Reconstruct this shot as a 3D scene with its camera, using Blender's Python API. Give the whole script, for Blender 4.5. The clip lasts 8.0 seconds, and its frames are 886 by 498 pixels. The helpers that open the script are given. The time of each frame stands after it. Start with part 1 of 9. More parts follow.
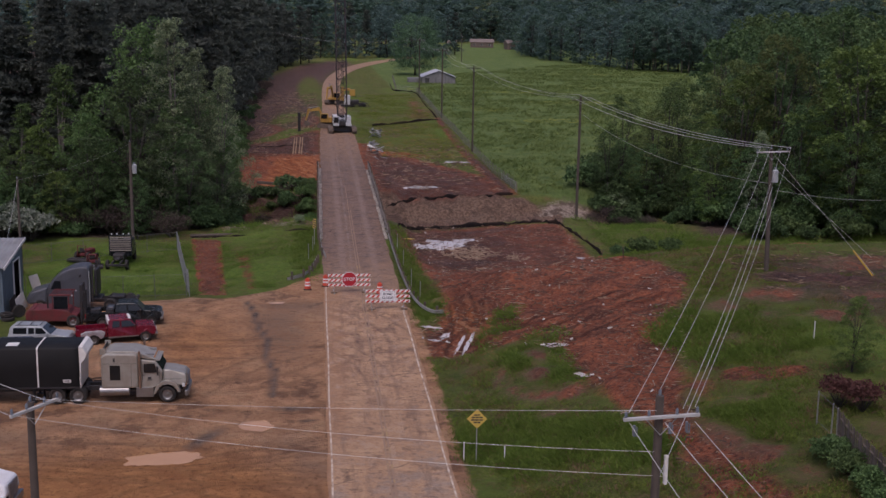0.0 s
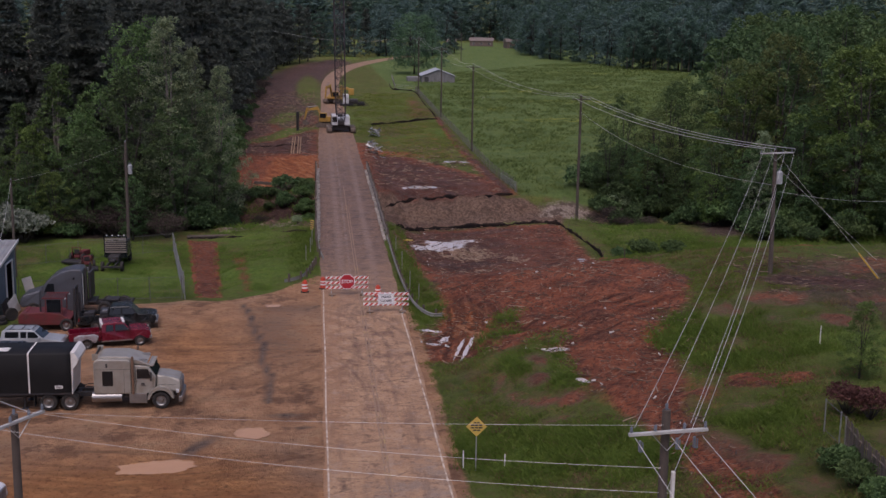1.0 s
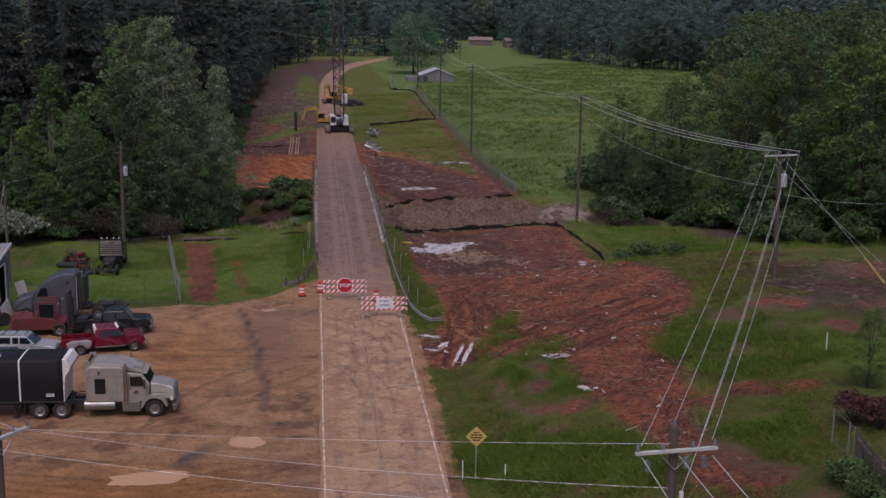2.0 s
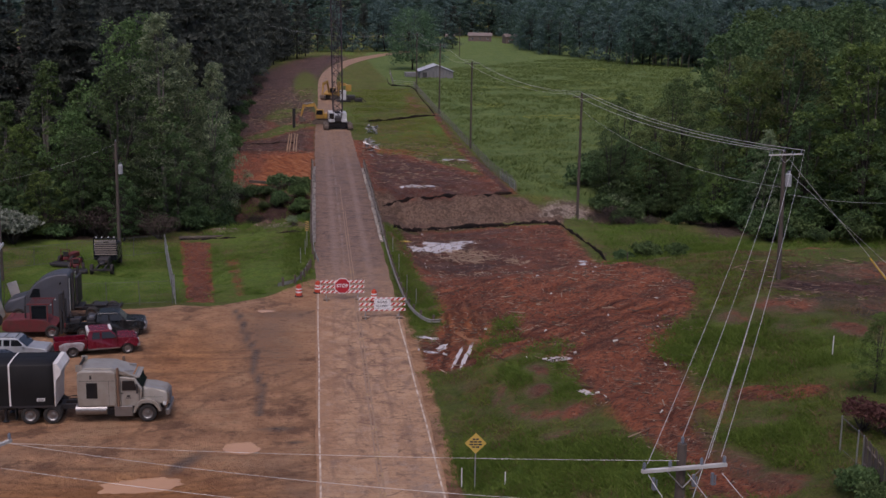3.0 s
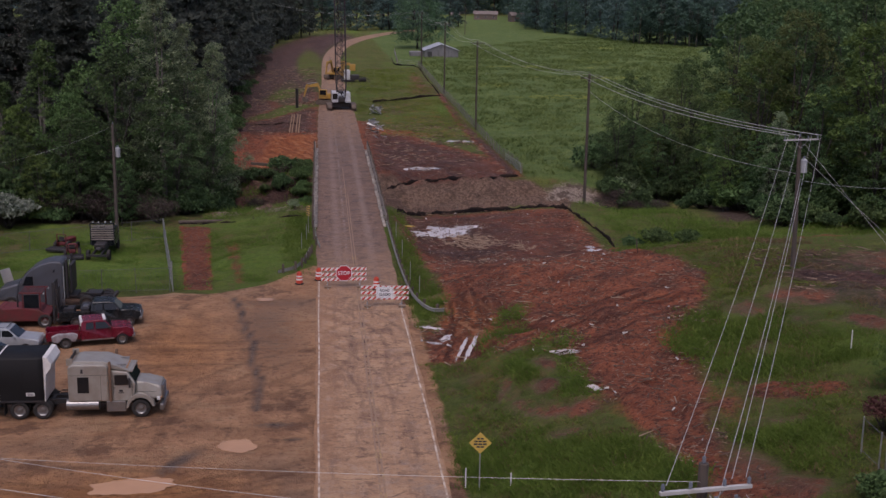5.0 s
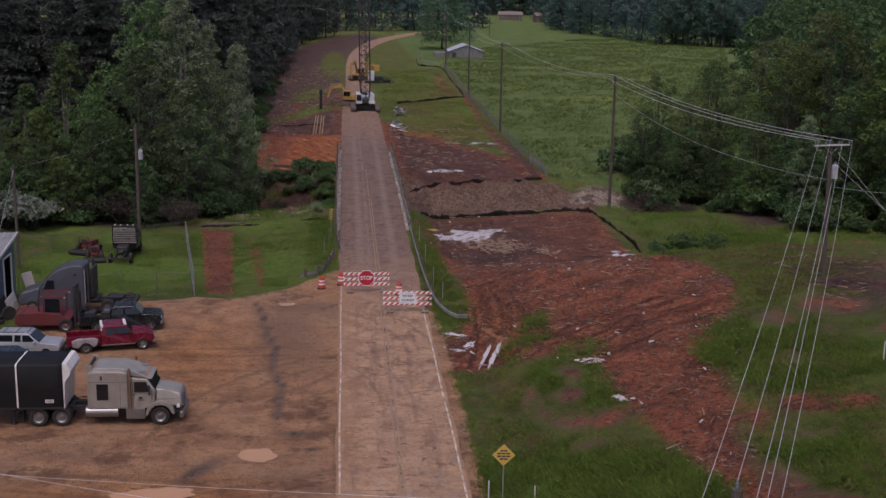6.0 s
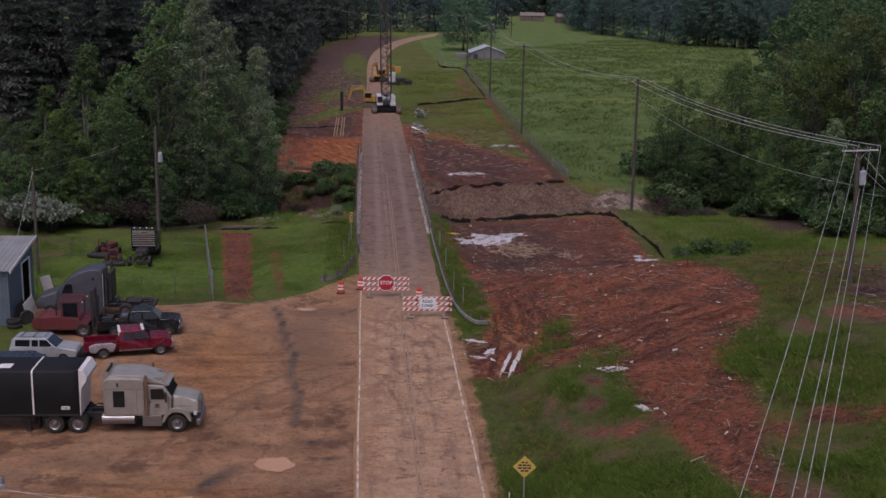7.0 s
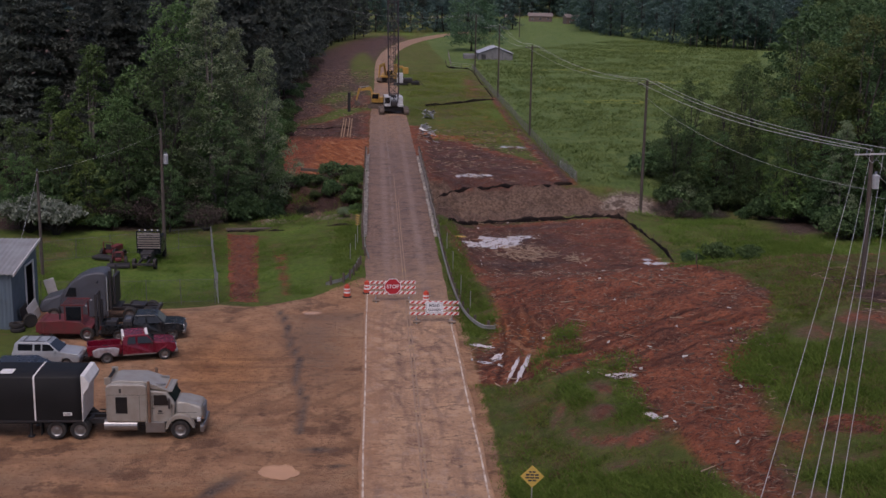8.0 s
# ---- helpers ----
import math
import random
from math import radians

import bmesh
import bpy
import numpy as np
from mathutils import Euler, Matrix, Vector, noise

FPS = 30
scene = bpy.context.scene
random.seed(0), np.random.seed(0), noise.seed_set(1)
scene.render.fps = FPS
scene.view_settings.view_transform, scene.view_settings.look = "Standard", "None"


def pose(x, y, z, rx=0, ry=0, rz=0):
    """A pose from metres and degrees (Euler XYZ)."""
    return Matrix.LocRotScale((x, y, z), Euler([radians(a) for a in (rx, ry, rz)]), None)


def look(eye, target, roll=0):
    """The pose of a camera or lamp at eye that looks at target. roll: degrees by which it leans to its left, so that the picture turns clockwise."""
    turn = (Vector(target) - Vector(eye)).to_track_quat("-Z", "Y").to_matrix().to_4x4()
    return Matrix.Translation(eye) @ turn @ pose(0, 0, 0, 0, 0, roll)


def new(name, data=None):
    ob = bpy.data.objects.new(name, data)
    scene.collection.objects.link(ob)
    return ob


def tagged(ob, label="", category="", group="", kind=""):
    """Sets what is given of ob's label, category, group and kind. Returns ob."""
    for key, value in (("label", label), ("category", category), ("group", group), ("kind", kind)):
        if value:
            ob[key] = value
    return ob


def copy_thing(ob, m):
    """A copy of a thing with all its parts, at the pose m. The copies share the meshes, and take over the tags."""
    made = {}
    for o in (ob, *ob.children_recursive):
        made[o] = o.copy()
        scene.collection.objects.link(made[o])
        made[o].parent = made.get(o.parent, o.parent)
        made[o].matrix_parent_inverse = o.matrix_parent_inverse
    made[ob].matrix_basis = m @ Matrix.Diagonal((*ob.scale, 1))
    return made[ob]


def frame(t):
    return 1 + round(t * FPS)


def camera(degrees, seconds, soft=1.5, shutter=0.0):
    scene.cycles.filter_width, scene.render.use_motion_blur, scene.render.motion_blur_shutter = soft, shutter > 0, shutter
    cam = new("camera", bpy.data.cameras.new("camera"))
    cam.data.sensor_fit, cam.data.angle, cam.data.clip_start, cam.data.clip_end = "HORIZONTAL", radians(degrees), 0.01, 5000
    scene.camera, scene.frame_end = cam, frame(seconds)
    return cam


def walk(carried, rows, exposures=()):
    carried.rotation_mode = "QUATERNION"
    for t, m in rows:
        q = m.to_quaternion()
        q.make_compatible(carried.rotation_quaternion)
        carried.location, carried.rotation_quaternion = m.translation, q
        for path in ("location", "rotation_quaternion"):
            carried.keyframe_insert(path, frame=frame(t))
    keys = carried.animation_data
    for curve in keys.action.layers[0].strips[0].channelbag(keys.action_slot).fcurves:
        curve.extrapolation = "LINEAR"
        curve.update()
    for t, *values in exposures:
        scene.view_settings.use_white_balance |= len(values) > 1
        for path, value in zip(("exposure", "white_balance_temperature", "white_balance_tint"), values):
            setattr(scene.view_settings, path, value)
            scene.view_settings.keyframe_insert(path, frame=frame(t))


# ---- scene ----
cam = camera(40.0, 8.0, soft=1.5)
PATH = [
    (0, (-0.636, -98.408, 24.097), (9.62, -0.88, 4.52), 0.91),
    (0.5, (-0.547, -97.715, 24.112), (9.74, -0.20, 4.47), 0.91),
    (1, (-0.460, -96.998, 24.108), (9.84, 0.50, 4.42), 0.92),
    (1.5, (-0.383, -96.294, 24.139), (9.95, 1.20, 4.42), 0.91),
    (3, (-0.124, -94.115, 24.237), (10.30, 3.29, 4.13), 0.95),
    (3.5, (-0.022, -93.409, 24.266), (10.43, 3.90, 3.74), 0.95),
    (4, (0.049, -92.758, 24.294), (10.51, 4.41, 3.13), 0.96),
    (4.5, (0.145, -92.090, 24.287), (10.61, 4.95, 2.53), 0.98),
    (6, (0.333, -90.385, 24.473), (8.39, 6.87, 2.63), 0.98),
    (6.5, (0.378, -89.852, 24.518), (7.81, 7.46, 2.71), 1.00),
    (7, (0.425, -89.356, 24.573), (6.78, 8.03, 2.76), 0.98),
    (7.5, (0.485, -88.871, 24.601), (6.23, 8.55, 2.80), 1.00),
    (8, (0.517, -88.425, 24.627), (6.25, 9.00, 2.82), 1.02),
]
walk(cam, [(t, look(eye, target, roll)) for t, eye, target, roll in PATH], exposures=[(0.0, -0.14, 6220, 27), (8.0, -0.18, 6220, 27)])

# ---------------------------------------------------------------- light
world = bpy.data.worlds.new("overcast_sky")
scene.world = world
world.use_nodes = True
wn, wl = world.node_tree.nodes, world.node_tree.links
sky = wn.new("ShaderNodeTexSky")
sky.sky_type, sky.sun_disc = "NISHITA", False
sky.sun_elevation, sky.sun_rotation = radians(62), radians(195)
sky.air_density, sky.dust_density, sky.ozone_density = 1.0, 4.0, 1.0
wl.new(sky.outputs[0], wn["Background"].inputs[0])
wn["Background"].inputs[1].default_value = 0.115
sun_data = bpy.data.lights.new("sun", "SUN")
sun_data.energy, sun_data.angle, sun_data.color = 1.4, radians(36), (1.0, 0.95, 0.88)
sun = new("sun", sun_data)
sun.matrix_world = look((-12, -45, 88), (0, 0, 0))

# ---------------------------------------------------------------- materials
def nodes_of(name):
    m = bpy.data.materials.new(name)
    m.use_nodes = True
    nt = m.node_tree
    return m, nt.nodes, nt.links, nt.nodes["Principled BSDF"]


def noise_node(n, l, scale, detail=4, rough=0.6, coord="Object", stretch=None):
    tc = n.new("ShaderNodeTexCoord")
    t = n.new("ShaderNodeTexNoise")
    t.inputs["Scale"].default_value, t.inputs["Detail"].default_value, t.inputs["Roughness"].default_value = scale, detail, rough
    if stretch:
        mp = n.new("ShaderNodeMapping")
        mp.inputs["Scale"].default_value = stretch
        l.new(tc.outputs[coord], mp.inputs[0])
        l.new(mp.outputs[0], t.inputs[0])
    else:
        l.new(tc.outputs[coord], t.inputs[0])
    return t


def mix_node(n, l, fac, a, b, mode="MIX"):
    m = n.new("ShaderNodeMix")
    m.data_type, m.blend_type = "RGBA", mode
    for sock, v in ((m.inputs[0], fac), (m.inputs[6], a), (m.inputs[7], b)):
        if isinstance(v, (int, float)):
            sock.default_value = v
        elif isinstance(v, tuple):
            sock.default_value = (*v, 1)
        else:
            l.new(v, sock)
    return m.outputs[2]


def math_node(n, l, op, a, b=0.0, clamp=False):
    m = n.new("ShaderNodeMath")
    m.operation, m.use_clamp = op, clamp
    for sock, v in ((m.inputs[0], a), (m.inputs[1], b)):
        if isinstance(v, (int, float)):
            sock.default_value = v
        else:
            l.new(v, sock)
    return m.outputs[0]


def step_node(n, l, v, lo, hi):
    m = n.new("ShaderNodeMapRange")
    m.inputs[1].default_value, m.inputs[2].default_value = lo, hi
    l.new(v, m.inputs[0])
    return m.outputs[0]


def bump_node(n, l, height, strength, distance, bsdf):
    b = n.new("ShaderNodeBump")
    b.inputs["Strength"].default_value, b.inputs["Distance"].default_value = strength, distance
    l.new(height, b.inputs["Height"])
    l.new(b.outputs[0], bsdf.inputs["Normal"])


def attr_node(n, name):
    a = n.new("ShaderNodeAttribute")
    a.attribute_name = name
    return a.outputs["Fac"]


def worn(name, base, dirt=None, rough=0.5, metal=0.0, amount=0.5, scale=3.0, grain=40.0, bump=0.1, per_object=0.0, gloss=0.5):
    """A surface with stains at one scale and grain at another."""
    m, n, l, p = nodes_of(name)
    dirt = dirt or tuple(c * 0.55 for c in base)
    big, fine = noise_node(n, l, scale, 5), noise_node(n, l, grain, 3)
    f = math_node(n, l, "MULTIPLY", step_node(n, l, big.outputs[0], 0.42, 0.72), amount)
    col = mix_node(n, l, f, base, dirt)
    col = mix_node(n, l, math_node(n, l, "MULTIPLY", fine.outputs[0], 0.25), col, tuple(c * 0.6 for c in base))
    if per_object:
        oi = n.new("ShaderNodeObjectInfo")
        v = n.new("ShaderNodeHueSaturation")
        l.new(math_node(n, l, "ADD", math_node(n, l, "MULTIPLY", oi.outputs["Random"], per_object), 1 - per_object / 2), v.inputs["Value"])
        l.new(col, v.inputs["Color"])
        col = v.outputs[0]
    l.new(col, p.inputs["Base Color"])
    p.inputs["Metallic"].default_value, p.inputs["Specular IOR Level"].default_value = metal, gloss
    rr = math_node(n, l, "ADD", math_node(n, l, "MULTIPLY", big.outputs[0], 0.25), rough - 0.12)
    l.new(rr, p.inputs["Roughness"])
    if bump:
        bump_node(n, l, fine.outputs[0], bump, 0.02, p)
    return m


def leafy(name, dark, light, see_through=0.35):
    """Leaves: each differs a little, each plant differs too."""
    m, n, l, p = nodes_of(name)
    g, oi = n.new("ShaderNodeNewGeometry"), n.new("ShaderNodeObjectInfo")
    big = noise_node(n, l, 0.35, 3)
    f = math_node(n, l, "ADD", math_node(n, l, "MULTIPLY", g.outputs["Random Per Island"], 0.62), math_node(n, l, "MULTIPLY", step_node(n, l, big.outputs[0], 0.36, 0.64), 0.38))
    col = mix_node(n, l, f, dark, light)
    v = n.new("ShaderNodeHueSaturation")
    l.new(math_node(n, l, "ADD", math_node(n, l, "MULTIPLY", oi.outputs["Random"], 0.5), 0.75), v.inputs["Value"])
    l.new(math_node(n, l, "ADD", math_node(n, l, "MULTIPLY", oi.outputs["Random"], 0.03), 0.485), v.inputs["Hue"])
    l.new(col, v.inputs["Color"])
    l.new(v.outputs[0], p.inputs["Base Color"])
    p.inputs["Roughness"].default_value = 0.62
    p.inputs["Specular IOR Level"].default_value = 0.14
    tr = n.new("ShaderNodeBsdfTranslucent")
    l.new(v.outputs[0], tr.inputs[0])
    mx = n.new("ShaderNodeMixShader")
    mx.inputs[0].default_value = see_through
    l.new(p.outputs[0], mx.inputs[1])
    l.new(tr.outputs[0], mx.inputs[2])
    l.new(mx.outputs[0], n["Material Output"].inputs[0])
    return m


def arc_marks(n, l, arcs, broken):
    """Tyre marks: parts of circles (cx, cy, radius, half width, from angle, to angle), broken up by a texture."""
    tc = n.new("ShaderNodeTexCoord")
    sep = n.new("ShaderNodeSeparateXYZ")
    l.new(tc.outputs["Object"], sep.inputs[0])
    total = None
    for cx, cy, r, w, a0, a1 in arcs:
        dx, dy = math_node(n, l, "SUBTRACT", sep.outputs[0], cx), math_node(n, l, "SUBTRACT", sep.outputs[1], cy)
        d = math_node(n, l, "SQRT", math_node(n, l, "ADD", math_node(n, l, "MULTIPLY", dx, dx), math_node(n, l, "MULTIPLY", dy, dy)))
        d = math_node(n, l, "ADD", d, math_node(n, l, "MULTIPLY", math_node(n, l, "SUBTRACT", broken, 0.5), 1.1))
        band = step_node(n, l, math_node(n, l, "ABSOLUTE", math_node(n, l, "SUBTRACT", d, r)), w * 1.6, w * 0.4)
        ang = math_node(n, l, "ARCTAN2", dy, dx)
        mid, half = radians((a0 + a1) / 2), radians((a1 - a0) / 2)
        inn = step_node(n, l, math_node(n, l, "ABSOLUTE", math_node(n, l, "SUBTRACT", ang, mid)), half, half * 0.75)
        f = math_node(n, l, "MULTIPLY", band, inn)
        total = f if total is None else math_node(n, l, "MAXIMUM", total, f)
    return math_node(n, l, "MULTIPLY", total, step_node(n, l, broken, 0.28, 0.54))


def voronoi_cracks(n, l, scale, width, stretch):
    """Thin joints between irregular slabs: 1 on a crack, 0 elsewhere."""
    tc, mp, v = n.new("ShaderNodeTexCoord"), n.new("ShaderNodeMapping"), n.new("ShaderNodeTexVoronoi")
    mp.inputs["Scale"].default_value = stretch
    warp = noise_node(n, l, 1.3, 4, 0.7)
    off = n.new("ShaderNodeVectorMath")
    off.operation = "ADD"
    sc = n.new("ShaderNodeVectorMath")
    sc.operation = "SCALE"
    sc.inputs["Scale"].default_value = 0.7
    l.new(warp.outputs["Color"], sc.inputs[0])
    l.new(tc.outputs["Object"], off.inputs[0])
    l.new(sc.outputs[0], off.inputs[1])
    l.new(off.outputs[0], mp.inputs[0])
    v.feature = "DISTANCE_TO_EDGE"
    v.inputs["Scale"].default_value = scale
    l.new(mp.outputs[0], v.inputs["Vector"])
    return step_node(n, l, v.outputs["Distance"], width, width * 0.3)


def slanted_noise(n, l, scale, turn, stretch, detail=6, rough=0.7):
    """Noise drawn out along one direction in plan."""
    tc, a, b, t = n.new("ShaderNodeTexCoord"), n.new("ShaderNodeMapping"), n.new("ShaderNodeMapping"), n.new("ShaderNodeTexNoise")
    a.inputs["Rotation"].default_value = (0, 0, radians(turn))
    b.inputs["Scale"].default_value = stretch
    l.new(tc.outputs["Object"], a.inputs[0])
    l.new(a.outputs[0], b.inputs[0])
    l.new(b.outputs[0], t.inputs[0])
    t.inputs["Scale"].default_value, t.inputs["Detail"].default_value, t.inputs["Roughness"].default_value = scale, detail, rough
    return t


LOT_MARKS = [(-6, -6, 31.0, 0.2, -112, -62), (-6, -6, 32.9, 0.2, -112, -62), (-6, -6, 27.6, 0.18, -108, -70), (-20, -60, 24.0, 0.2, 40, 96), (-20, -60, 26.0, 0.2, 38, 96), (-10.5, -40.5, 4.2, 0.2, -60, 60), (-8.5, -40.5, 4.2, 0.2, -60, 60), (-14, -8, 28.0, 0.22, -95, -40), (-14, -8, 30.0, 0.22, -95, -40), (-14, -8, 29.2, 0.12, -90, -30), (-9, -13, 9.5, 0.2, -80, 10), (-9, -13, 11.3, 0.2, -80, 10), (-4, -46, 7.0, 0.18, 60, 175), (-4, -46, 8.8, 0.18, 60, 175),
             (-12, -30, 12.0, 0.2, -20, 55), (-12, -30, 13.9, 0.2, -20, 55), (9, -30, 17.5, 0.22, 120, 200), (9, -30, 19.4, 0.22, 120, 200), (-3.5, -41, 3.0, 0.16, -60, 120)]
FIELD_MARKS = [(-50.5, -3.2, 61.3, 0.26, -15, 5), (-50.5, -3.2, 60.3, 0.16, -14, 2), (-50.5, -3.2, 62.2, 0.16, -13, 3), (-6.5, -7.9, 19.5, 0.26, -32, 14), (-6.5, -7.9, 18.4, 0.18, -30, 6), (25.0, -33.9, 21.3, 0.24, 94, 138), (25.0, -33.9, 22.6, 0.2, 92, 136), (25.0, -33.9, 19.8, 0.16, 92, 128), (19.6, -15.7, 21.3, 0.3, 82, 122), (19.6, -15.7, 23.0, 0.26, 84, 118), (4, -6, 6.5, 0.22, -75, 30), (4, -6, 8.2, 0.22, -80, 20), (2, -22, 12.5, 0.25, 5, 60), (2, -22, 14.5, 0.25, 5, 70), (30, -40, 24, 0.25, 95, 140), (30, -40, 26, 0.25, 95, 140), (10, 60, 42, 0.3, -90, -55), (10, 60, 44, 0.3, -90, -55)]


def ground_material():
    m, n, l, p = nodes_of("ground_cover")
    fine, mid, big = noise_node(n, l, 3.0, 7, 0.76), noise_node(n, l, 0.55, 6, 0.68), noise_node(n, l, 0.09, 4)
    grit, blot = noise_node(n, l, 14.0, 5, 0.75), noise_node(n, l, 0.24, 6, 0.7)
    drawn = noise_node(n, l, 0.5, 6, 0.7, stretch=(0.12, 1.0, 1.0))
    straw, straw_b = slanted_noise(n, l, 9.0, 28, (0.14, 1.0, 1.0), 3, 0.6), slanted_noise(n, l, 8.0, -38, (0.14, 1.0, 1.0), 3, 0.6)
    dragged = slanted_noise(n, l, 1.5, 68, (0.06, 1.0, 1.0), 5, 0.65)

    def mask(name, soft=0.25, jag=0.55):
        a = attr_node(n, name)
        j = math_node(n, l, "SUBTRACT", math_node(n, l, "ADD", math_node(n, l, "MULTIPLY", mid.outputs[0], 0.6), math_node(n, l, "MULTIPLY", fine.outputs[0], 0.4)), 0.5)
        return step_node(n, l, math_node(n, l, "ADD", a, math_node(n, l, "MULTIPLY", j, jag * 2.2)), 0.5 - soft / 2, 0.5 + soft / 2)

    def tone(tex, lo, hi, a, b):
        return mix_node(n, l, step_node(n, l, tex.outputs[0], lo, hi), a, b)

    def over(col, tex, lo, hi, share, shade):
        return mix_node(n, l, math_node(n, l, "MULTIPLY", step_node(n, l, tex.outputs[0], lo, hi), share), col, shade)

    ruts = arc_marks(n, l, FIELD_MARKS, mid.outputs[0])
    grass = tone(mid, 0.35, 0.68, (0.070, 0.087, 0.022), (0.132, 0.152, 0.038))
    grass = over(grass, drawn, 0.47, 0.58, 0.40, (0.178, 0.188, 0.046))
    grass = over(grass, blot, 0.50, 0.58, 0.6, (0.060, 0.096, 0.018))
    grass = over(grass, fine, 0.50, 0.57, 0.6, (0.044, 0.060, 0.012))
    grass = over(grass, mid, 0.47, 0.40, 0.6, (0.175, 0.120, 0.062))
    grass = over(grass, grit, 0.54, 0.60, 0.5, (0.205, 0.215, 0.060))
    lush = tone(fine, 0.42, 0.58, (0.068, 0.124, 0.017), (0.138, 0.212, 0.036))
    lush = over(lush, mid, 0.50, 0.62, 0.6, (0.158, 0.182, 0.040))
    lush = over(lush, grit, 0.52, 0.62, 0.4, (0.150, 0.205, 0.042))
    litter = tone(fine, 0.40, 0.60, (0.040, 0.029, 0.024), (0.135, 0.092, 0.074))
    litter = over(litter, blot, 0.52, 0.60, 0.6, (0.125, 0.072, 0.052))
    litter = over(litter, straw, 0.60, 0.66, 0.75, (0.22, 0.165, 0.125))
    litter = over(litter, straw_b, 0.62, 0.68, 0.75, (0.20, 0.15, 0.12))
    red = tone(mid, 0.36, 0.64, (0.205, 0.060, 0.031), (0.380, 0.126, 0.062))
    red = over(red, blot, 0.48, 0.60, 0.75, (0.108, 0.047, 0.033))
    red = over(red, fine, 0.51, 0.57, 0.75, (0.070, 0.030, 0.022))
    red = over(red, fine, 0.44, 0.38, 0.6, (0.36, 0.150, 0.078))
    red = over(red, grit, 0.56, 0.62, 0.55, (0.31, 0.180, 0.120))
    red = over(red, straw, 0.61, 0.66, 0.70, (0.34, 0.215, 0.150))
    red = over(red, straw_b, 0.62, 0.67, 0.70, (0.32, 0.20, 0.145))
    red = over(red, straw_b, 0.40, 0.35, 0.70, (0.060, 0.030, 0.024))
    red = mix_node(n, l, math_node(n, l, "MULTIPLY", ruts, 0.62), red, (0.066, 0.026, 0.019))
    mud = tone(fine, 0.42, 0.58, (0.048, 0.025, 0.021), (0.140, 0.068, 0.051))
    mud = over(mud, grit, 0.55, 0.62, 0.5, (0.22, 0.145, 0.11))
    mud = over(mud, blot, 0.46, 0.58, 0.6, (0.034, 0.021, 0.019))
    mud = over(mud, mid, 0.54, 0.64, 0.55, (0.165, 0.092, 0.066))
    mud = over(mud, straw, 0.61, 0.66, 0.7, (0.27, 0.185, 0.14))
    clay = tone(mid, 0.35, 0.65, (0.29, 0.092, 0.036), (0.40, 0.148, 0.062))
    clay = mix_node(n, l, math_node(n, l, "MULTIPLY", ruts, 0.8), clay, (0.095, 0.034, 0.021))
    clay = over(clay, fine, 0.50, 0.58, 0.65, (0.14, 0.050, 0.028))
    clay = over(clay, dragged, 0.52, 0.60, 0.7, (0.50, 0.245, 0.125))
    clay = over(clay, dragged, 0.45, 0.38, 0.7, (0.155, 0.050, 0.026))
    lot = tone(mid, 0.38, 0.62, (0.335, 0.176, 0.094), (0.540, 0.305, 0.166))
    lot = over(lot, big, 0.50, 0.62, 0.5, (0.350, 0.245, 0.170))
    lot = over(lot, blot, 0.54, 0.60, 0.75, (0.165, 0.088, 0.055))
    lot = over(lot, blot, 0.44, 0.39, 0.6, (0.480, 0.300, 0.170))
    lot = over(lot, drawn, 0.56, 0.64, 0.4, (0.175, 0.098, 0.064))
    lot = over(lot, grit, 0.55, 0.63, 0.4, (0.42, 0.32, 0.23))
    lot = over(lot, fine, 0.55, 0.60, 0.5, (0.130, 0.072, 0.046))
    orange = tone(mid, 0.36, 0.62, (0.360, 0.150, 0.056), (0.540, 0.262, 0.104))
    orange = over(orange, fine, 0.52, 0.60, 0.6, (0.150, 0.066, 0.034))
    orange = over(orange, drawn, 0.54, 0.62, 0.5, (0.185, 0.085, 0.042))
    lot = mix_node(n, l, mask("rusty", 0.6), lot, orange)
    lot = mix_node(n, l, math_node(n, l, "MULTIPLY", arc_marks(n, l, LOT_MARKS, mid.outputs[0]), 0.34), lot, (0.105, 0.054, 0.034))
    wet_grit = tone(fine, 0.40, 0.60, (0.100, 0.066, 0.050), (0.240, 0.165, 0.120))
    wet_grit = over(wet_grit, mid, 0.50, 0.60, 0.65, (0.045, 0.030, 0.026))
    sand = tone(fine, 0.40, 0.60, (0.20, 0.155, 0.118), (0.42, 0.345, 0.285))
    sand = over(sand, mid, 0.49, 0.56, 0.85, (0.095, 0.066, 0.050))
    bank = tone(fine, 0.42, 0.58, (0.105, 0.064, 0.046), (0.240, 0.160, 0.112))
    bank = over(bank, mid, 0.50, 0.60, 0.65, (0.068, 0.044, 0.034))
    bank = over(bank, grit, 0.55, 0.62, 0.55, (0.30, 0.205, 0.145))
    bank = over(bank, straw, 0.60, 0.66, 0.6, (0.33, 0.235, 0.165))
    bloom = tone(mid, 0.46, 0.60, (0.080, 0.135, 0.036), (0.32, 0.31, 0.035))
    meadow = tone(mid, 0.36, 0.66, (0.078, 0.128, 0.036), (0.150, 0.210, 0.062))
    meadow = over(meadow, blot, 0.47, 0.60, 0.65, (0.180, 0.226, 0.064))
    meadow = over(meadow, fine, 0.50, 0.58, 0.55, (0.050, 0.090, 0.024))
    meadow = over(meadow, mid, 0.57, 0.63, 0.5, (0.056, 0.096, 0.026))
    meadow = over(meadow, big, 0.52, 0.60, 0.35, (0.150, 0.190, 0.066))
    col = grass
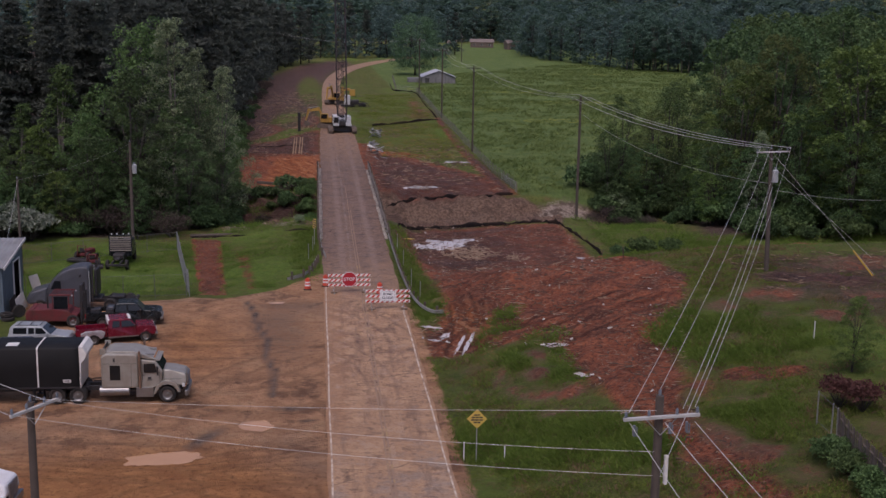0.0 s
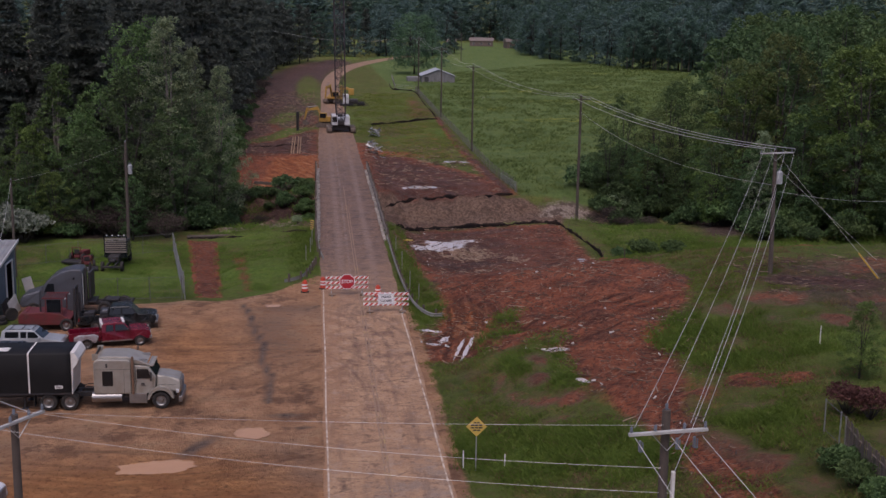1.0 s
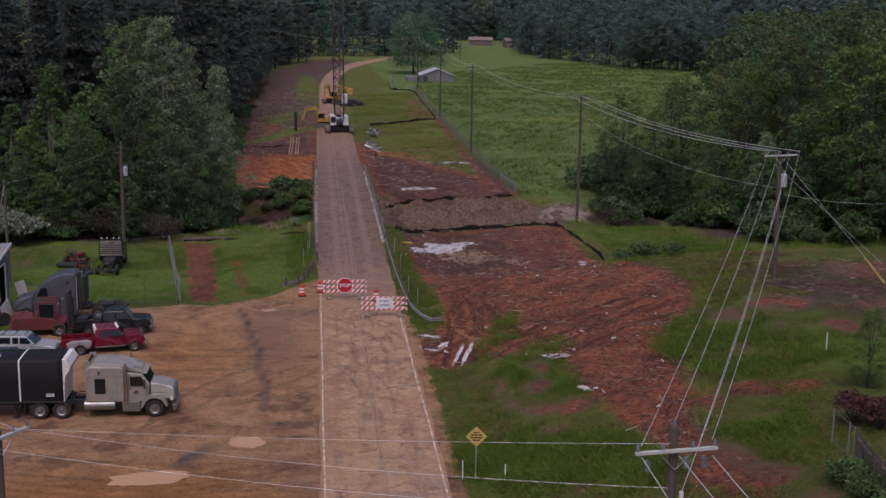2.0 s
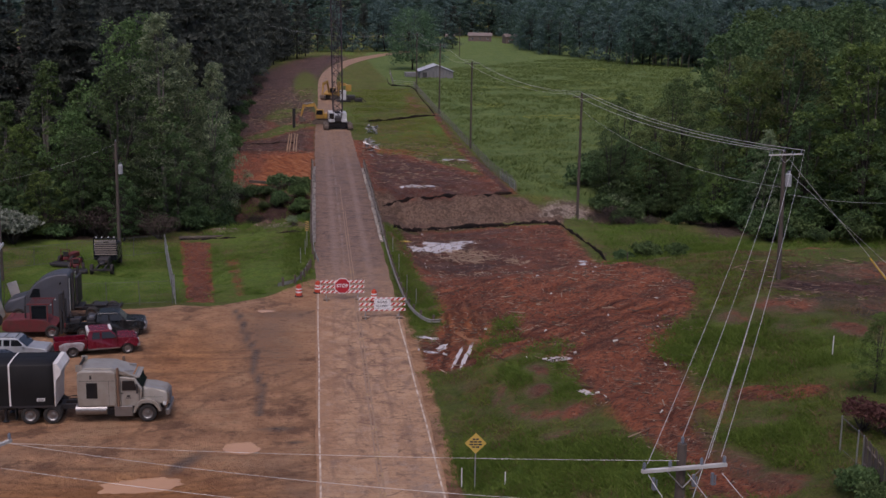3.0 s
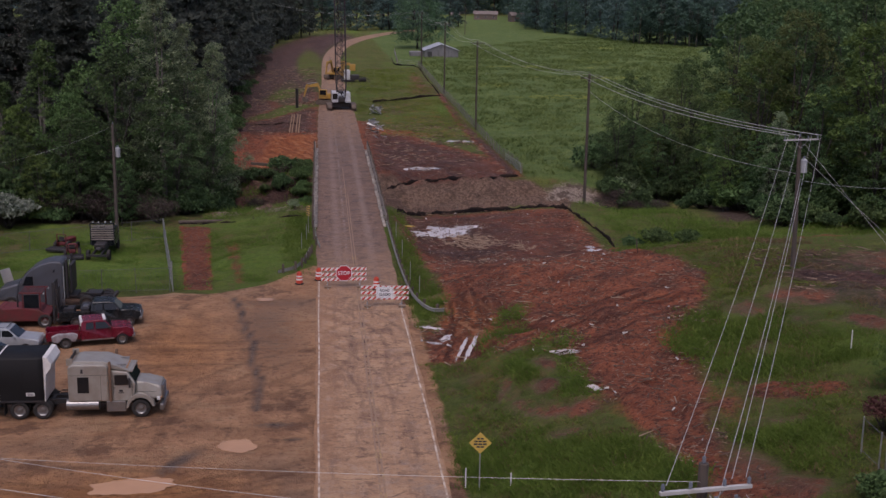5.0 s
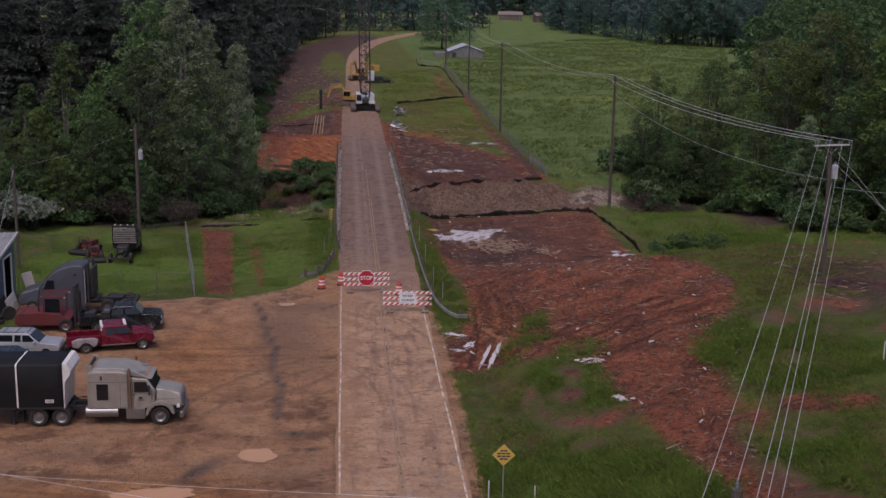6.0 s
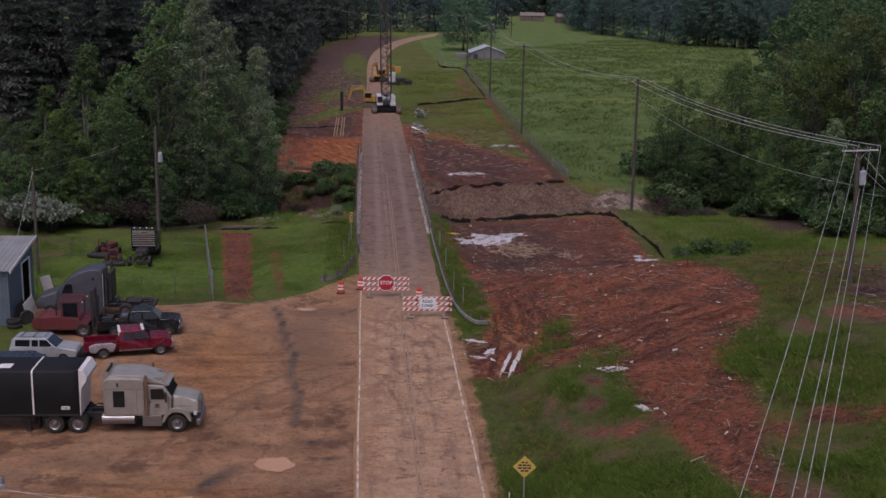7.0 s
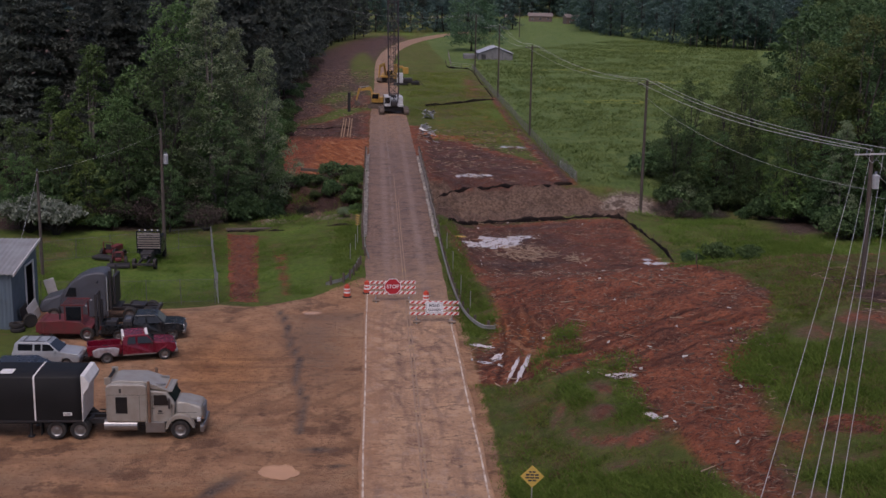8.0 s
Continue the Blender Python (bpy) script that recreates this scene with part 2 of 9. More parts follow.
    for name, shade, soft in (("lush", lush, 0.4), ("meadow", meadow, 0.4), ("bloom", bloom, 0.5), ("litter", litter, 0.4), ("bank", bank, 0.3), ("sand", sand, 0.2), ("red", red, 0.25), ("mud", mud, 0.5), ("lot", lot, 0.2), ("clay", clay, 0.45), ("stain", wet_grit, 0.5)):
        col = mix_node(n, l, mask(name, soft), col, shade)
    l.new(col, p.inputs["Base Color"])
    wet = math_node(n, l, "MAXIMUM", mask("mud", 0.6), mask("stain", 0.5))
    r = math_node(n, l, "SUBTRACT", 0.92, math_node(n, l, "MULTIPLY", wet, 0.34))
    l.new(r, p.inputs["Roughness"])
    p.inputs["Specular IOR Level"].default_value = 0.15
    h = math_node(n, l, "ADD", math_node(n, l, "ADD", fine.outputs[0], math_node(n, l, "MULTIPLY", grit.outputs[0], 0.4)), mid.outputs[0])
    h = math_node(n, l, "SUBTRACT", h, math_node(n, l, "MULTIPLY", math_node(n, l, "MULTIPLY", ruts, attr_node(n, "red")), 1.2))
    bump_node(n, l, h, 1.0, 0.34, p)
    return m


ROAD_MARKS = [(22, -6, 18.0, 0.14, 150, 205), (22, -6, 19.9, 0.14, 150, 205), (-13, -14, 17.6, 0.16, -25, 40), (-13, -14, 19.5, 0.16, -25, 40), (-16, -24, 18.6, 0.14, -10, 45), (-16, -24, 20.4, 0.14, -10, 45), (-9, -13, 11.3, 0.2, -60, 20), (16, -22, 12.5, 0.13, 140, 215)]


def road_material():
    m, n, l, p = nodes_of("muddy_asphalt")
    long_ = noise_node(n, l, 1.1, 6, 0.68, stretch=(1.0, 0.12, 1.0))
    mid, fine = noise_node(n, l, 0.5, 6, 0.68), noise_node(n, l, 9.0, 6, 0.75)
    blot = noise_node(n, l, 0.7, 7, 0.74)
    across = noise_node(n, l, 0.9, 7, 0.75, stretch=(0.7, 1.2, 1.0))
    crumb = noise_node(n, l, 3.2, 7, 0.78)
    tc, sep = n.new("ShaderNodeTexCoord"), n.new("ShaderNodeSeparateXYZ")
    l.new(tc.outputs["Object"], sep.inputs[0])

    def over(c, v, lo, hi, share, shade):
        return mix_node(n, l, math_node(n, l, "MULTIPLY", step_node(n, l, v, lo, hi), share), c, shade)

    def stripe(x, half, broken=0.0):
        """1 along a line of constant x, wandering a little."""
        w = math_node(n, l, "ADD", sep.outputs[0], math_node(n, l, "MULTIPLY", math_node(n, l, "SUBTRACT", long_.outputs[0], 0.5), 0.35))
        f = step_node(n, l, math_node(n, l, "ABSOLUTE", math_node(n, l, "SUBTRACT", w, x)), half * 1.5, half * 0.4)
        return math_node(n, l, "MULTIPLY", f, step_node(n, l, blot.outputs[0], broken, broken + 0.15)) if broken else f

    asphalt = mix_node(n, l, step_node(n, l, fine.outputs[0], 0.35, 0.65), (0.175, 0.146, 0.120), (0.290, 0.242, 0.200))
    mud = mix_node(n, l, step_node(n, l, mid.outputs[0], 0.36, 0.62), (0.245, 0.136, 0.074), (0.405, 0.252, 0.144))
    mud = over(mud, fine.outputs[0], 0.52, 0.62, 0.5, (0.42, 0.285, 0.19))
    f = math_node(n, l, "ADD", attr_node(n, "mud"), math_node(n, l, "MULTIPLY", math_node(n, l, "SUBTRACT", mid.outputs[0], 0.5), 1.6))
    col = mix_node(n, l, step_node(n, l, f, 0.30, 0.70), asphalt, mud)
    col = over(col, long_.outputs[0], 0.53, 0.62, 0.42, (0.130, 0.080, 0.056))
    col = over(col, long_.outputs[0], 0.44, 0.34, 0.40, (0.365, 0.255, 0.178))
    col = over(col, blot.outputs[0], 0.54, 0.60, 0.65, (0.122, 0.070, 0.048))
    col = over(col, across.outputs[0], 0.57, 0.62, 0.5, (0.125, 0.076, 0.054))
    col = over(col, crumb.outputs[0], 0.55, 0.60, 0.5, (0.140, 0.088, 0.062))
    col = over(col, crumb.outputs[0], 0.43, 0.38, 0.45, (0.440, 0.298, 0.190))
    col = over(col, blot.outputs[0], 0.46, 0.38, 0.45, (0.370, 0.265, 0.190))
    col = mix_node(n, l, math_node(n, l, "MULTIPLY", arc_marks(n, l, ROAD_MARKS, blot.outputs[0]), 0.45), col, (0.110, 0.066, 0.048))
    col = mix_node(n, l, math_node(n, l, "MULTIPLY", stripe(3.15, 0.10, 0.44), 0.6), col, (0.090, 0.058, 0.044))
    col = mix_node(n, l, math_node(n, l, "MULTIPLY", attr_node(n, "dark"), 0.78), col, mix_node(n, l, step_node(n, l, crumb.outputs[0], 0.40, 0.58), (0.205, 0.134, 0.104), (0.072, 0.044, 0.035)))
    d = math_node(n, l, "MULTIPLY", attr_node(n, "dark"), step_node(n, l, across.outputs[0], 0.50, 0.58))
    col = mix_node(n, l, math_node(n, l, "MULTIPLY", d, 0.8), col, (0.085, 0.058, 0.049))
    for x in (1.75, 4.75):
        w = math_node(n, l, "MULTIPLY", math_node(n, l, "MULTIPLY", stripe(x, 0.34, 0.36), attr_node(n, "dark")), 0.55)
        col = mix_node(n, l, w, col, (0.270, 0.195, 0.155))
    w = math_node(n, l, "MULTIPLY", math_node(n, l, "MULTIPLY", stripe(2.55, 0.12, 0.44), attr_node(n, "dark")), 0.6)
    col = mix_node(n, l, w, col, (0.30, 0.235, 0.19))
    # Broken joints across the slabs.
    joints = math_node(n, l, "MULTIPLY", voronoi_cracks(n, l, 0.40, 0.022, (0.40, 1.0, 0.0)), step_node(n, l, mid.outputs[0], 0.50, 0.58))
    col = mix_node(n, l, math_node(n, l, "MULTIPLY", joints, 0.6), col, (0.062, 0.040, 0.032))
    # Lot dirt spills over both edges.
    spill = noise_node(n, l, 0.55, 6, 0.68)
    dirt = mix_node(n, l, step_node(n, l, spill.outputs[0], 0.35, 0.64), (0.235, 0.124, 0.066), (0.350, 0.190, 0.098))
    dirt = over(dirt, fine.outputs[0], 0.52, 0.62, 0.5, (0.120, 0.064, 0.042))
    e = math_node(n, l, "ADD", attr_node(n, "edge"), math_node(n, l, "MULTIPLY", math_node(n, l, "SUBTRACT", blot.outputs[0], 0.5), 1.3))
    col = mix_node(n, l, step_node(n, l, e, 0.25, 0.75), col, dirt)
    l.new(col, p.inputs["Base Color"])
    l.new(math_node(n, l, "ADD", math_node(n, l, "MULTIPLY", mid.outputs[0], 0.5), 0.40), p.inputs["Roughness"])
    p.inputs["Specular IOR Level"].default_value = 0.25
    hgt = math_node(n, l, "SUBTRACT", math_node(n, l, "ADD", fine.outputs[0], blot.outputs[0]), math_node(n, l, "MULTIPLY", joints, 0.8))
    bump_node(n, l, hgt, 0.5, 0.04, p)
    return m


def line_paint(name, base, wear):
    m, n, l, p = nodes_of(name)
    a, b = noise_node(n, l, 1.1, 5, 0.7), noise_node(n, l, 12.0, 3)
    f = math_node(n, l, "ADD", step_node(n, l, a.outputs[0], 0.50 - wear, 0.72 - wear), math_node(n, l, "MULTIPLY", b.outputs[0], 0.25))
    l.new(mix_node(n, l, f, base, (0.26, 0.17, 0.115)), p.inputs["Base Color"])
    p.inputs["Roughness"].default_value = 0.8
    return m


def water_material(name, tint, rough=0.06):
    m, n, l, p = nodes_of(name)
    a = noise_node(n, l, 0.8, 3)
    l.new(mix_node(n, l, a.outputs[0], tint, tuple(c * 0.8 for c in tint)), p.inputs["Base Color"])
    p.inputs["Roughness"].default_value, p.inputs["IOR"].default_value = rough, 1.33
    return m


def glass_dark():
    m, _, _, p = nodes_of("dark_glass")
    p.inputs["Base Color"].default_value = (0.010, 0.012, 0.014, 1)
    p.inputs["Roughness"].default_value = 0.08
    return m


GROUND, ROAD = ground_material(), road_material()
WHITE_LINE, YELLOW_LINE = line_paint("worn_white_paint", (0.58, 0.50, 0.40), 0.07), line_paint("worn_yellow_paint", (0.40, 0.27, 0.10), 0.20)
# Clear puddles: milky clay tint, made paler to hold the sky's reflection.
PUDDLE, PUDDLE_MUD = water_material("milky_skylit_water", (0.60, 0.54, 0.51), 0.05), water_material("muddy_water", (0.50, 0.28, 0.150), 0.22)
CREEK = water_material("creek_water", (0.10, 0.085, 0.06))
GLASS = glass_dark()
BARK = worn("bark", (0.052, 0.044, 0.038), (0.028, 0.024, 0.021), 0.9, scale=1.5, grain=18, bump=0.6)
PALE_BARK = worn("pale_bark", (0.17, 0.155, 0.135), (0.09, 0.08, 0.068), 0.9, scale=1.5, grain=18, bump=0.4)
LEAF_MID = leafy("leaf_mid", (0.034, 0.068, 0.026), (0.168, 0.258, 0.092), 0.36)
LEAF_DARK = leafy("leaf_dark", (0.028, 0.056, 0.026), (0.128, 0.202, 0.078), 0.34)
LEAF_PALE = leafy("leaf_pale", (0.085, 0.128, 0.066), (0.340, 0.400, 0.235), 0.42)
LEAF_LIME = leafy("leaf_lime", (0.050, 0.096, 0.026), (0.190, 0.285, 0.078), 0.36)
# Needle colours lifted and evened, so the base holds some distance haze.
NEEDLE = leafy("pine_needle", (0.082, 0.096, 0.080), (0.102, 0.118, 0.098), 0.48)
BLOSSOM = leafy("blossom", (0.060, 0.090, 0.050), (0.40, 0.43, 0.36))
LEAF_RED = leafy("leaf_red", (0.085, 0.040, 0.034), (0.200, 0.105, 0.080))
GRASS_BLADE = leafy("grass_blade", (0.070, 0.116, 0.018), (0.172, 0.232, 0.044), 0.50)
DRY_BLADE = leafy("dry_grass_blade", (0.16, 0.115, 0.058), (0.30, 0.22, 0.115), 0.45)
WOOD_POLE = worn("weathered_pole_wood", (0.088, 0.070, 0.058), (0.040, 0.032, 0.027), 0.85, scale=1.2, grain=25, bump=0.4)
GREY_WOOD = worn("grey_wood", (0.24, 0.21, 0.18), (0.10, 0.085, 0.07), 0.85, scale=2, grain=25, bump=0.3, per_object=0.4)
STEEL = worn("galvanised_steel", (0.42, 0.43, 0.43), (0.22, 0.18, 0.15), 0.45, 0.7, scale=1.5)
DARK_STEEL = worn("dark_steel", (0.035, 0.035, 0.038), (0.07, 0.045, 0.03), 0.55, 0.3)
RUBBER = worn("tyre_rubber", (0.018, 0.017, 0.016), (0.06, 0.042, 0.03), 0.85, scale=4)
WIRE = worn("power_wire", (0.58, 0.57, 0.55), None, 0.5, 0.2, bump=0)
PORCELAIN = worn("grey_porcelain", (0.36, 0.38, 0.40), None, 0.3, bump=0)
DULL_WIRE = worn("dull_fence_wire", (0.16, 0.16, 0.155), (0.08, 0.07, 0.06), 0.6, 0.4, bump=0)
# Bluish, lightened leaves for the far woods: distance haze put into the colour.
LEAF_HAZED = leafy("leaf_bluish", (0.070, 0.122, 0.096), (0.150, 0.245, 0.182), 0.45)
LEAF_HAZED_DARK = leafy("leaf_hazed_dark", (0.070, 0.112, 0.100), (0.140, 0.212, 0.178), 0.45)
LEAF_OLIVE = leafy("leaf_olive", (0.055, 0.084, 0.030), (0.195, 0.240, 0.085), 0.38)
LEAF_FIELD = leafy("leaf_field", (0.062, 0.112, 0.066), (0.160, 0.250, 0.135), 0.45)
DEAD_TWIG = leafy("dead_twig", (0.040, 0.031, 0.027), (0.090, 0.070, 0.058), 0.1)

# ---------------------------------------------------------------- building helpers
def ss(a, b, v):
    t = np.clip((np.asarray(v, float) - a) / (b - a), 0.0, 1.0)
    return t * t * (3 - 2 * t)


def creek_y(x):
    return np.where(np.asarray(x) > 0, 50.0 + 0.25 * np.clip(x, 0, 60), 50.0 - 0.05 * np.clip(x, -40, 0))


def height(x, y):
    """The lie of the land."""
    x, y = np.asarray(x, float), np.asarray(y, float)
    t = np.clip((x - 8.5) / 26, 0, 1)
    z = 5.0 * t * (1.6 - 0.6 * t) * (1 - ss(-6, 21, y))
    z = z + 0.8 * ss(34, 60, x) * (1 - ss(20, 60, y))
    z = z - 1.5 * ss(7.5, 11, x) * ss(4, 22, y) * (1 - 0.55 * ss(62, 72, y)) * (1 - ss(110, 180, y))
    z = z - 1.0 * ss(2, 12, -x) * ss(-3, 14, y) * (1 - 0.8 * ss(70, 95, y))
    u, v = (x - 12.6) * 0.857 - (y + 22.8) * 0.515, (x - 12.6) * 0.515 + (y + 22.8) * 0.857
    z = z + 0.55 * np.exp(-(u / 1.5) ** 2 - (v / 4.0) ** 2)
    d = y - creek_y(x)
    right = ss(6, 12, x)
    fall = np.where(d < 0, 1 - ss(2.0, 12.0 - 6.0 * right + 15.0 * ss(28, 37, x), -d), 1 - ss(1.5, 9.0, d))
    z = z - 2.5 * fall
    return z + 0.9 * ss(80, 260, y) + 26.0 * ss(520, 1700, np.hypot(x, y)) + 45.0 * ss(1500, 3000, np.hypot(x, y))


def hz(x, y):
    return float(height(x, y))


def mesh_from(name, verts, faces, material=None, smooth=False):
    me = bpy.data.meshes.new(name)
    me.from_pydata(verts, [], faces)
    if material:
        me.materials.append(material)
    if smooth:
        me.polygons.foreach_set("use_smooth", [True] * len(me.polygons))
    me.update()
    return me


def part(name, bm, material, parent, label=""):
    """Links a bmesh (or a ready mesh) as one mesh object under a thing or a part."""
    if isinstance(bm, bmesh.types.BMesh):
        bmesh.ops.recalc_face_normals(bm, faces=bm.faces)
        me = bpy.data.meshes.new(name)
        bm.to_mesh(me)
        bm.free()
        me.materials.append(material)
    else:
        me = bm
    ob = new(name, me)
    ob.parent = parent
    if label:
        ob["label"] = label
    return ob


def thing(name, m, label, category, group="", kind=""):
    ob = new(name)
    ob.matrix_world = m
    return tagged(ob, label, category, group, kind)


def at(x, y, rz=0.0, dz=0.0):
    return pose(x, y, hz(x, y) + dz, 0, 0, rz)


def box(bm, c, s, bevel=0.0, rot=None):
    """A box with centre c and size s, its edges rounded."""
    r = bmesh.ops.create_cube(bm, size=1.0)
    vs = r["verts"]
    bmesh.ops.scale(bm, vec=s, verts=vs)
    if rot is not None:
        bmesh.ops.rotate(bm, cent=(0, 0, 0), matrix=rot, verts=vs)
    bmesh.ops.translate(bm, vec=c, verts=vs)
    if bevel:
        es = list({e for v in vs for e in v.link_edges})
        bmesh.ops.bevel(bm, geom=es, offset=bevel, segments=2, affect="EDGES", profile=0.5)


def tube(bm, a, b, r1, r2=None, n=8):
    """A tapered bar from a to b."""
    a, b = Vector(a), Vector(b)
    r2 = r1 if r2 is None else r2
    d = b - a
    m = Matrix.Translation((a + b) / 2) @ d.to_track_quat("Z", "Y").to_matrix().to_4x4()
    bmesh.ops.create_cone(bm, cap_ends=True, segments=n, radius1=r1, radius2=r2, depth=d.length, matrix=m)


def prism(bm, outline, y0, y1, bevel=0.0, axis="y"):
    """A side outline (x, z) drawn out from y0 to y1."""
    a = [bm.verts.new((u, y0, v) if axis == "y" else ((y0, u, v) if axis == "x" else (u, v, y0))) for u, v in outline]
    b = [bm.verts.new((u, y1, v) if axis == "y" else ((y1, u, v) if axis == "x" else (u, v, y1))) for u, v in outline]
    fs = [bm.faces.new(a), bm.faces.new(b[::-1])]
    for i in range(len(a)):
        j = (i + 1) % len(a)
        fs.append(bm.faces.new((a[i], b[i], b[j], a[j])))
    if bevel:
        es = list({e for f in fs for e in f.edges})
        bmesh.ops.bevel(bm, geom=es, offset=bevel, segments=2, affect="EDGES", profile=0.5)


def ring_along(path, radii, n=6):
    """Vertices and faces of a tapered tube along a line of points."""
    path = [Vector(p) for p in path]
    vs, fs = [], []
    for i, p in enumerate(path):
        d = (path[min(i + 1, len(path) - 1)] - path[max(i - 1, 0)]).normalized()
        u = d.orthogonal().normalized() if abs(d.z) < 0.98 else Vector((1, 0, 0))
        u = (Vector((1, 0, 0)) - d * d.x).normalized() if abs(d.x) < 0.9 else (Vector((0, 0, 1)) - d * d.z).normalized()
        w = d.cross(u)
        for k in range(n):
            a = 2 * math.pi * k / n
            vs.append(tuple(p + (u * math.cos(a) + w * math.sin(a)) * radii[i]))
    for i in range(len(path) - 1):
        for k in range(n):
            fs.append((i * n + k, i * n + (k + 1) % n, (i + 1) * n + (k + 1) % n, (i + 1) * n + k))
    fs.append(tuple(range(n))[::-1])
    fs.append(tuple(range((len(path) - 1) * n, len(path) * n)))
    return vs, fs


def poly_mask(x, y, poly, soft):
    """1 inside an outline, 0 outside, with an edge that is soft metres wide."""
    px, py = np.array(poly, float).T
    best = np.full(x.shape, 1e9)
    inside = np.zeros(x.shape, bool)
    for i in range(len(px)):
        ax, ay, bx, by = px[i - 1], py[i - 1], px[i], py[i]
        dx, dy = bx - ax, by - ay
        t = np.clip(((x - ax) * dx + (y - ay) * dy) / (dx * dx + dy * dy + 1e-9), 0, 1)
        best = np.minimum(best, np.hypot(x - ax - t * dx, y - ay - t * dy))
        if dy:
            inside ^= ((ay > y) != (by > y)) & (x < ax + (y - ay) * dx / dy)
    return np.clip(0.5 + np.where(inside, best, -best) / soft, 0, 1)


def spot(x, y, cx, cy, rx, ry, turn=0.0, soft=1.0):
    c, s = math.cos(radians(turn)), math.sin(radians(turn))
    u, v = (x - cx) * c + (y - cy) * s, -(x - cx) * s + (y - cy) * c
    r = np.hypot(u / rx, v / ry)
    return np.clip(0.5 + (1 - r) * min(rx, ry) / soft, 0, 1)


# ---------------------------------------------------------------- road line
def road_mid(y):
    return 3.15 + 2.3e-6 * np.clip(np.asarray(y, float) - 200, 0, None) ** 3


def road_half(y):
    return 3.3 - 0.8 * ss(110, 200, y) + 0.9 * ss(300, 400, y)


# ---------------------------------------------------------------- ground
def steps(dense_lo, dense_hi, step, lo, hi, grow=1.12):
    v = list(np.arange(dense_lo, dense_hi + step / 2, step))
    d = step
    while v[-1] < hi:
        d *= grow
        v.append(v[-1] + d)
    d = step
    while v[0] > lo:
        d *= grow
        v.insert(0, v[0] - d)
    return np.array(v)


DUG_STRIP = [(-14.0, 32), (-11.0, 31.4), (-8.5, 3.7), (-10.5, 4.2)]
WET_TRACK = [(-6.4, 0.0), (-5.5, -4.6), (-5.2, -8.1), (-4.3, -11.9), (-4.3, -15.7), (-3.6, -19.3), (-3.5, -25.0)]


RED_FIELD = [(6.9, -17), (9.5, -17.6), (12.6, -18.6), (14.4, -23), (15.2, -29), (16.2, -36), (17, -44), (20, -45), (19.5, -36), (22.5, -27), (25, -18), (27.5, -10), (26, 0), (27.8, 20), (28.6, 44.2), (22, 43.6), (12, 40.6), (8, 34), (8, 24), (9.6, 6), (9.2, -5), (7, -9)]


# Standing water: centre, half lengths, turn, muddy or clear.
PUDDLES = [
    (12.6, 31.6, 2.9, 2.6, -8, 0), (15.6, 34.0, 1.6, 0.9, 20, 0), (13.5, 69.6, 1.3, 1.5, 20, 0), (15.6, 69.8, 0.7, 0.8, 0, 0), (11.6, 69.2, 0.35, 0.6, 0, 0),
    (20.9, 96.3, 1.1, 1.0, 0, 0), (23.2, 96.3, 1.0, 1.0, 0, 0), (28.0, 22.6, 1.0, 0.7, 12, 0), (26.5, 22.6, 0.35, 0.6, -20, 0), (26.8, 24.0, 0.5, 0.4, -30, 0),
    (10.0, -15.3, 0.17, 2.3, -17, 0), (9.4, -15.0, 0.15, 1.9, -17, 0), (7.9, -8.7, 0.95, 0.28, -30, 0), (8.7, -11.6, 0.35, 0.6, -15, 0), (7.9, -12.4, 0.5, 0.25, -30, 0),
    (15.2, -21.0, 0.8, 0.5, 8, 0), (15.5, -27.6, 0.22, 0.75, 20, 0), (-4.2, -30.3, 0.95, 1.0, 10, 1), (-8.9, -35.2, 2.1, 0.95, 6, 1), (42.8, 216, 2.2, 1.6, 0, 0), (-4.0, -0.5, 0.7, 0.4, 0, 1), (3.0, 60, 0.02, 0.02, 0, 0)]


# Patches of deep lush grass: centre, half lengths, turn.
LUSH = [(12.6, -22.8, 1.55, 4.6, -31), (14.5, -26.3, 0.45, 2.2, 0), (11.2, -35.8, 3.2, 4.6, 20), (14.2, -38.5, 2.4, 4.2, 20), (12.5, -13.4, 0.55, 2.4, -20), (23.0, -24.5, 1.6, 4.5, -8), (26.0, -22.5, 2.2, 3.5, 0), (22.2, -39.5, 2.0, 2.6, 0), (25.2, -30.2, 1.8, 1.2, 0), (29.2, -28.5, 2.4, 2.6, 0), (28.0, 4.0, 3.0, 2.2, 0), (34.0, 18.0, 4.5, 6.0, 0), (40, 26, 8, 5, 0), (8.3, -2.5, 0.7, 3.0, 0)]


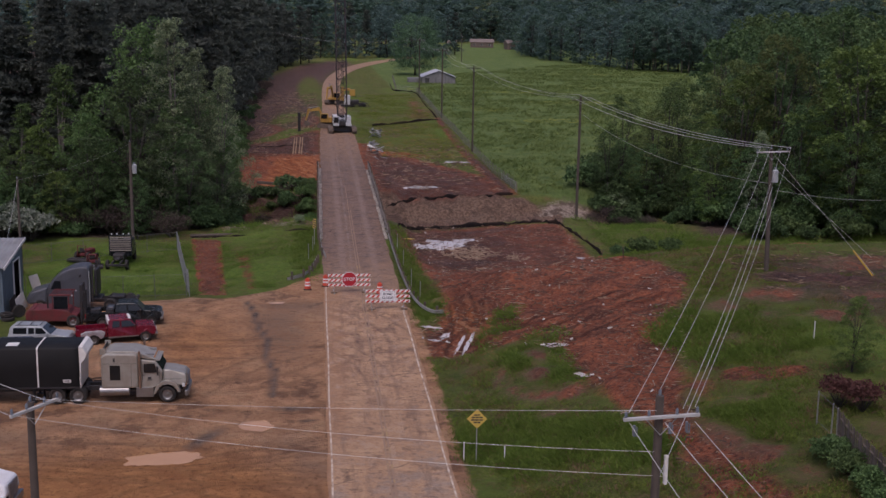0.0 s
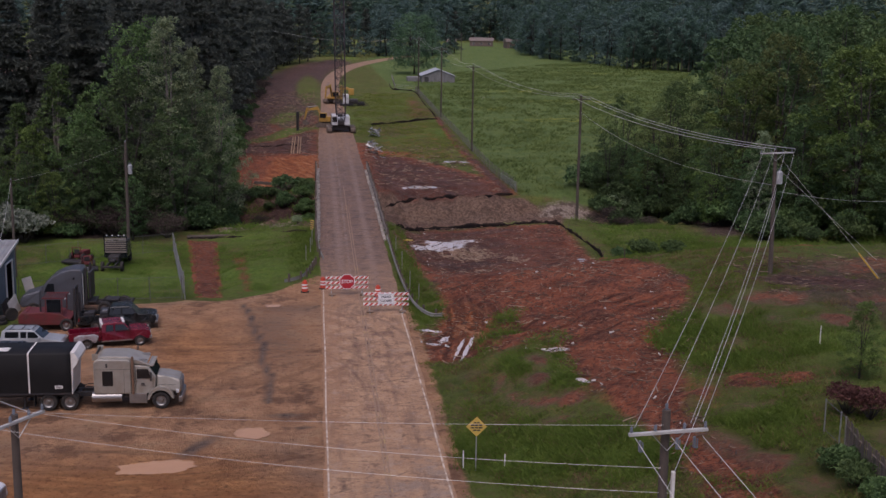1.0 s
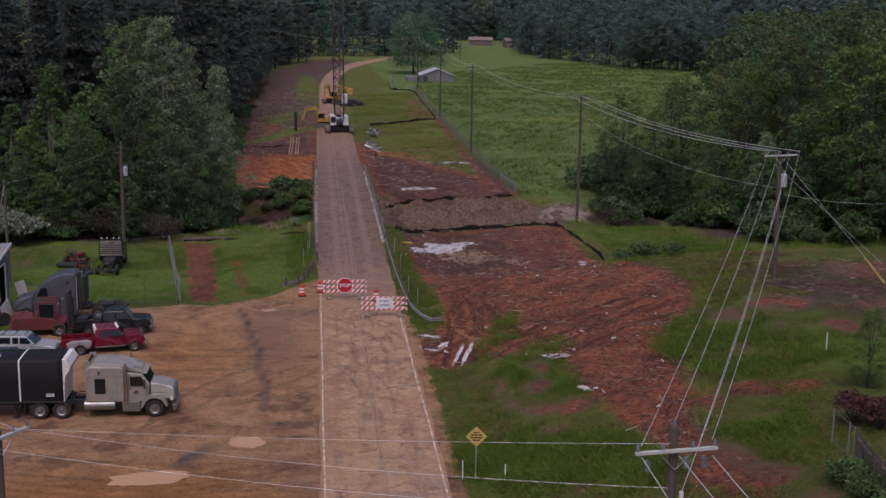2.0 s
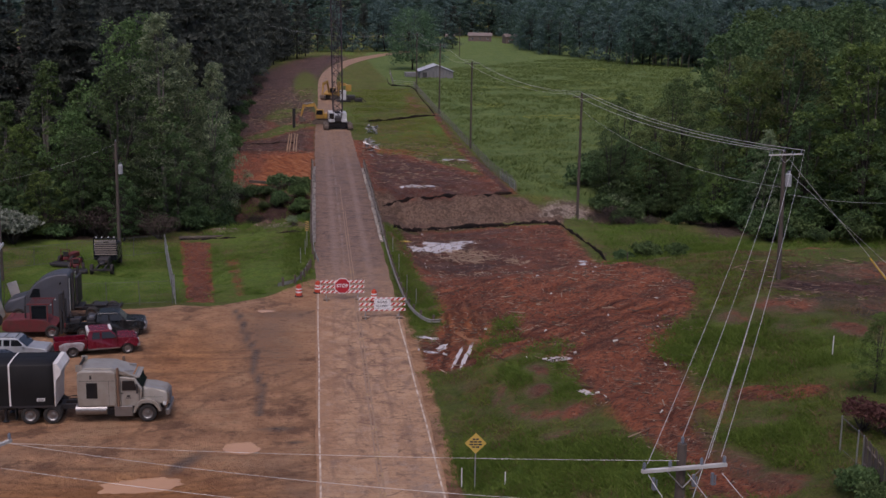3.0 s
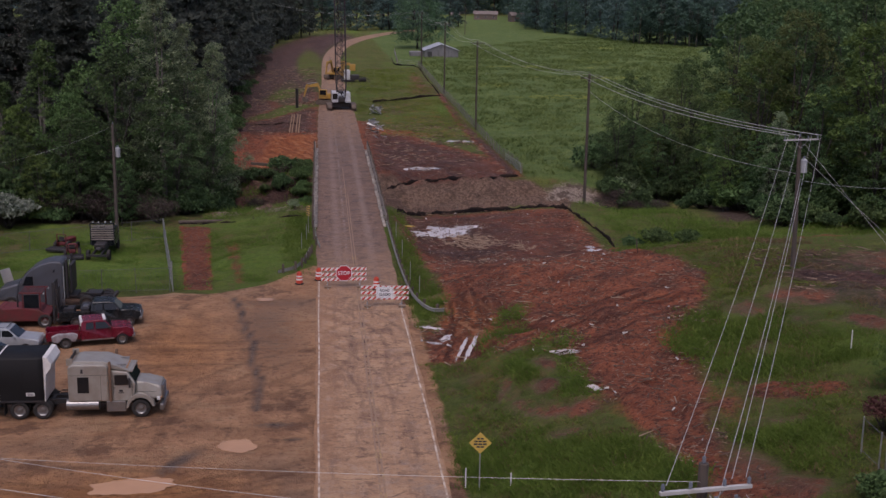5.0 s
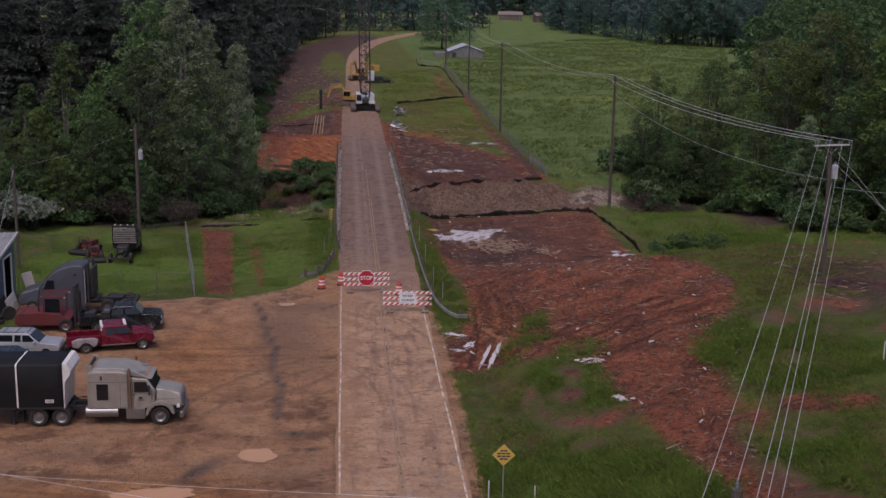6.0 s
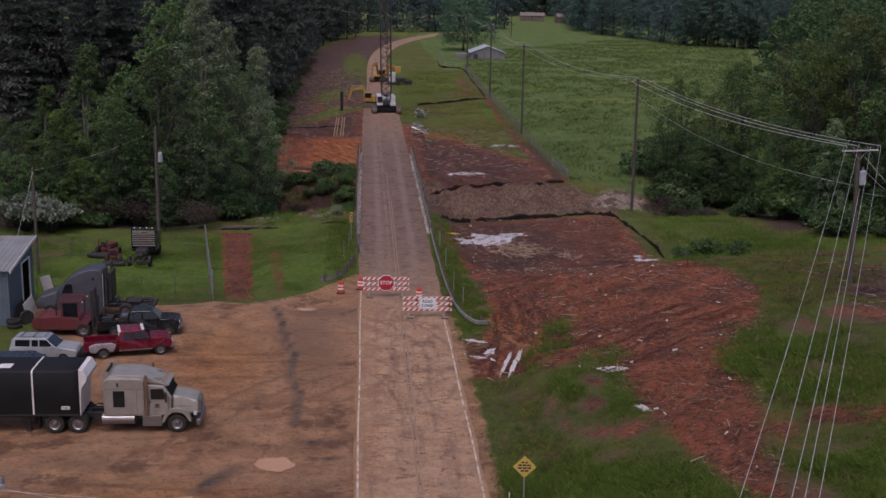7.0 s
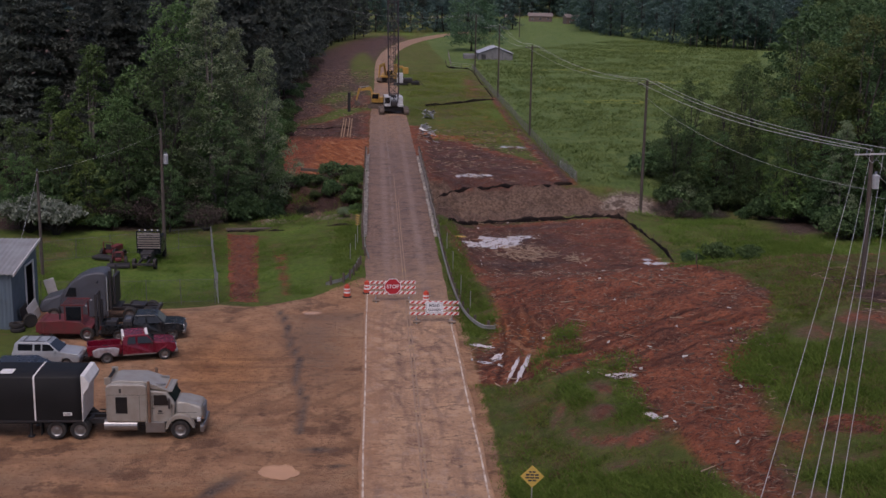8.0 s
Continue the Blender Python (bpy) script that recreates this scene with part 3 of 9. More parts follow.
# Bare brown patches on the grass: centre, half lengths, turn, strength.
BARE = [(19.6, -41.8, 1.5, 3.2, 0, 0.85), (20.8, -44.2, 1.6, 1.6, 0, 0.8), (32.4, -25.0, 1.4, 2.2, 20, 0.85), (13.6, -22.6, 1.0, 1.7, 0, 0.8), (12.9, -32.6, 1.3, 0.9, 0, 0.72), (31.0, -18.5, 2.4, 2.8, 0, 0.8), (35.4, -14.8, 4.2, 2.0, -30, 0.9), (18.4, -37.5, 1.6, 2.4, 0, 0.8), (11.2, -25.0, 0.5, 2.4, 10, 0.66), (26.8, -44.0, 1.2, 2.2, 0, 0.6), (22.6, -37.2, 1.4, 0.8, 0, 0.7), (27.0, -19.5, 1.6, 2.0, 0, 0.72), (21.8, -47.5, 1.6, 1.4, 0, 0.66), (9.0, -21.0, 0.7, 1.4, 0, 0.66), (41.0, -10.0, 4.5, 3.0, 0, 0.75), (37.0, -20.0, 2.5, 1.2, -20, 0.8), (29.0, -23.0, 0.9, 1.2, 0, 0.7), (25.5, -26.5, 0.7, 1.2, 0, 0.72), (40, 4, 4, 2, 0, 0.6),
        (10.7, -25.4, 0.55, 1.7, -20, 0.95), (11.2, -27.5, 0.6, 1.2, 0, 0.9), (13.0, -25.8, 1.0, 1.1, 0, 0.95), (13.0, -29.7, 1.3, 1.0, 0, 0.95), (11.9, -28.8, 0.9, 0.7, 0, 0.9), (14.3, -30.1, 1.2, 1.2, 0, 0.95), (9.4, -25.7, 0.35, 2.2, 20, 0.8), (9.2, -21.4, 0.9, 0.6, 0, 0.8), (12.8, -32.5, 0.8, 0.5, 0, 0.8), (11.8, -30.8, 0.6, 0.5, 0, 0.75), (7.7, -28.3, 0.3, 2.0, 0, 0.7), (9.9, -30.9, 0.4, 0.7, 0, 0.75)]


def build_ground():
    xs, ys = steps(-32, 44, 0.42, -3200, 3200), steps(-66, 110, 0.45, -1500, 3600, 1.07)
    gx, gy = np.meshgrid(xs, ys)
    z = height(gx, gy)
    pts = np.stack([gx.ravel(), gy.ravel(), np.zeros(gx.size)], 1)
    rough = np.array([noise.fractal(Vector((a * 0.45, b * 0.45, 0)), 0.8, 2.1, 4) for a, b, _ in pts]).reshape(gx.shape)
    wide = np.array([noise.noise(Vector((a * 0.11, b * 0.11, 5))) for a, b, _ in pts]).reshape(gx.shape)
    masks = {}
    left_edge = np.interp(gx, (-20, -15, -11.3, -8.2, -4.1, -1.75, -0.5), (1.5, 1.3, 2.9, 1.7, 4.2, 8.2, 10.5))
    lot = np.clip(0.5 + (left_edge - gy) / 1.6, 0, 1) * np.clip(0.5 + (0.6 - gx) / 1.2, 0, 1)
    lot *= 1 - spot(gx, gy, -27, -9.5, 6.0, 7.0, 0, 3.0)
    masks["lot"] = np.maximum(lot, np.clip(0.5 + (gx + 0.6) / 1.2, 0, 1) * np.clip(0.5 + (7.2 - gx) / 1.2, 0, 1) * (gy < 3))
    red = poly_mask(gx, gy, RED_FIELD, 3.4)
    red = np.maximum(red, 1.5 * spot(gx, gy, 24.7, -33.8, 2.3, 1.1, -18, 0.8))
    red = np.maximum(red, 0.85 * poly_mask(gx, gy, [(17, -44), (20.5, -44), (19.5, -58), (16, -70), (13.5, -60)], 2.5))
    red = np.maximum(red, 1.5 * poly_mask(gx, gy, DUG_STRIP, 0.7))
    red = np.maximum(red, 0.60 * poly_mask(gx, gy, [(-9.3, 25), (-7.4, 25), (-5.5, 4.6), (-6.9, 4.6)], 1.4))
    red = np.maximum(red, poly_mask(gx, gy, [(-8.8, 67), (0, 66), (0, 165), (-10, 165), (-14, 110), (-13, 75)], 4))
    red = np.maximum(red, poly_mask(gx, gy, [(6, 60), (27, 66), (23, 82), (10, 112), (6, 118)], 4))
    red = np.maximum(red, 0.80 * poly_mask(gx, gy, [(23.8, 66), (26.2, 66), (25.6, 110), (26, 165), (24.4, 165), (23.5, 110)], 2))
    red = np.maximum(red, 0.40 * poly_mask(gx, gy, [(7, 100), (24, 100), (24, 160), (10, 160)], 4))
    slope = np.clip((gx - 7.5) / 2, 0, 1) * np.clip((34 - gy) / 6, 0, 1) * np.clip((48 - gx) / 6, 0, 1) * np.clip((gy + 90) / 10, 0, 1)
    slope = slope * (1 - 0.85 * ss(22, 28, gx) * (1 - ss(-6, 4, gy)))
    red = np.maximum(red, slope * (0.37 + 0.42 * np.clip(wide + 0.1, -0.5, 0.6)))
    red = np.maximum(red, 0.9 * spot(gx, gy, 18.8, -50, 1.6, 7, 0, 1.5))
    masks["red"] = np.maximum(red, 0.6 * poly_mask(gx, gy, [(17, 160), (26, 163), (25.5, 222), (22, 218)], 7))
    clay = poly_mask(gx, gy, [(-8.4, 68), (-0.6, 66), (-0.4, 98), (-7, 96)], 2.5) * 0.95
    clay = np.maximum(clay, 0.7 * spot(gx, gy, 13, 106, 7, 3.5, -35, 2.5))
    clay = np.maximum(clay, 0.74 * spot(gx, gy, 10.7, -9, 2.0, 8.5, 8, 3))
    masks["clay"] = clay
    masks["rusty"] = np.maximum(0.80 * spot(gx, gy, -10, -41, 10, 8, 0, 6), 0.58 * spot(gx, gy, -9, -13, 4, 8, 0, 5))
    mud = 0.72 * poly_mask(gx, gy, [(-16, 100), (0, 100), (0.5, 240), (6, 330), (16, 400), (6, 420), (-8, 380), (-17, 300)], 5)
    mud = np.maximum(mud, 0.66 * spot(gx, gy, 15, 30, 9, 14, 15, 8))
    mud = np.maximum(mud, 0.74 * spot(gx, gy, 14, 22, 6, 4, 0, 4))
    mud = np.maximum(mud, 0.50 * poly_mask(gx, gy, [(9, 6), (25, 2), (28, 20), (28.5, 44), (12, 41), (8, 30)], 7))
    mud = np.maximum(mud, 0.70 * poly_mask(gx, gy, [(8, 35), (12, 40), (24, 43), (24, 39), (12, 36), (9, 30)], 3))
    mud = np.maximum(mud, 0.74 * poly_mask(gx, gy, [(24.4, 66), (26.4, 66), (25.8, 110), (26, 165), (25, 165), (24.2, 110)], 1.6))
    mud = np.maximum(mud, 0.48 * poly_mask(gx, gy, [(18, 160), (26, 163), (25.5, 222), (23, 218)], 7))
    mud = mud * (1 - 0.9 * spot(gx, gy, -6.5, 160, 2.5, 22, 0, 3)) * (1 - 0.9 * spot(gx, gy, -3.0, 250, 2.5, 40, 0, 3))
    mud = np.maximum(mud, 0.44 * poly_mask(gx, gy, DUG_STRIP, 0.6))
    mud = np.maximum(mud, 0.5 * spot(gx, gy, 14, 135, 3, 7, 0, 4))
    masks["red"] = masks["red"] * (1 - 0.9 * spot(gx, gy, -6.5, 160, 2.5, 22, 0, 3))
    masks["mud"] = np.maximum(mud, 0.68 * poly_mask(gx, gy, [(6, 60), (26, 64), (22, 84), (8, 112)], 5))
    bank = poly_mask(gx, gy, [(7, 37), (12, 41.6), (22, 44.6), (29, 45.4), (33, 60), (27, 65), (9, 66), (6.5, 60)], 2)
    masks["bank"] = np.maximum(bank, 0.9 * spot(gx, gy, 34, 58, 9, 6, 0, 3))
    masks["mud"] = np.maximum(masks["mud"], 0.95 * spot(gx, gy, 35.8, -14.8, 4.6, 1.7, -25, 1.5))
    masks["bank"] = np.maximum(masks["bank"], 0.78 * poly_mask(gx, gy, [(-12, 38), (-0.8, 36), (-0.8, 65), (-9, 66), (-13, 60)], 3))
    masks["mud"] = np.maximum(masks["mud"], 0.85 * poly_mask(gx, gy, [(-14, 44), (-0.6, 44), (-0.6, 58), (-12, 58)], 2))
    masks["sand"] = np.maximum.reduce([0.70 * spot(gx, gy, 33, 61.4, 5.0, 4.0, 12, 4.0), 0.62 * spot(gx, gy, -8.8, 39, 3.2, 2.6, 0, 2.0), 0.6 * spot(gx, gy, -4.0, 37, 2.4, 2.2, 0, 2.0), 0.55 * spot(gx, gy, -9, 47, 2.2, 3.0, 10, 2.0)])
    mulch = np.maximum(0.60 * poly_mask(gx, gy, [(-16, 98), (-8, 98), (-2, 140), (-2, 250), (4, 330), (14, 395), (2, 400), (-16, 290)], 5), 0.62 * poly_mask(gx, gy, [(32, -7), (43, -8), (46, -22), (35, -26.5), (31, -21), (31, -14)], 5))
    for cx, cy, rx, ry, turn in ((-6.5, 130, 2.6, 14, -22), (-6.8, 161, 2.4, 10, -12), (-3.0, 250, 2.2, 36, 0)):
        mulch = mulch * (1 - 0.95 * spot(gx, gy, cx, cy, rx, ry, turn, 3))
        masks["mud"] = masks["mud"] * (1 - 0.95 * spot(gx, gy, cx, cy, rx, ry, turn, 3))
        masks["red"] = masks["red"] * (1 - 0.95 * spot(gx, gy, cx, cy, rx, ry, turn, 3))
    masks["litter"] = np.maximum.reduce([mulch, poly_mask(gx, gy, [(-400, 34), (-24, 33.5), (-15.5, 37), (-11, 52), (-14, 70), (-16, 160), (-18, 300), (-10, 500), (-400, 500)], 4), poly_mask(gx, gy, [(49, 62), (74, 100), (158, 350), (400, 400), (400, 30), (62, 33), (44, 36)], 5)])
    masks["lush"] = np.clip(0.30 + 0.6 * wide, 0, 1) + 0.4 * spot(gx, gy, -20, 16, 9, 14, 0, 4) + 0.2 * spot(gx, gy, -6, 16, 6, 14, 0, 3)
    for cx, cy, rx, ry, turn in LUSH:
        k = 0.75 * spot(gx, gy, cx, cy, rx * 1.2, ry * 1.2, turn, 4.0)
        masks["lush"] = np.maximum(masks["lush"], k)
        for name in ("red", "bank"):
            masks[name] = masks[name] * (1 - 0.75 * k)
    for cx, cy, rx, ry, turn, k in BARE:
        b = k * spot(gx, gy, cx, cy, rx, ry, turn, 1.4)
        masks["bank"] = np.maximum(masks["bank"], 0.75 * b)
        masks["red"] = np.maximum(masks["red"], 0.62 * b)
        masks["lush"] = masks["lush"] * (1 - b)
    masks["meadow"] = poly_mask(gx, gy, [(27.2, 66), (26.5, 110), (26.4, 230), (20.6, 235), (20, 420), (60, 640), (140, 640), (175, 345), (80, 100), (46, 62)], 3)
    masks["bloom"] = 0.62 * np.maximum.reduce([spot(gx, gy, 40, 185, 6, 5, 0, 5), spot(gx, gy, 78, 262, 16, 6, 0, 6), spot(gx, gy, 66, 205, 22, 5, 0, 6), spot(gx, gy, 60, 240, 30, 5, 0, 6), spot(gx, gy, 50, 160, 14, 4, 0, 5), spot(gx, gy, 28, 245, 4, 10, 0, 5), spot(gx, gy, 95, 330, 25, 8, 0, 6)])
    track = np.full(gx.shape, 99.0)
    for (ax, ay), (bx, by) in zip(WET_TRACK, WET_TRACK[1:]):
        t = np.clip(((gx - ax) * (bx - ax) + (gy - ay) * (by - ay)) / ((bx - ax) ** 2 + (by - ay) ** 2), 0, 1)
        track = np.minimum(track, np.hypot(gx - ax - t * (bx - ax), gy - ay - t * (by - ay)))
    stain = np.maximum.reduce([np.clip(0.95 - track / 0.60, 0, 1), 0.50 * spot(gx, gy, -3.4, -9, 2.8, 11.0, 8, 4.0), spot(gx, gy, -2.4, -27.4, 1.1, 0.35, 0, 0.8), 0.9 * spot(gx, gy, -1.2, -29.6, 0.5, 0.3, 0, 0.8), spot(gx, gy, -7.0, -32.4, 0.5, 1.9, -28, 0.9), 0.6 * spot(gx, gy, -3.0, -1.5, 4.0, 2.0, 8, 3)])
    masks["stain"] = 0.92 * stain
    # Churned soil and tussocks are uneven, driven ground is smooth.
    near = np.clip(1 - (np.hypot(gx, gy) - 60) / 200, 0, 1)
    road = np.clip((np.abs(gx - road_mid(gy)) - road_half(gy)) / 1.5, 0, 1)
    flat = np.clip(1.15 - masks["lot"], 0.06, 1) * road
    amp = 0.10 + 0.24 * masks["red"] + 0.10 * masks["lush"] + 0.55 * masks["bank"] * (gy > 30) + 0.15 * masks["bank"]
    ruts = np.sin((gx - 9.8 + 0.02 * (gy + 10) ** 2 * 0.3) * 4.2) * spot(gx, gy, 10.8, -9.5, 2.2, 8, 6, 2) * 0.09
    z = z + rough * amp * flat * (0.3 + 0.7 * near) + ruts + 0.25 * wide * near * flat
    for px, py, pr, ps, pt, muddy in PUDDLES:
        thin = min(pr, ps) < 0.5
        k = spot(gx, gy, px, py, pr * 1.5 + 0.5 * thin, ps * 1.5 + 0.5 * thin, pt, 0.6)
        lump = 0.0 if thin else (0.03 if muddy else 0.075) * np.clip(rough + 0.1, -0.5, 1)
        z = z * (1 - k) + ((height(gx, gy) if thin else hz(px, py)) - 0.05 + lump) * k
    # Bridge opening: the bank falls away under the deck, and the road lies on a shallow bed.
    z = np.where(road < 0.02, np.minimum(z, height(gx, gy)) - 0.03, z)
    nx, ny = len(xs), len(ys)
    verts = np.stack([gx.ravel(), gy.ravel(), z.ravel()], 1)
    i = (np.arange(ny - 1)[:, None] * nx + np.arange(nx - 1)[None, :]).ravel()
    faces = np.stack([i, i + 1, i + nx + 1, i + nx], 1)
    me = mesh_from("ground", verts.tolist(), faces.tolist(), GROUND, True)
    for name, v in masks.items():
        a = me.attributes.new(name, "FLOAT", "POINT")
        a.data.foreach_set("value", np.clip(np.broadcast_to(v, gx.shape), 0, 1).astype(np.float32).ravel())
    return tagged(new("ground", me), "red clay, gravel lot, grass and cleared earth", "ground", kind="structure")


build_ground()


def strip(name, y0, y1, step, x_lo, x_hi, lift, material, cols=7, zf=None, thick=0.0):
    """A band along the road between two edges given as functions of y."""
    ys = np.arange(y0, y1 + step / 2, step)
    vs, fs = [], []
    for y in ys:
        a, b = float(x_lo(y)), float(x_hi(y))
        for k in range(cols):
            x = a + (b - a) * k / (cols - 1)
            vs.append((x, y, (zf(x, y) if zf else hz(road_mid(y), y)) + lift))
    for i in range(len(ys) - 1):
        for k in range(cols - 1):
            q = i * cols + k
            fs.append((q, q + 1, q + cols + 1, q + cols))
    return mesh_from(name, vs, fs, material, True)


BRIDGE = (27.0, 79.0)


def deck_z(x, y):
    """Height of the carriageway: level across the creek."""
    if y < 20 or y > 90:
        return hz(3.15, y) + 0.05 * float(ss(70, 95, y))
    return 0.42 * float(ss(20, 60, y)) * float(1 - 0.6 * ss(78, 92, y))


def build_road():
    me = strip("road", -140, 470, 1.0, lambda y: road_mid(y) - road_half(y) + 0.06 * math.sin(y * 0.7), lambda y: road_mid(y) + road_half(y) + 0.05 * math.sin(y * 0.9 + 1), 0.012, ROAD, 19, deck_z)
    co = np.array([v.co[:] for v in me.vertices])
    mud = 0.28 + 0.62 * ss(-58, -26, co[:, 1]) - 0.12 * ss(3.5, 6.0, co[:, 0]) * (1 - ss(-30, -18, co[:, 1]))
    dark = 0.95 * ss(-8, 26, co[:, 1]) * (1 - 0.45 * ss(80, 110, co[:, 1])) * (1 - 0.7 * ss(150, 200, co[:, 1]))
    edge = np.maximum(1 - ss(-0.45, 0.40, co[:, 0]), ss(6.1, 6.7, co[:, 0])) * (1 - ss(2, 9, co[:, 1]))
    edge = np.maximum(edge, 0.46 * (1 - ss(0.5, 2.8, co[:, 0])) * ss(-40, -28, co[:, 1]) * (1 - ss(6, 14, co[:, 1])))
    for name, v in (("mud", mud), ("dark", dark), ("edge", edge)):
        a = me.attributes.new(name, "FLOAT", "POINT")
        a.data.foreach_set("value", v.astype(np.float32))
    return tagged(new("road", me), "two-lane asphalt road caked with tan mud", "road", kind="structure")


build_road()

# ---------------------------------------------------------------- trees
rng = np.random.default_rng(7)


def leaf_mesh(name, centres, size, material, up=0.7, long_=1.7):
    """Many small pointed leaves or sprays, each at its own angle."""
    n = len(centres)
    c = np.asarray(centres, float)
    nrm = rng.normal(size=(n, 3)) + np.array([0, 0, up])
    nrm /= np.linalg.norm(nrm, axis=1, keepdims=True)
    t = np.cross(nrm, rng.normal(size=(n, 3)))
    t /= np.linalg.norm(t, axis=1, keepdims=True) + 1e-9
    b = np.cross(nrm, t)
    s = (np.asarray(size) * rng.uniform(0.65, 1.35, n))[:, None]
    v = np.stack([c - t * s * long_ * 0.45 - b * s * 0.48, c - t * s * long_ * 0.45 + b * s * 0.48, c + t * s * long_ * 0.6 + nrm * s * 0.15], 1).reshape(-1, 3)
    me = bpy.data.meshes.new(name)
    me.vertices.add(3 * n)
    me.vertices.foreach_set("co", v.ravel())
    me.loops.add(3 * n)
    me.loops.foreach_set("vertex_index", np.arange(3 * n))
    me.polygons.add(n)
    me.polygons.foreach_set("loop_start", np.arange(0, 3 * n, 3))
    me.materials.append(material)
    me.update(calc_edges=True)
    return me


def tuft_points(c, r, n, flat):
    """Points of a leafy bough: a full domed top, thin below."""
    d = rng.normal(size=(n, 3))
    d /= np.linalg.norm(d, axis=1, keepdims=True)
    low = d[:, 2] < -0.05
    d[low, 2] *= np.where(rng.uniform(size=low.sum()) < 0.75, -1.0, 0.6)
    q = d * (r * rng.uniform(0.35, 1.0, (n, 1)) ** 0.45)
    q *= 1 + 0.28 * np.sin(q[:, :1] * 5.0 / r + c[0] * 3) * np.cos(q[:, 1:2] * 4.0 / r + c[1] * 3)
    q[:, 2] = q[:, 2] * flat - 0.16 * (q[:, 0] ** 2 + q[:, 1] ** 2) / r
    return np.asarray(c) + q


def shell(c, r, n, flat=0.8):
    """Points on and just under the skin of a clump."""
    d = rng.normal(size=(n, 3))
    d /= np.linalg.norm(d, axis=1, keepdims=True)
    d[:, 2] = np.where(d[:, 2] < -0.22, -d[:, 2], d[:, 2])
    return np.asarray(c) + d * (r * rng.uniform(0.45, 1.0, (n, 1)) ** 0.5 * 1.06) * np.array([1, 1, flat])


def limb_mesh(name, lines, material, sides=6):
    vs, fs = [], []
    for path, radii in lines:
        v, f = ring_along(path, radii, sides)
        fs += [tuple(i + len(vs) for i in q) for q in f]
        vs += v
    return mesh_from(name, vs, fs, material, True)


def broad_tree(name, h, spread, clumps, leaves, size, leaf, bark, low=0.22, label="", column=0.0, limbs=True, up=1.3, fine_=1.0):
    """A broad-leaved tree: a trunk that forks into leaders, boughs off them, and a crown of separate domed boughs with gaps."""
    ob = new(name)
    tagged(ob, label, "tree")
    lines, centres = [], []
    lean = rng.normal(size=2) * 0.03 * h
    r0 = 0.011 * h + 0.03
    fork = h * (0.30 if column else 0.24)
    lines.append(([np.array([0, 0, -0.4]), np.array([lean[0] * 0.1, lean[1] * 0.1, fork * 0.6]), np.array([lean[0] * 0.3, lean[1] * 0.3, fork])], [r0 * 1.3, r0, r0 * 0.85]))
    heads = []
    for k in range(4):
        a = k * 1.57 + rng.uniform(-0.5, 0.5)
        out = spread * (0.22 if column else 0.42) * rng.uniform(0.5, 1.1)
        z = h * (0.93 if k == 0 else rng.uniform(0.72, 0.9))
        out = out * (0.25 if k == 0 else 1)
        head = np.array([lean[0] + math.cos(a) * out, lean[1] + math.sin(a) * out, z])
        mid = np.array([head[0] * 0.45, head[1] * 0.45, fork + (z - fork) * 0.45])
        lines.append(([np.array([lean[0] * 0.3, lean[1] * 0.3, fork]), mid, head], [r0 * 0.6, r0 * 0.38, r0 * 0.06]))
        heads.append((mid, head))
    lobe = rng.uniform(0, 6.28, 4)
    for k in range(clumps):
        u = (k + rng.uniform(0.1, 0.9)) / clumps
        zz = low + (1 - low) * u
        a = k * 2.4 + rng.uniform(-0.7, 0.7)
        if column:
            shape = (0.55 + 0.45 * math.sin(math.pi * min(1.0, 0.15 + u))) * (1 - 0.62 * u ** 2)
        else:
            shape = math.sin(math.pi * (0.20 + 0.74 * u ** 1.15)) ** 0.75
        lop = 1 + 0.22 * math.sin(2 * a + lobe[0] + 4 * u) + 0.16 * math.sin(3 * a + lobe[1] - 6 * u) + 0.12 * math.sin(9 * u + lobe[2])
        rad = spread * max(0.12, shape) * lop * rng.uniform(0.25, 1.0) ** 0.55
        base = np.array([lean[0] * zz, lean[1] * zz, 0])
        c = base + np.array([math.cos(a) * rad, math.sin(a) * rad, h * zz * 0.96 - 0.10 * rad])
        cr = spread * rng.uniform(0.17, 0.33) * (1 - 0.30 * u) * fine_
        centres.append(tuft_points(c, cr, int(leaves * (0.6 + 0.4 * (cr / (spread * 0.33)) ** 2)), rng.uniform(0.55, 0.85)))
        if k % 2 == 0 and limbs:
            m, e = heads[k // 2 % 4]
            s = m + (e - m) * np.clip((c[2] - rad * 0.5 - m[2]) / (e[2] - m[2]), 0, 1) if c[2] > m[2] else np.array([base[0], base[1], max(h * 0.12, c[2] - rad * 0.6)])
            rb = r0 * 0.24 * (1 - 0.6 * u)
            lines.append(([s, (s + c) / 2 + np.array([0, 0, 0.10 * rad]), c], [rb, rb * 0.7, rb * 0.25]))
    part("trunk", limb_mesh("trunk", lines, bark, 6 if limbs else 3), None, ob)
    part("crown", leaf_mesh("crown", np.concatenate(centres), size, leaf, up), None, ob)
    return ob


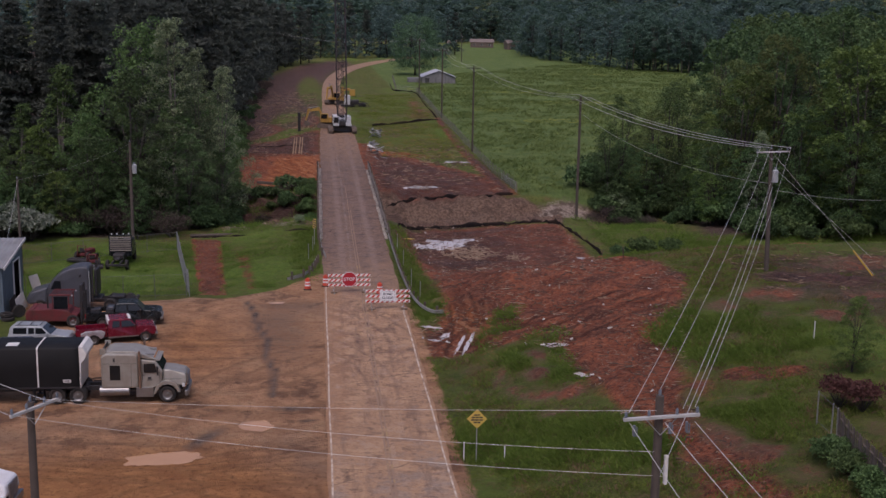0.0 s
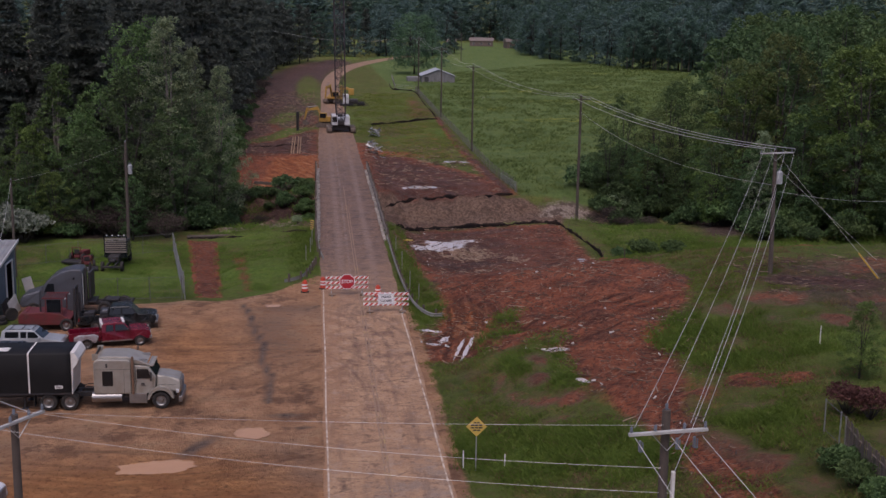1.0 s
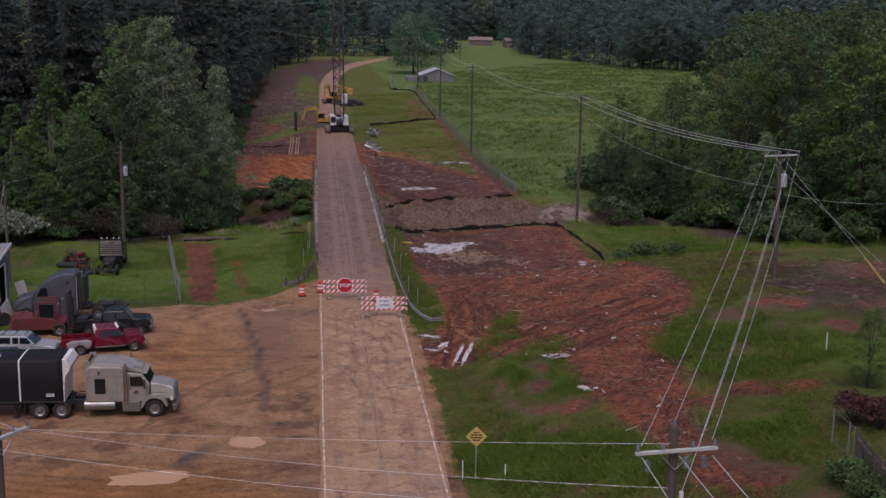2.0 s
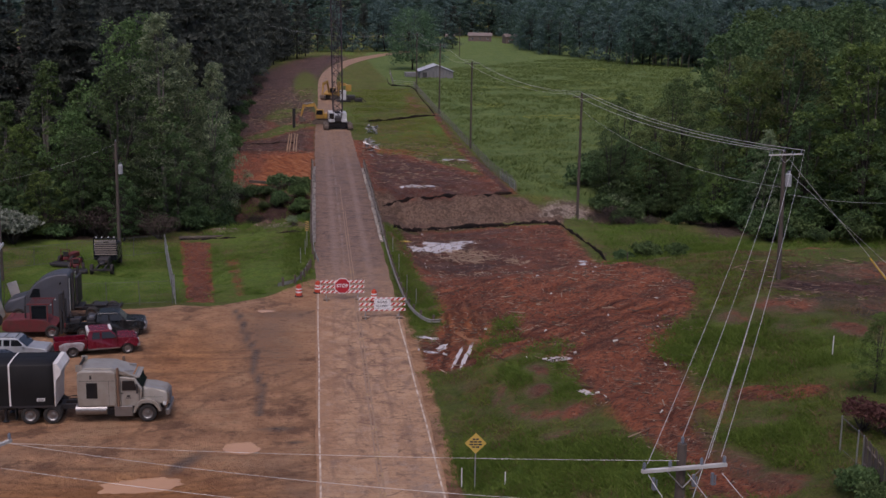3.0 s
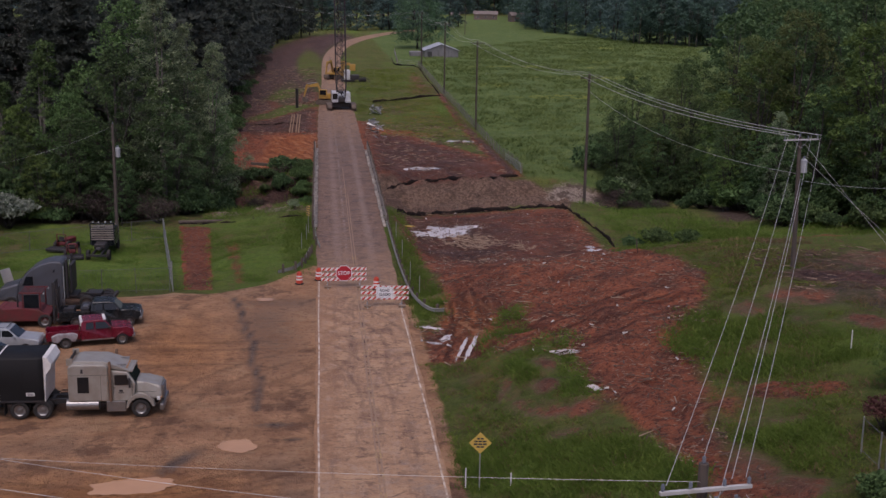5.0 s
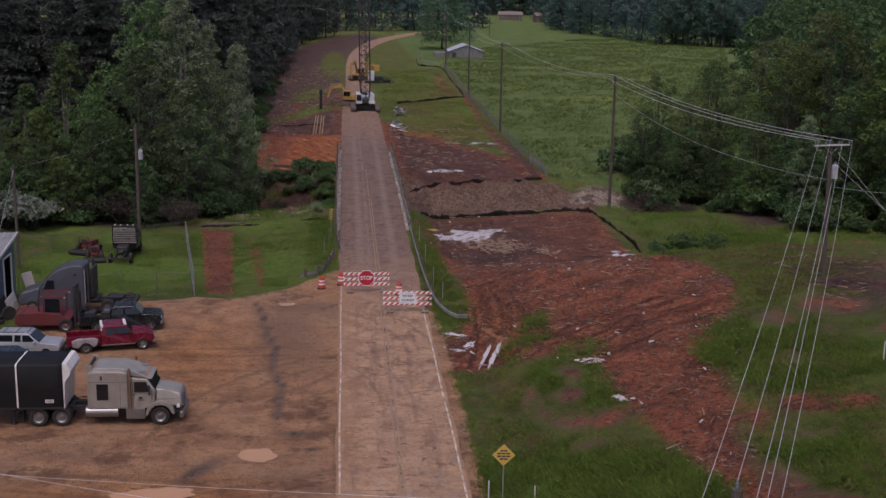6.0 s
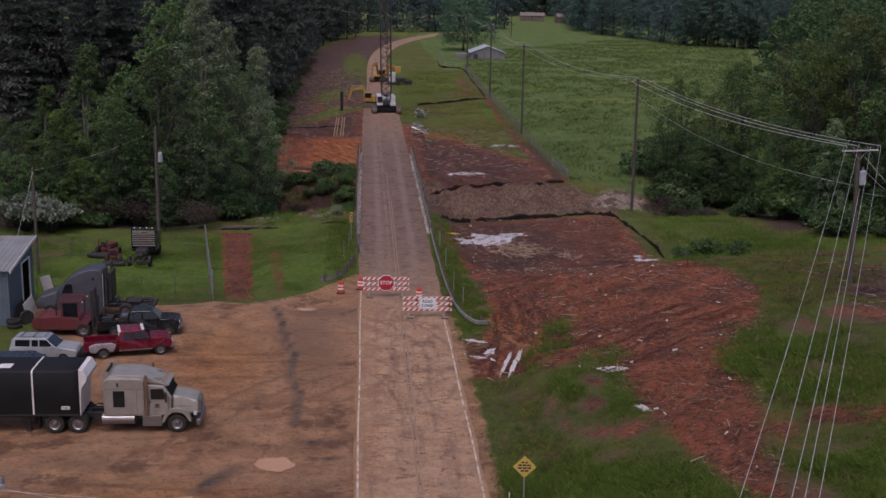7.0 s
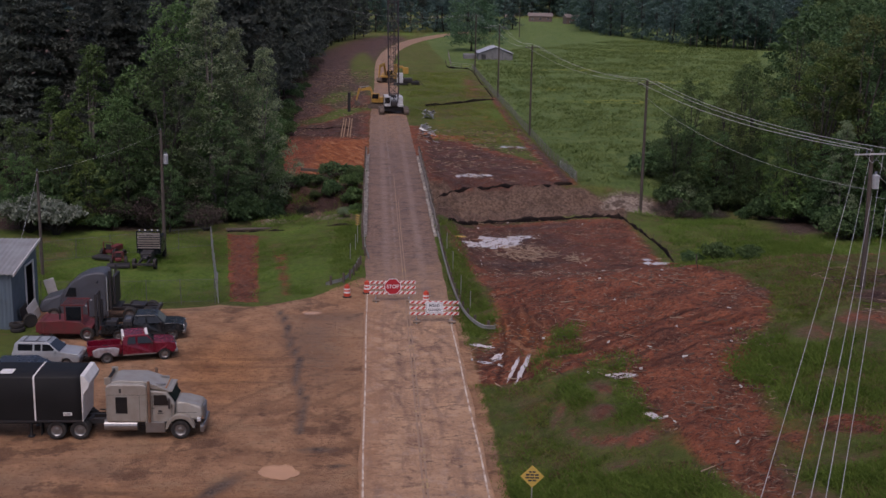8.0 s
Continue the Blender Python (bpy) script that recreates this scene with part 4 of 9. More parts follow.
def pine_tree(name, h, spread, whorls, per, size, leaf, low=0.42, label="", limbs=True):
    """A tall pine: bare straight trunk, short level boughs, ragged narrow top."""
    ob = new(name)
    tagged(ob, label, "tree")
    lines, centres = [([np.array([0, 0, -0.4]), np.array([0.05 * rng.normal(), 0.05, h * 0.5]), np.array([0.2 * rng.normal(), 0.2 * rng.normal(), h * 0.99])], [0.012 * h, 0.009 * h, 0.03])], []
    for k in range(whorls):
        u = (k + rng.uniform(0, 0.7)) / whorls
        z = h * (low + (0.985 - low) * u)
        for j in range(4):
            a = rng.uniform(0, 6.28)
            rad = spread * (1 - u) ** 0.7 * rng.uniform(0.35, 1.0) + 0.25
            end = np.array([math.cos(a) * rad, math.sin(a) * rad, z + rad * 0.15])
            if rad > 1.0 and limbs:
                lines.append(([np.array([0, 0, z - 0.25 * rad]), end], [0.045, 0.015]))
            for f in (1.0, 0.6):
                q = np.array([end[0] * f, end[1] * f, z + rad * 0.1 * f])
                centres.append(shell(q, 0.42 * rad * (1.1 - 0.3 * f) + 0.42, per, 0.62))
    part("trunk", limb_mesh("trunk", lines, BARK, 5), None, ob)
    part("crown", leaf_mesh("crown", np.concatenate(centres), size, leaf, 0.9, 2.2), None, ob)
    return ob


def bush(name, r, h, clumps, leaves, size, leaf, label=""):
    ob = new(name)
    tagged(ob, label, "bush")
    centres, lines = [], []
    for k in range(clumps):
        a, d = k * 2.4, r * math.sqrt((k + 0.5) / clumps)
        c = np.array([math.cos(a) * d * 0.8, math.sin(a) * d * 0.8, h * (0.30 + 0.45 * rng.uniform() * (1 - 0.5 * d / r))])
        centres.append(tuft_points(c, r * rng.uniform(0.24, 0.42), leaves, 0.8))
        lines.append(([np.array([0, 0, -0.15]), c], [0.035, 0.012]))
    part("stem", limb_mesh("stem", lines, BARK, 4), None, ob)
    part("foliage", leaf_mesh("foliage", np.concatenate(centres), size, leaf), None, ob)
    return ob


def protos():
    """One tree of each look; the woods repeat them at other sizes and turns."""
    p = {}
    p["oak"] = broad_tree("tree", 20, 5.6, 96, 135, 0.18, LEAF_MID, BARK, 0.12, "tall broad-leaved tree in full green leaf at the wood's edge")
    p["maple"] = broad_tree("tree", 19, 4.8, 90, 130, 0.18, LEAF_DARK, BARK, 0.08, "dark green broad-leaved tree at the wood's edge")
    p["poplar"] = broad_tree("tree", 24, 4.4, 120, 130, 0.15, LEAF_PALE, PALE_BARK, 0.20, "tall pale silvery green tree with a thin forked trunk", 0.4)
    p["lime"] = broad_tree("tree", 18, 4.6, 90, 135, 0.18, LEAF_LIME, BARK, 0.10, "fresh yellow-green broad-leaved tree at the wood's edge")
    p["olive"] = broad_tree("tree", 20, 5.2, 96, 150, 0.16, LEAF_OLIVE, BARK, 0.14, "tall olive-green broad-leaved tree with thin foliage")
    p["slim"] = broad_tree("tree", 16, 2.9, 80, 130, 0.15, LEAF_MID, PALE_BARK, 0.08, "slim young green tree at the wood's edge", 0.4)
    p["field_oak"] = broad_tree("tree", 20, 9.6, 130, 130, 0.30, LEAF_FIELD, BARK, 0.13, "wide spreading green tree standing alone by the barn", fine_=0.9, up=1.8)
    p["pine"] = pine_tree("pine_tree", 22, 3.0, 20, 24, 0.33, NEEDLE, 0.16, "tall dark green pine in a dense stand")
    p["pine2"] = pine_tree("pine_tree", 24, 2.6, 20, 24, 0.33, NEEDLE, 0.14, "tall slender dark pine in a dense stand")
    # The far, edge and dist broadleaves carry haze in their leaf colour.
    p["far_broad"] = broad_tree("tree", 20, 6.0, 44, 60, 0.46, LEAF_HAZED, BARK, 0.03, "green tree in the distant wood", limbs=False, up=2.0)
    p["edge_broad"] = broad_tree("tree", 20, 5.6, 50, 60, 0.40, LEAF_HAZED, PALE_BARK, 0.26, "tall tree with a bare pale trunk at the far wood's edge", limbs=False, up=2.0)
    p["dist_broad"] = broad_tree("tree", 20, 6.0, 34, 19, 0.92, LEAF_HAZED, BARK, 0.03, "green tree on the far rise", limbs=False, up=2.2)
    p["dist_dark"] = broad_tree("tree", 21, 5.8, 34, 19, 0.92, LEAF_HAZED_DARK, BARK, 0.03, "dark green tree on the far rise", limbs=False, up=2.2)
    p["far_dark"] = broad_tree("tree", 21, 5.8, 44, 60, 0.46, LEAF_HAZED_DARK, BARK, 0.03, "dark green tree in the distant wood", limbs=False, up=2.0)
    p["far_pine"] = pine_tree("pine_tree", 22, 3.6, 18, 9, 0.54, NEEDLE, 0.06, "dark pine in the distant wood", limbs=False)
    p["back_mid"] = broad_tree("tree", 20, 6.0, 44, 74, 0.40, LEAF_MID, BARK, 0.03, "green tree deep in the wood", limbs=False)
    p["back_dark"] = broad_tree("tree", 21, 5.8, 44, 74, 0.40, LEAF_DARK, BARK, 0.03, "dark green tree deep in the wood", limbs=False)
    p["bush"] = bush("bush", 1.6, 2.2, 16, 130, 0.14, LEAF_MID, "leafy green bush on rough ground")
    p["scrub"] = bush("bush", 2.2, 2.8, 18, 90, 0.20, LEAF_DARK, "dark green scrub under the trees")
    p["blossom"] = bush("bush", 2.2, 3.2, 20, 140, 0.15, BLOSSOM, "shrub covered in white blossom")
    p["redbush"] = bush("bush", 1.4, 2.8, 18, 60, 0.13, LEAF_RED, "dark red-leaved shrub by the fence")
    p["brown_bush"] = bush("bush", 2.4, 3.0, 20, 120, 0.09, DEAD_TWIG, "brown leafless thicket before the wood")
    p["pale_bush"] = bush("bush", 1.9, 2.6, 18, 130, 0.14, LEAF_PALE, "pale green shrub in the scrub")
    return p


TREES = protos()
placed = {k: 0 for k in TREES}


FAR = {"back_mid": [], "back_dark": [], "dist_broad": [], "dist_dark": [], "far_broad": [], "edge_broad": [], "far_dark": [], "far_pine": []}


def plant(kind, x, y, h, turn=None, wide=1.0, dz=0.0, alone=False):
    """Sets a tree of that look at (x, y), scaled to the height h."""
    src = TREES[kind]
    full = {"oak": 20, "maple": 19, "poplar": 24, "lime": 18, "slim": 16, "olive": 20, "field_oak": 20, "edge_broad": 20, "pine": 22, "pine2": 24, "far_broad": 20, "far_dark": 21, "dist_broad": 20, "dist_dark": 21, "back_mid": 20, "back_dark": 21, "far_pine": 22, "bush": 2.2, "scrub": 2.8, "blossom": 3.2, "redbush": 2.8, "pale_bush": 2.6, "brown_bush": 3.0}[kind]
    k = h / full
    turn = rng.uniform(0, 360) if turn is None else turn
    m = pose(x, y, hz(x, y) + dz, 0, 0, turn) @ Matrix.Diagonal((k * wide, k * wide, k, 1))
    if kind in FAR and not alone:
        FAR[kind].append(m)
        return None
    if placed[kind] == 0:
        src.matrix_world = m
        placed[kind] = 1
        return src
    keep = src.scale.copy()
    src.scale = (1, 1, 1)
    c = copy_thing(src, m)
    src.scale = keep
    return c


def plant_row(kinds, a, b, n, h, jitter=2.0, wide=1.0, vary=0.13):
    for i in range(n):
        t = (i + rng.uniform(0.1, 0.9)) / n
        x, y = a[0] + (b[0] - a[0]) * t + rng.uniform(-jitter, jitter), a[1] + (b[1] - a[1]) * t + rng.uniform(-jitter, jitter)
        plant(kinds[int(rng.integers(len(kinds)))], x, y, h * rng.uniform(1 - vary, 1 + vary), None, wide * rng.uniform(0.9, 1.15))


# Left wood: the tall trees at its edge, one by one.
for kind, x, y, h, w in (
    ("poplar", -16.8, 43, 25.0, 1.0), ("oak", -20.8, 46, 25.5, 0.85), ("poplar", -11.9, 46, 20.5, 0.85), ("poplar", -14.4, 45.5, 22.5, 0.8), ("maple", -21, 38, 18.0, 1.0),
    ("maple", -15.0, 38.5, 11.0, 1.1), ("maple", -12.2, 44, 10.0, 1.1), ("slim", -29.5, 42, 19.0, 1.1), ("oak", -26, 39, 13.5, 1.0),
    ("maple", -24.5, 36, 11.0, 1.0), ("lime", -31.5, 40, 12.0, 0.9), ("slim", -34.5, 44, 15.0, 1.1), ("oak", -36, 38, 11.0, 1.0),
    ("maple", -18.5, 52, 19.0, 1.0), ("oak", -14.5, 56, 16.0, 1.0), ("maple", -14.0, 63, 12.5, 1.0), ("slim", -28, 48, 17.5, 1.0),
    ("maple", -31, 35.5, 9.0, 1.1), ("oak", -35, 34, 8.0, 1.1), ("maple", -20, 33.5, 7.0, 1.1), ("lime", -28.0, 34.0, 7.5, 1.0)):
    plant(kind, x, y, h, None, w)
# Its pines, row behind row.
for row in range(5):
    off = row * 5.5
    plant_row(("pine", "pine2"), (-20 - off, 66), (-18 - off, 170), 17, 23.0, 1.8)
    plant_row(("pine", "pine2"), (-30 - off, 62 + off * 0.3), (-75 - off, 50 + off), 8, 23.5, 2.5)
for row in range(4):
    off = row * 8
    plant_row(("far_pine",), (-20 - off, 172), (-19 - off, 330), 22, 23.5, 2.5)
    plant_row(("far_pine",), (-19 - off * 0.6, 330), (-4 - off * 0.6, 400 + off), 8, 22.0, 2.5)
for row in range(7):
    off = row * 22
    plant_row(("far_pine",), (-52 - off * 0.4, 90 + off), (-150 - off * 1.2, 90 + off), 11 + row, 23.5, 5, 1.2)
for row in range(4):
    plant_row(("far_pine", "far_dark"), (-90 - row * 60, 320 + row * 70), (-40, 360 + row * 60), 12, 24, 6, 1.3)
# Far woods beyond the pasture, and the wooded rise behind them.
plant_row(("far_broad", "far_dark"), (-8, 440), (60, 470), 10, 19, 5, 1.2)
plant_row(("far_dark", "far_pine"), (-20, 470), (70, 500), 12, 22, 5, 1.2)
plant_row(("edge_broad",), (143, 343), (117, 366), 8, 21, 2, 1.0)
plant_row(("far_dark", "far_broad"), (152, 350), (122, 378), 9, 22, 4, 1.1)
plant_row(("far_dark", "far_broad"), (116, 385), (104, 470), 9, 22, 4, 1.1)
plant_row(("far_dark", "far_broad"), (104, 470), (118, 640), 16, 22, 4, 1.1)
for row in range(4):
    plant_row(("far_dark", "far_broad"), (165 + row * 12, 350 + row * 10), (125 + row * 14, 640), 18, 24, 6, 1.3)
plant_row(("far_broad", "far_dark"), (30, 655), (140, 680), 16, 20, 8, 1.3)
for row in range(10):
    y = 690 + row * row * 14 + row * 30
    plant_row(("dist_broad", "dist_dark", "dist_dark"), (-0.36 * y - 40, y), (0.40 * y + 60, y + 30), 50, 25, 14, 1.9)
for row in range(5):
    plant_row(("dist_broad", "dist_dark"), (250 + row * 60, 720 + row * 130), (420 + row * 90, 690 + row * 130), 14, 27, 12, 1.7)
# Right wood.
for kind, x, y, h, w in (
    ("maple", 39.5, 66, 10.0, 1.0), ("oak", 43, 72, 13.0, 1.0), ("scrub", 38.5, 63, 3.2, 1.0), ("maple", 46, 63, 9.0, 1.0), ("lime", 51, 60, 12.0, 1.0),
    ("oak", 49, 70, 15.0, 1.0), ("olive", 46.5, 67, 13.0, 1.0), ("oak", 52.5, 76, 15.0, 1.1), ("maple", 44.5, 64, 10.0, 1.1), ("lime", 52.5, 50, 19.5, 1.1), ("maple", 47.5, 44, 12.0, 1.0), ("poplar", 50.5, 38, 12.0, 1.0), ("olive", 56, 48, 23.5, 1.05),
    ("maple", 61, 54, 25.5, 1.0), ("maple", 55, 37, 15.0, 1.0), ("lime", 61.5, 35, 22.0, 1.15), ("lime", 67.5, 38, 23.0, 1.15), ("maple", 63.5, 47, 27.0, 1.0),
    ("lime", 72, 33, 24.0, 1.2), ("maple", 59, 31, 13.0, 1.1), ("maple", 76, 42, 26, 1.1), ("maple", 63, 27, 12.0, 1.1), ("olive", 55, 58, 22, 1.0), ("maple", 60, 66, 23, 1.0)):
    plant(kind, x, y, h, None, w)
for row in range(4):
    plant_row(("back_mid", "back_dark", "back_dark"), (58 + row * 8, 72 + row * 4), (100 + row * 12, 180), 9, 19 + row, 3)
    plant_row(("back_mid", "back_dark"), (104 + row * 12, 185), (160 + row * 14, 345), 12, 21, 4, 1.1)
# Scrub along both edges.
plant_row(("scrub",), (-32, 34), (-16, 36.5), 5, 2.6, 1.5, 1.0, 0.4)
plant_row(("scrub",), (-14, 38), (-11.5, 62), 12, 3.4, 1.0)
plant_row(("scrub", "bush"), (-13, 66), (-15.5, 130), 14, 3.0, 1.2)
plant_row(("scrub", "brown_bush"), (39, 60), (47, 44), 6, 2.2, 2.0, 1.0, 0.5)
plant_row(("scrub", "bush", "scrub"), (46, 36), (66, 27), 9, 2.4, 3.0, 1.0, 0.5)
plant_row(("scrub", "bush"), (37, 70), (48, 92), 10, 3.5, 1.5)
plant_row(("bush",), (-1.8, 50), (-1.9, 67), 8, 1.7, 0.5, 0.9, 0.4)
plant_row(("bush", "pale_bush"), (-2.2, 36), (-2.4, 48), 5, 0.9, 0.6, 1.0, 0.4)
plant_row(("scrub", "brown_bush"), (-12, 56), (-3.5, 63), 9, 1.6, 1.5, 1.3, 0.4)
plant_row(("brown_bush",), (-26.5, 35.0), (-17.0, 35.5), 6, 3.8, 1.6, 0.9, 0.4)
plant_row(("brown_bush",), (36, 60), (40, 50), 4, 1.8, 1.2)
plant_row(("maple", "oak", "lime"), (47, 42), (70, 30), 12, 8.5, 2.2, 1.0, 0.35)
plant_row(("maple", "oak", "lime"), (41, 69), (54, 58), 8, 8.0, 1.5)
plant_row(("scrub", "bush"), (46, 43), (72, 31), 10, 3.4, 2.4, 1.0, 0.5)
plant_row(("scrub", "bush"), (48, 46), (74, 34), 14, 5.0, 2.0)
plant_row(("maple", "scrub"), (-36, 36), (-12.5, 50), 10, 6.0, 1.5)
for x, y, h in ((-30.8, 31.5, 4.2), (-33.6, 32.5, 5.0)):
    plant("blossom", x, y, h)
plant_row(("brown_bush", "scrub"), (-14.5, 100), (-17.5, 320), 30, 2.6, 1.5, 1.0, 0.5)
plant_row(("scrub", "brown_bush", "bush"), (-11.5, 46), (-3.0, 58), 10, 1.5, 2.0, 0.8, 0.4)
plant_row(("scrub",), (37, 66), (50, 60), 3, 3.0, 2.0, 1.0, 0.4)
plant("pale_bush", 40.5, 64.5, 2.8)
# The big tree by the barn.
plant("field_oak", 32.6, 318, 20.5, 40, 1.0)
# Shrubs on the grass slope.
for kind, x, y, h in (("bush", 28.0, 5.0, 2.0), ("bush", 30.0, 3.5, 1.6), ("scrub", 26.2, 6.0, 1.3), 
                      ("lime", 28.9, -36.0, 4.6), ("redbush", 26.2, -40.6, 2.3), ("redbush", 27.0, -41.6, 2.2), ("bush", 23.2, -46.6, 1.5), ("bush", 23.3, -48.7, 1.5), ("bush", 23.3, -50.8, 1.6), ("bush", 23.1, -52.8, 1.6)):
    plant(kind, x, y, h)


def far_wood(kind, label):
    """All distant trees of one look, joined."""
    src = TREES[kind]
    t = tagged(new("far_wood"), label, "wood", kind="stuff")
    for child in src.children:
        me = child.data
        co = np.empty(len(me.vertices) * 3)
        me.vertices.foreach_get("co", co)
        co = np.c_[co.reshape(-1, 3), np.ones(len(me.vertices))]
        every = np.concatenate([(co @ np.array(m).T)[:, :3] for m in FAR[kind]])
        li = np.empty(len(me.loops), int)
        me.loops.foreach_get("vertex_index", li)
        ls = np.empty(len(me.polygons), int)
        me.polygons.foreach_get("loop_start", ls)
        n = len(FAR[kind])
        out = bpy.data.meshes.new(child.name)
        out.vertices.add(len(every))
        out.vertices.foreach_set("co", every.ravel())
        out.loops.add(len(li) * n)
        out.loops.foreach_set("vertex_index", (li[None] + np.arange(n)[:, None] * len(co)).ravel())
        out.polygons.add(len(ls) * n)
        out.polygons.foreach_set("loop_start", (ls[None] + np.arange(n)[:, None] * len(li)).ravel())
        out.materials.append(me.materials[0])
        out.update(calc_edges=True)
        o = part({"trunk": "trunks", "crown": "foliage"}[child.name.split(".")[0]], out, None, t)
        o["kind"] = "stuff"
    for o in (*src.children, src):
        bpy.data.objects.remove(o)


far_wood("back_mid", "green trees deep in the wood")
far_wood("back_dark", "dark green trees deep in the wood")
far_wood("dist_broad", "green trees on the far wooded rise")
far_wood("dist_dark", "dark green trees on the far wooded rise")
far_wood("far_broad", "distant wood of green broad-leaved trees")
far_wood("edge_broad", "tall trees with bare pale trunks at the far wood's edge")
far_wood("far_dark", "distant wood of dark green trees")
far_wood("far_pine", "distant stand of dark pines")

# ---------------------------------------------------------------- vehicles
SILVER_PAINT = worn("champagne_truck_paint", (0.36, 0.34, 0.30), (0.22, 0.17, 0.12), 0.38, 0.35, 0.6, 1.2, 30, 0.03)
WHITE_PAINT = worn("white_truck_paint", (0.72, 0.73, 0.75), (0.42, 0.36, 0.30), 0.35, 0.0, 0.4, 1.0, 30, 0.02)
RED_PAINT = worn("red_car_paint", (0.15, 0.006, 0.020), (0.085, 0.012, 0.018), 0.26, 0.1, 0.6, 1.6, 30, 0.02)
BLACK_PAINT = worn("black_car_paint", (0.012, 0.015, 0.017), (0.05, 0.04, 0.033), 0.25, 0.1, 0.5, 1.6, 30, 0.02)
NAVY_PAINT = worn("dark_blue_car_paint", (0.016, 0.020, 0.028), (0.04, 0.035, 0.03), 0.28, 0.1, 0.5, 1.6, 30, 0.02)
PALE_PAINT = worn("pale_silver_car_paint", (0.42, 0.44, 0.45), (0.25, 0.23, 0.2), 0.35, 0.4, 0.4, 1.6, 30, 0.02)
GREY_PAINT = worn("dark_grey_truck_paint", (0.085, 0.090, 0.105), (0.06, 0.05, 0.045), 0.4, 0.3, 0.5, 1.2, 30, 0.02)
OLD_RED = worn("faded_red_machine_paint", (0.13, 0.018, 0.020), (0.07, 0.03, 0.022), 0.6, 0.0, 0.8, 2.2, 30, 0.1)
CURTAIN = worn("black_tarpaulin", (0.0075, 0.0075, 0.008), (0.016, 0.015, 0.015), 0.62, 0.0, 0.6, 0.8, 14, 0.2, gloss=0.25)
CHROME = worn("chrome", (0.33, 0.325, 0.32), (0.19, 0.165, 0.14), 0.42, 0.9, 0.4, 3, 30, 0)
STACK = worn("rusted_stack", (0.24, 0.15, 0.10), (0.13, 0.075, 0.05), 0.6, 0.4, 0.8, 2.0, 30, 0.1)
PRIMER = worn("silver_primer", (0.34, 0.33, 0.34), (0.17, 0.08, 0.08), 0.5, 0.1, 0.9, 2.5, 30, 0.02)
WHITE_TRIM = worn("white_trim", (0.70, 0.69, 0.66), (0.40, 0.34, 0.28), 0.5, 0.0, 0.4, 2.0, 30, 0.02)
AMBER = worn("amber_lens", (0.55, 0.20, 0.02), None, 0.2, bump=0)
RED_LENS = worn("red_lens", (0.35, 0.01, 0.01), None, 0.2, bump=0)
LAMP_GLASS = worn("lamp_glass", (0.55, 0.56, 0.56), None, 0.12, bump=0)


def lathe(bm, profile, n=20, caps=(True, True)):
    """Turns a profile of (radius, y) round the y axis."""
    rings = [[bm.verts.new((r * math.cos(2 * math.pi * k / n), y, r * math.sin(2 * math.pi * k / n))) for k in range(n)] for r, y in profile]
    for a, b in zip(rings, rings[1:]):
        for k in range(n):
            bm.faces.new((a[k], a[(k + 1) % n], b[(k + 1) % n], b[k]))
    if caps[0]:
        bm.faces.new(rings[0])
    if caps[1]:
        bm.faces.new(rings[-1][::-1])


wheel_cache = {}


RIM = worn("dull_wheel_rim", (0.17, 0.165, 0.16), (0.07, 0.055, 0.045), 0.5, 0.6, 0.6, 4.0, 40, 0.05)


def wheel(parent, x, y, r, w, rim=None, out=-1):
    """A wheel: dished rim with hub, and a tyre on it. out: the side (in y) that its face looks to."""
    rim = RIM if rim in (None, STEEL) else rim
    key = (r, w, rim.name, out)
    if key not in wheel_cache:
        bm = bmesh.new()
        lathe(bm, [(r * 0.60, -w * 0.40), (r * 0.60, -w * 0.34), (r * 0.52, -w * 0.22), (r * 0.30, -w * 0.16), (r * 0.24, -w * 0.36), (r * 0.12, -w * 0.40)] if out < 0 else [(r * 0.12, w * 0.40), (r * 0.24, w * 0.36), (r * 0.30, w * 0.16), (r * 0.52, w * 0.22), (r * 0.60, w * 0.34), (r * 0.60, w * 0.40)], 20, (out > 0, out < 0))
        for k in range(8):
            a = k * math.pi / 4
            tube(bm, (r * 0.40 * math.cos(a), out * w * 0.30, r * 0.40 * math.sin(a)), (r * 0.40 * math.cos(a), out * w * 0.16, r * 0.40 * math.sin(a)), r * 0.05, n=6)
        a = bpy.data.meshes.new("wheel")
        bmesh.ops.recalc_face_normals(bm, faces=bm.faces)
        bm.to_mesh(a)
        bm.free()
        a.materials.append(rim)
        bm = bmesh.new()
        lathe(bm, [(r * 0.60, -w * 0.42), (r * 0.72, -w * 0.5), (r * 0.93, -w * 0.47), (r, -w * 0.32), (r * 0.985, -w * 0.05), (r * 0.985, w * 0.05), (r, w * 0.32), (r * 0.93, w * 0.47), (r * 0.72, w * 0.5), (r * 0.60, w * 0.42), (r * 0.58, 0.0), (r * 0.60, -w * 0.42)], 24, (False, False))
        b = bpy.data.meshes.new("tyre")
        bmesh.ops.recalc_face_normals(bm, faces=bm.faces)
        bm.to_mesh(b)
        bm.free()
        b.materials.append(RUBBER)
        wheel_cache[key] = (a, b)
    a, b = wheel_cache[key]
    o = part("wheel", a, None, parent)
    o.location = (x, y, r)
    part("tyre", b, None, o)
    return o


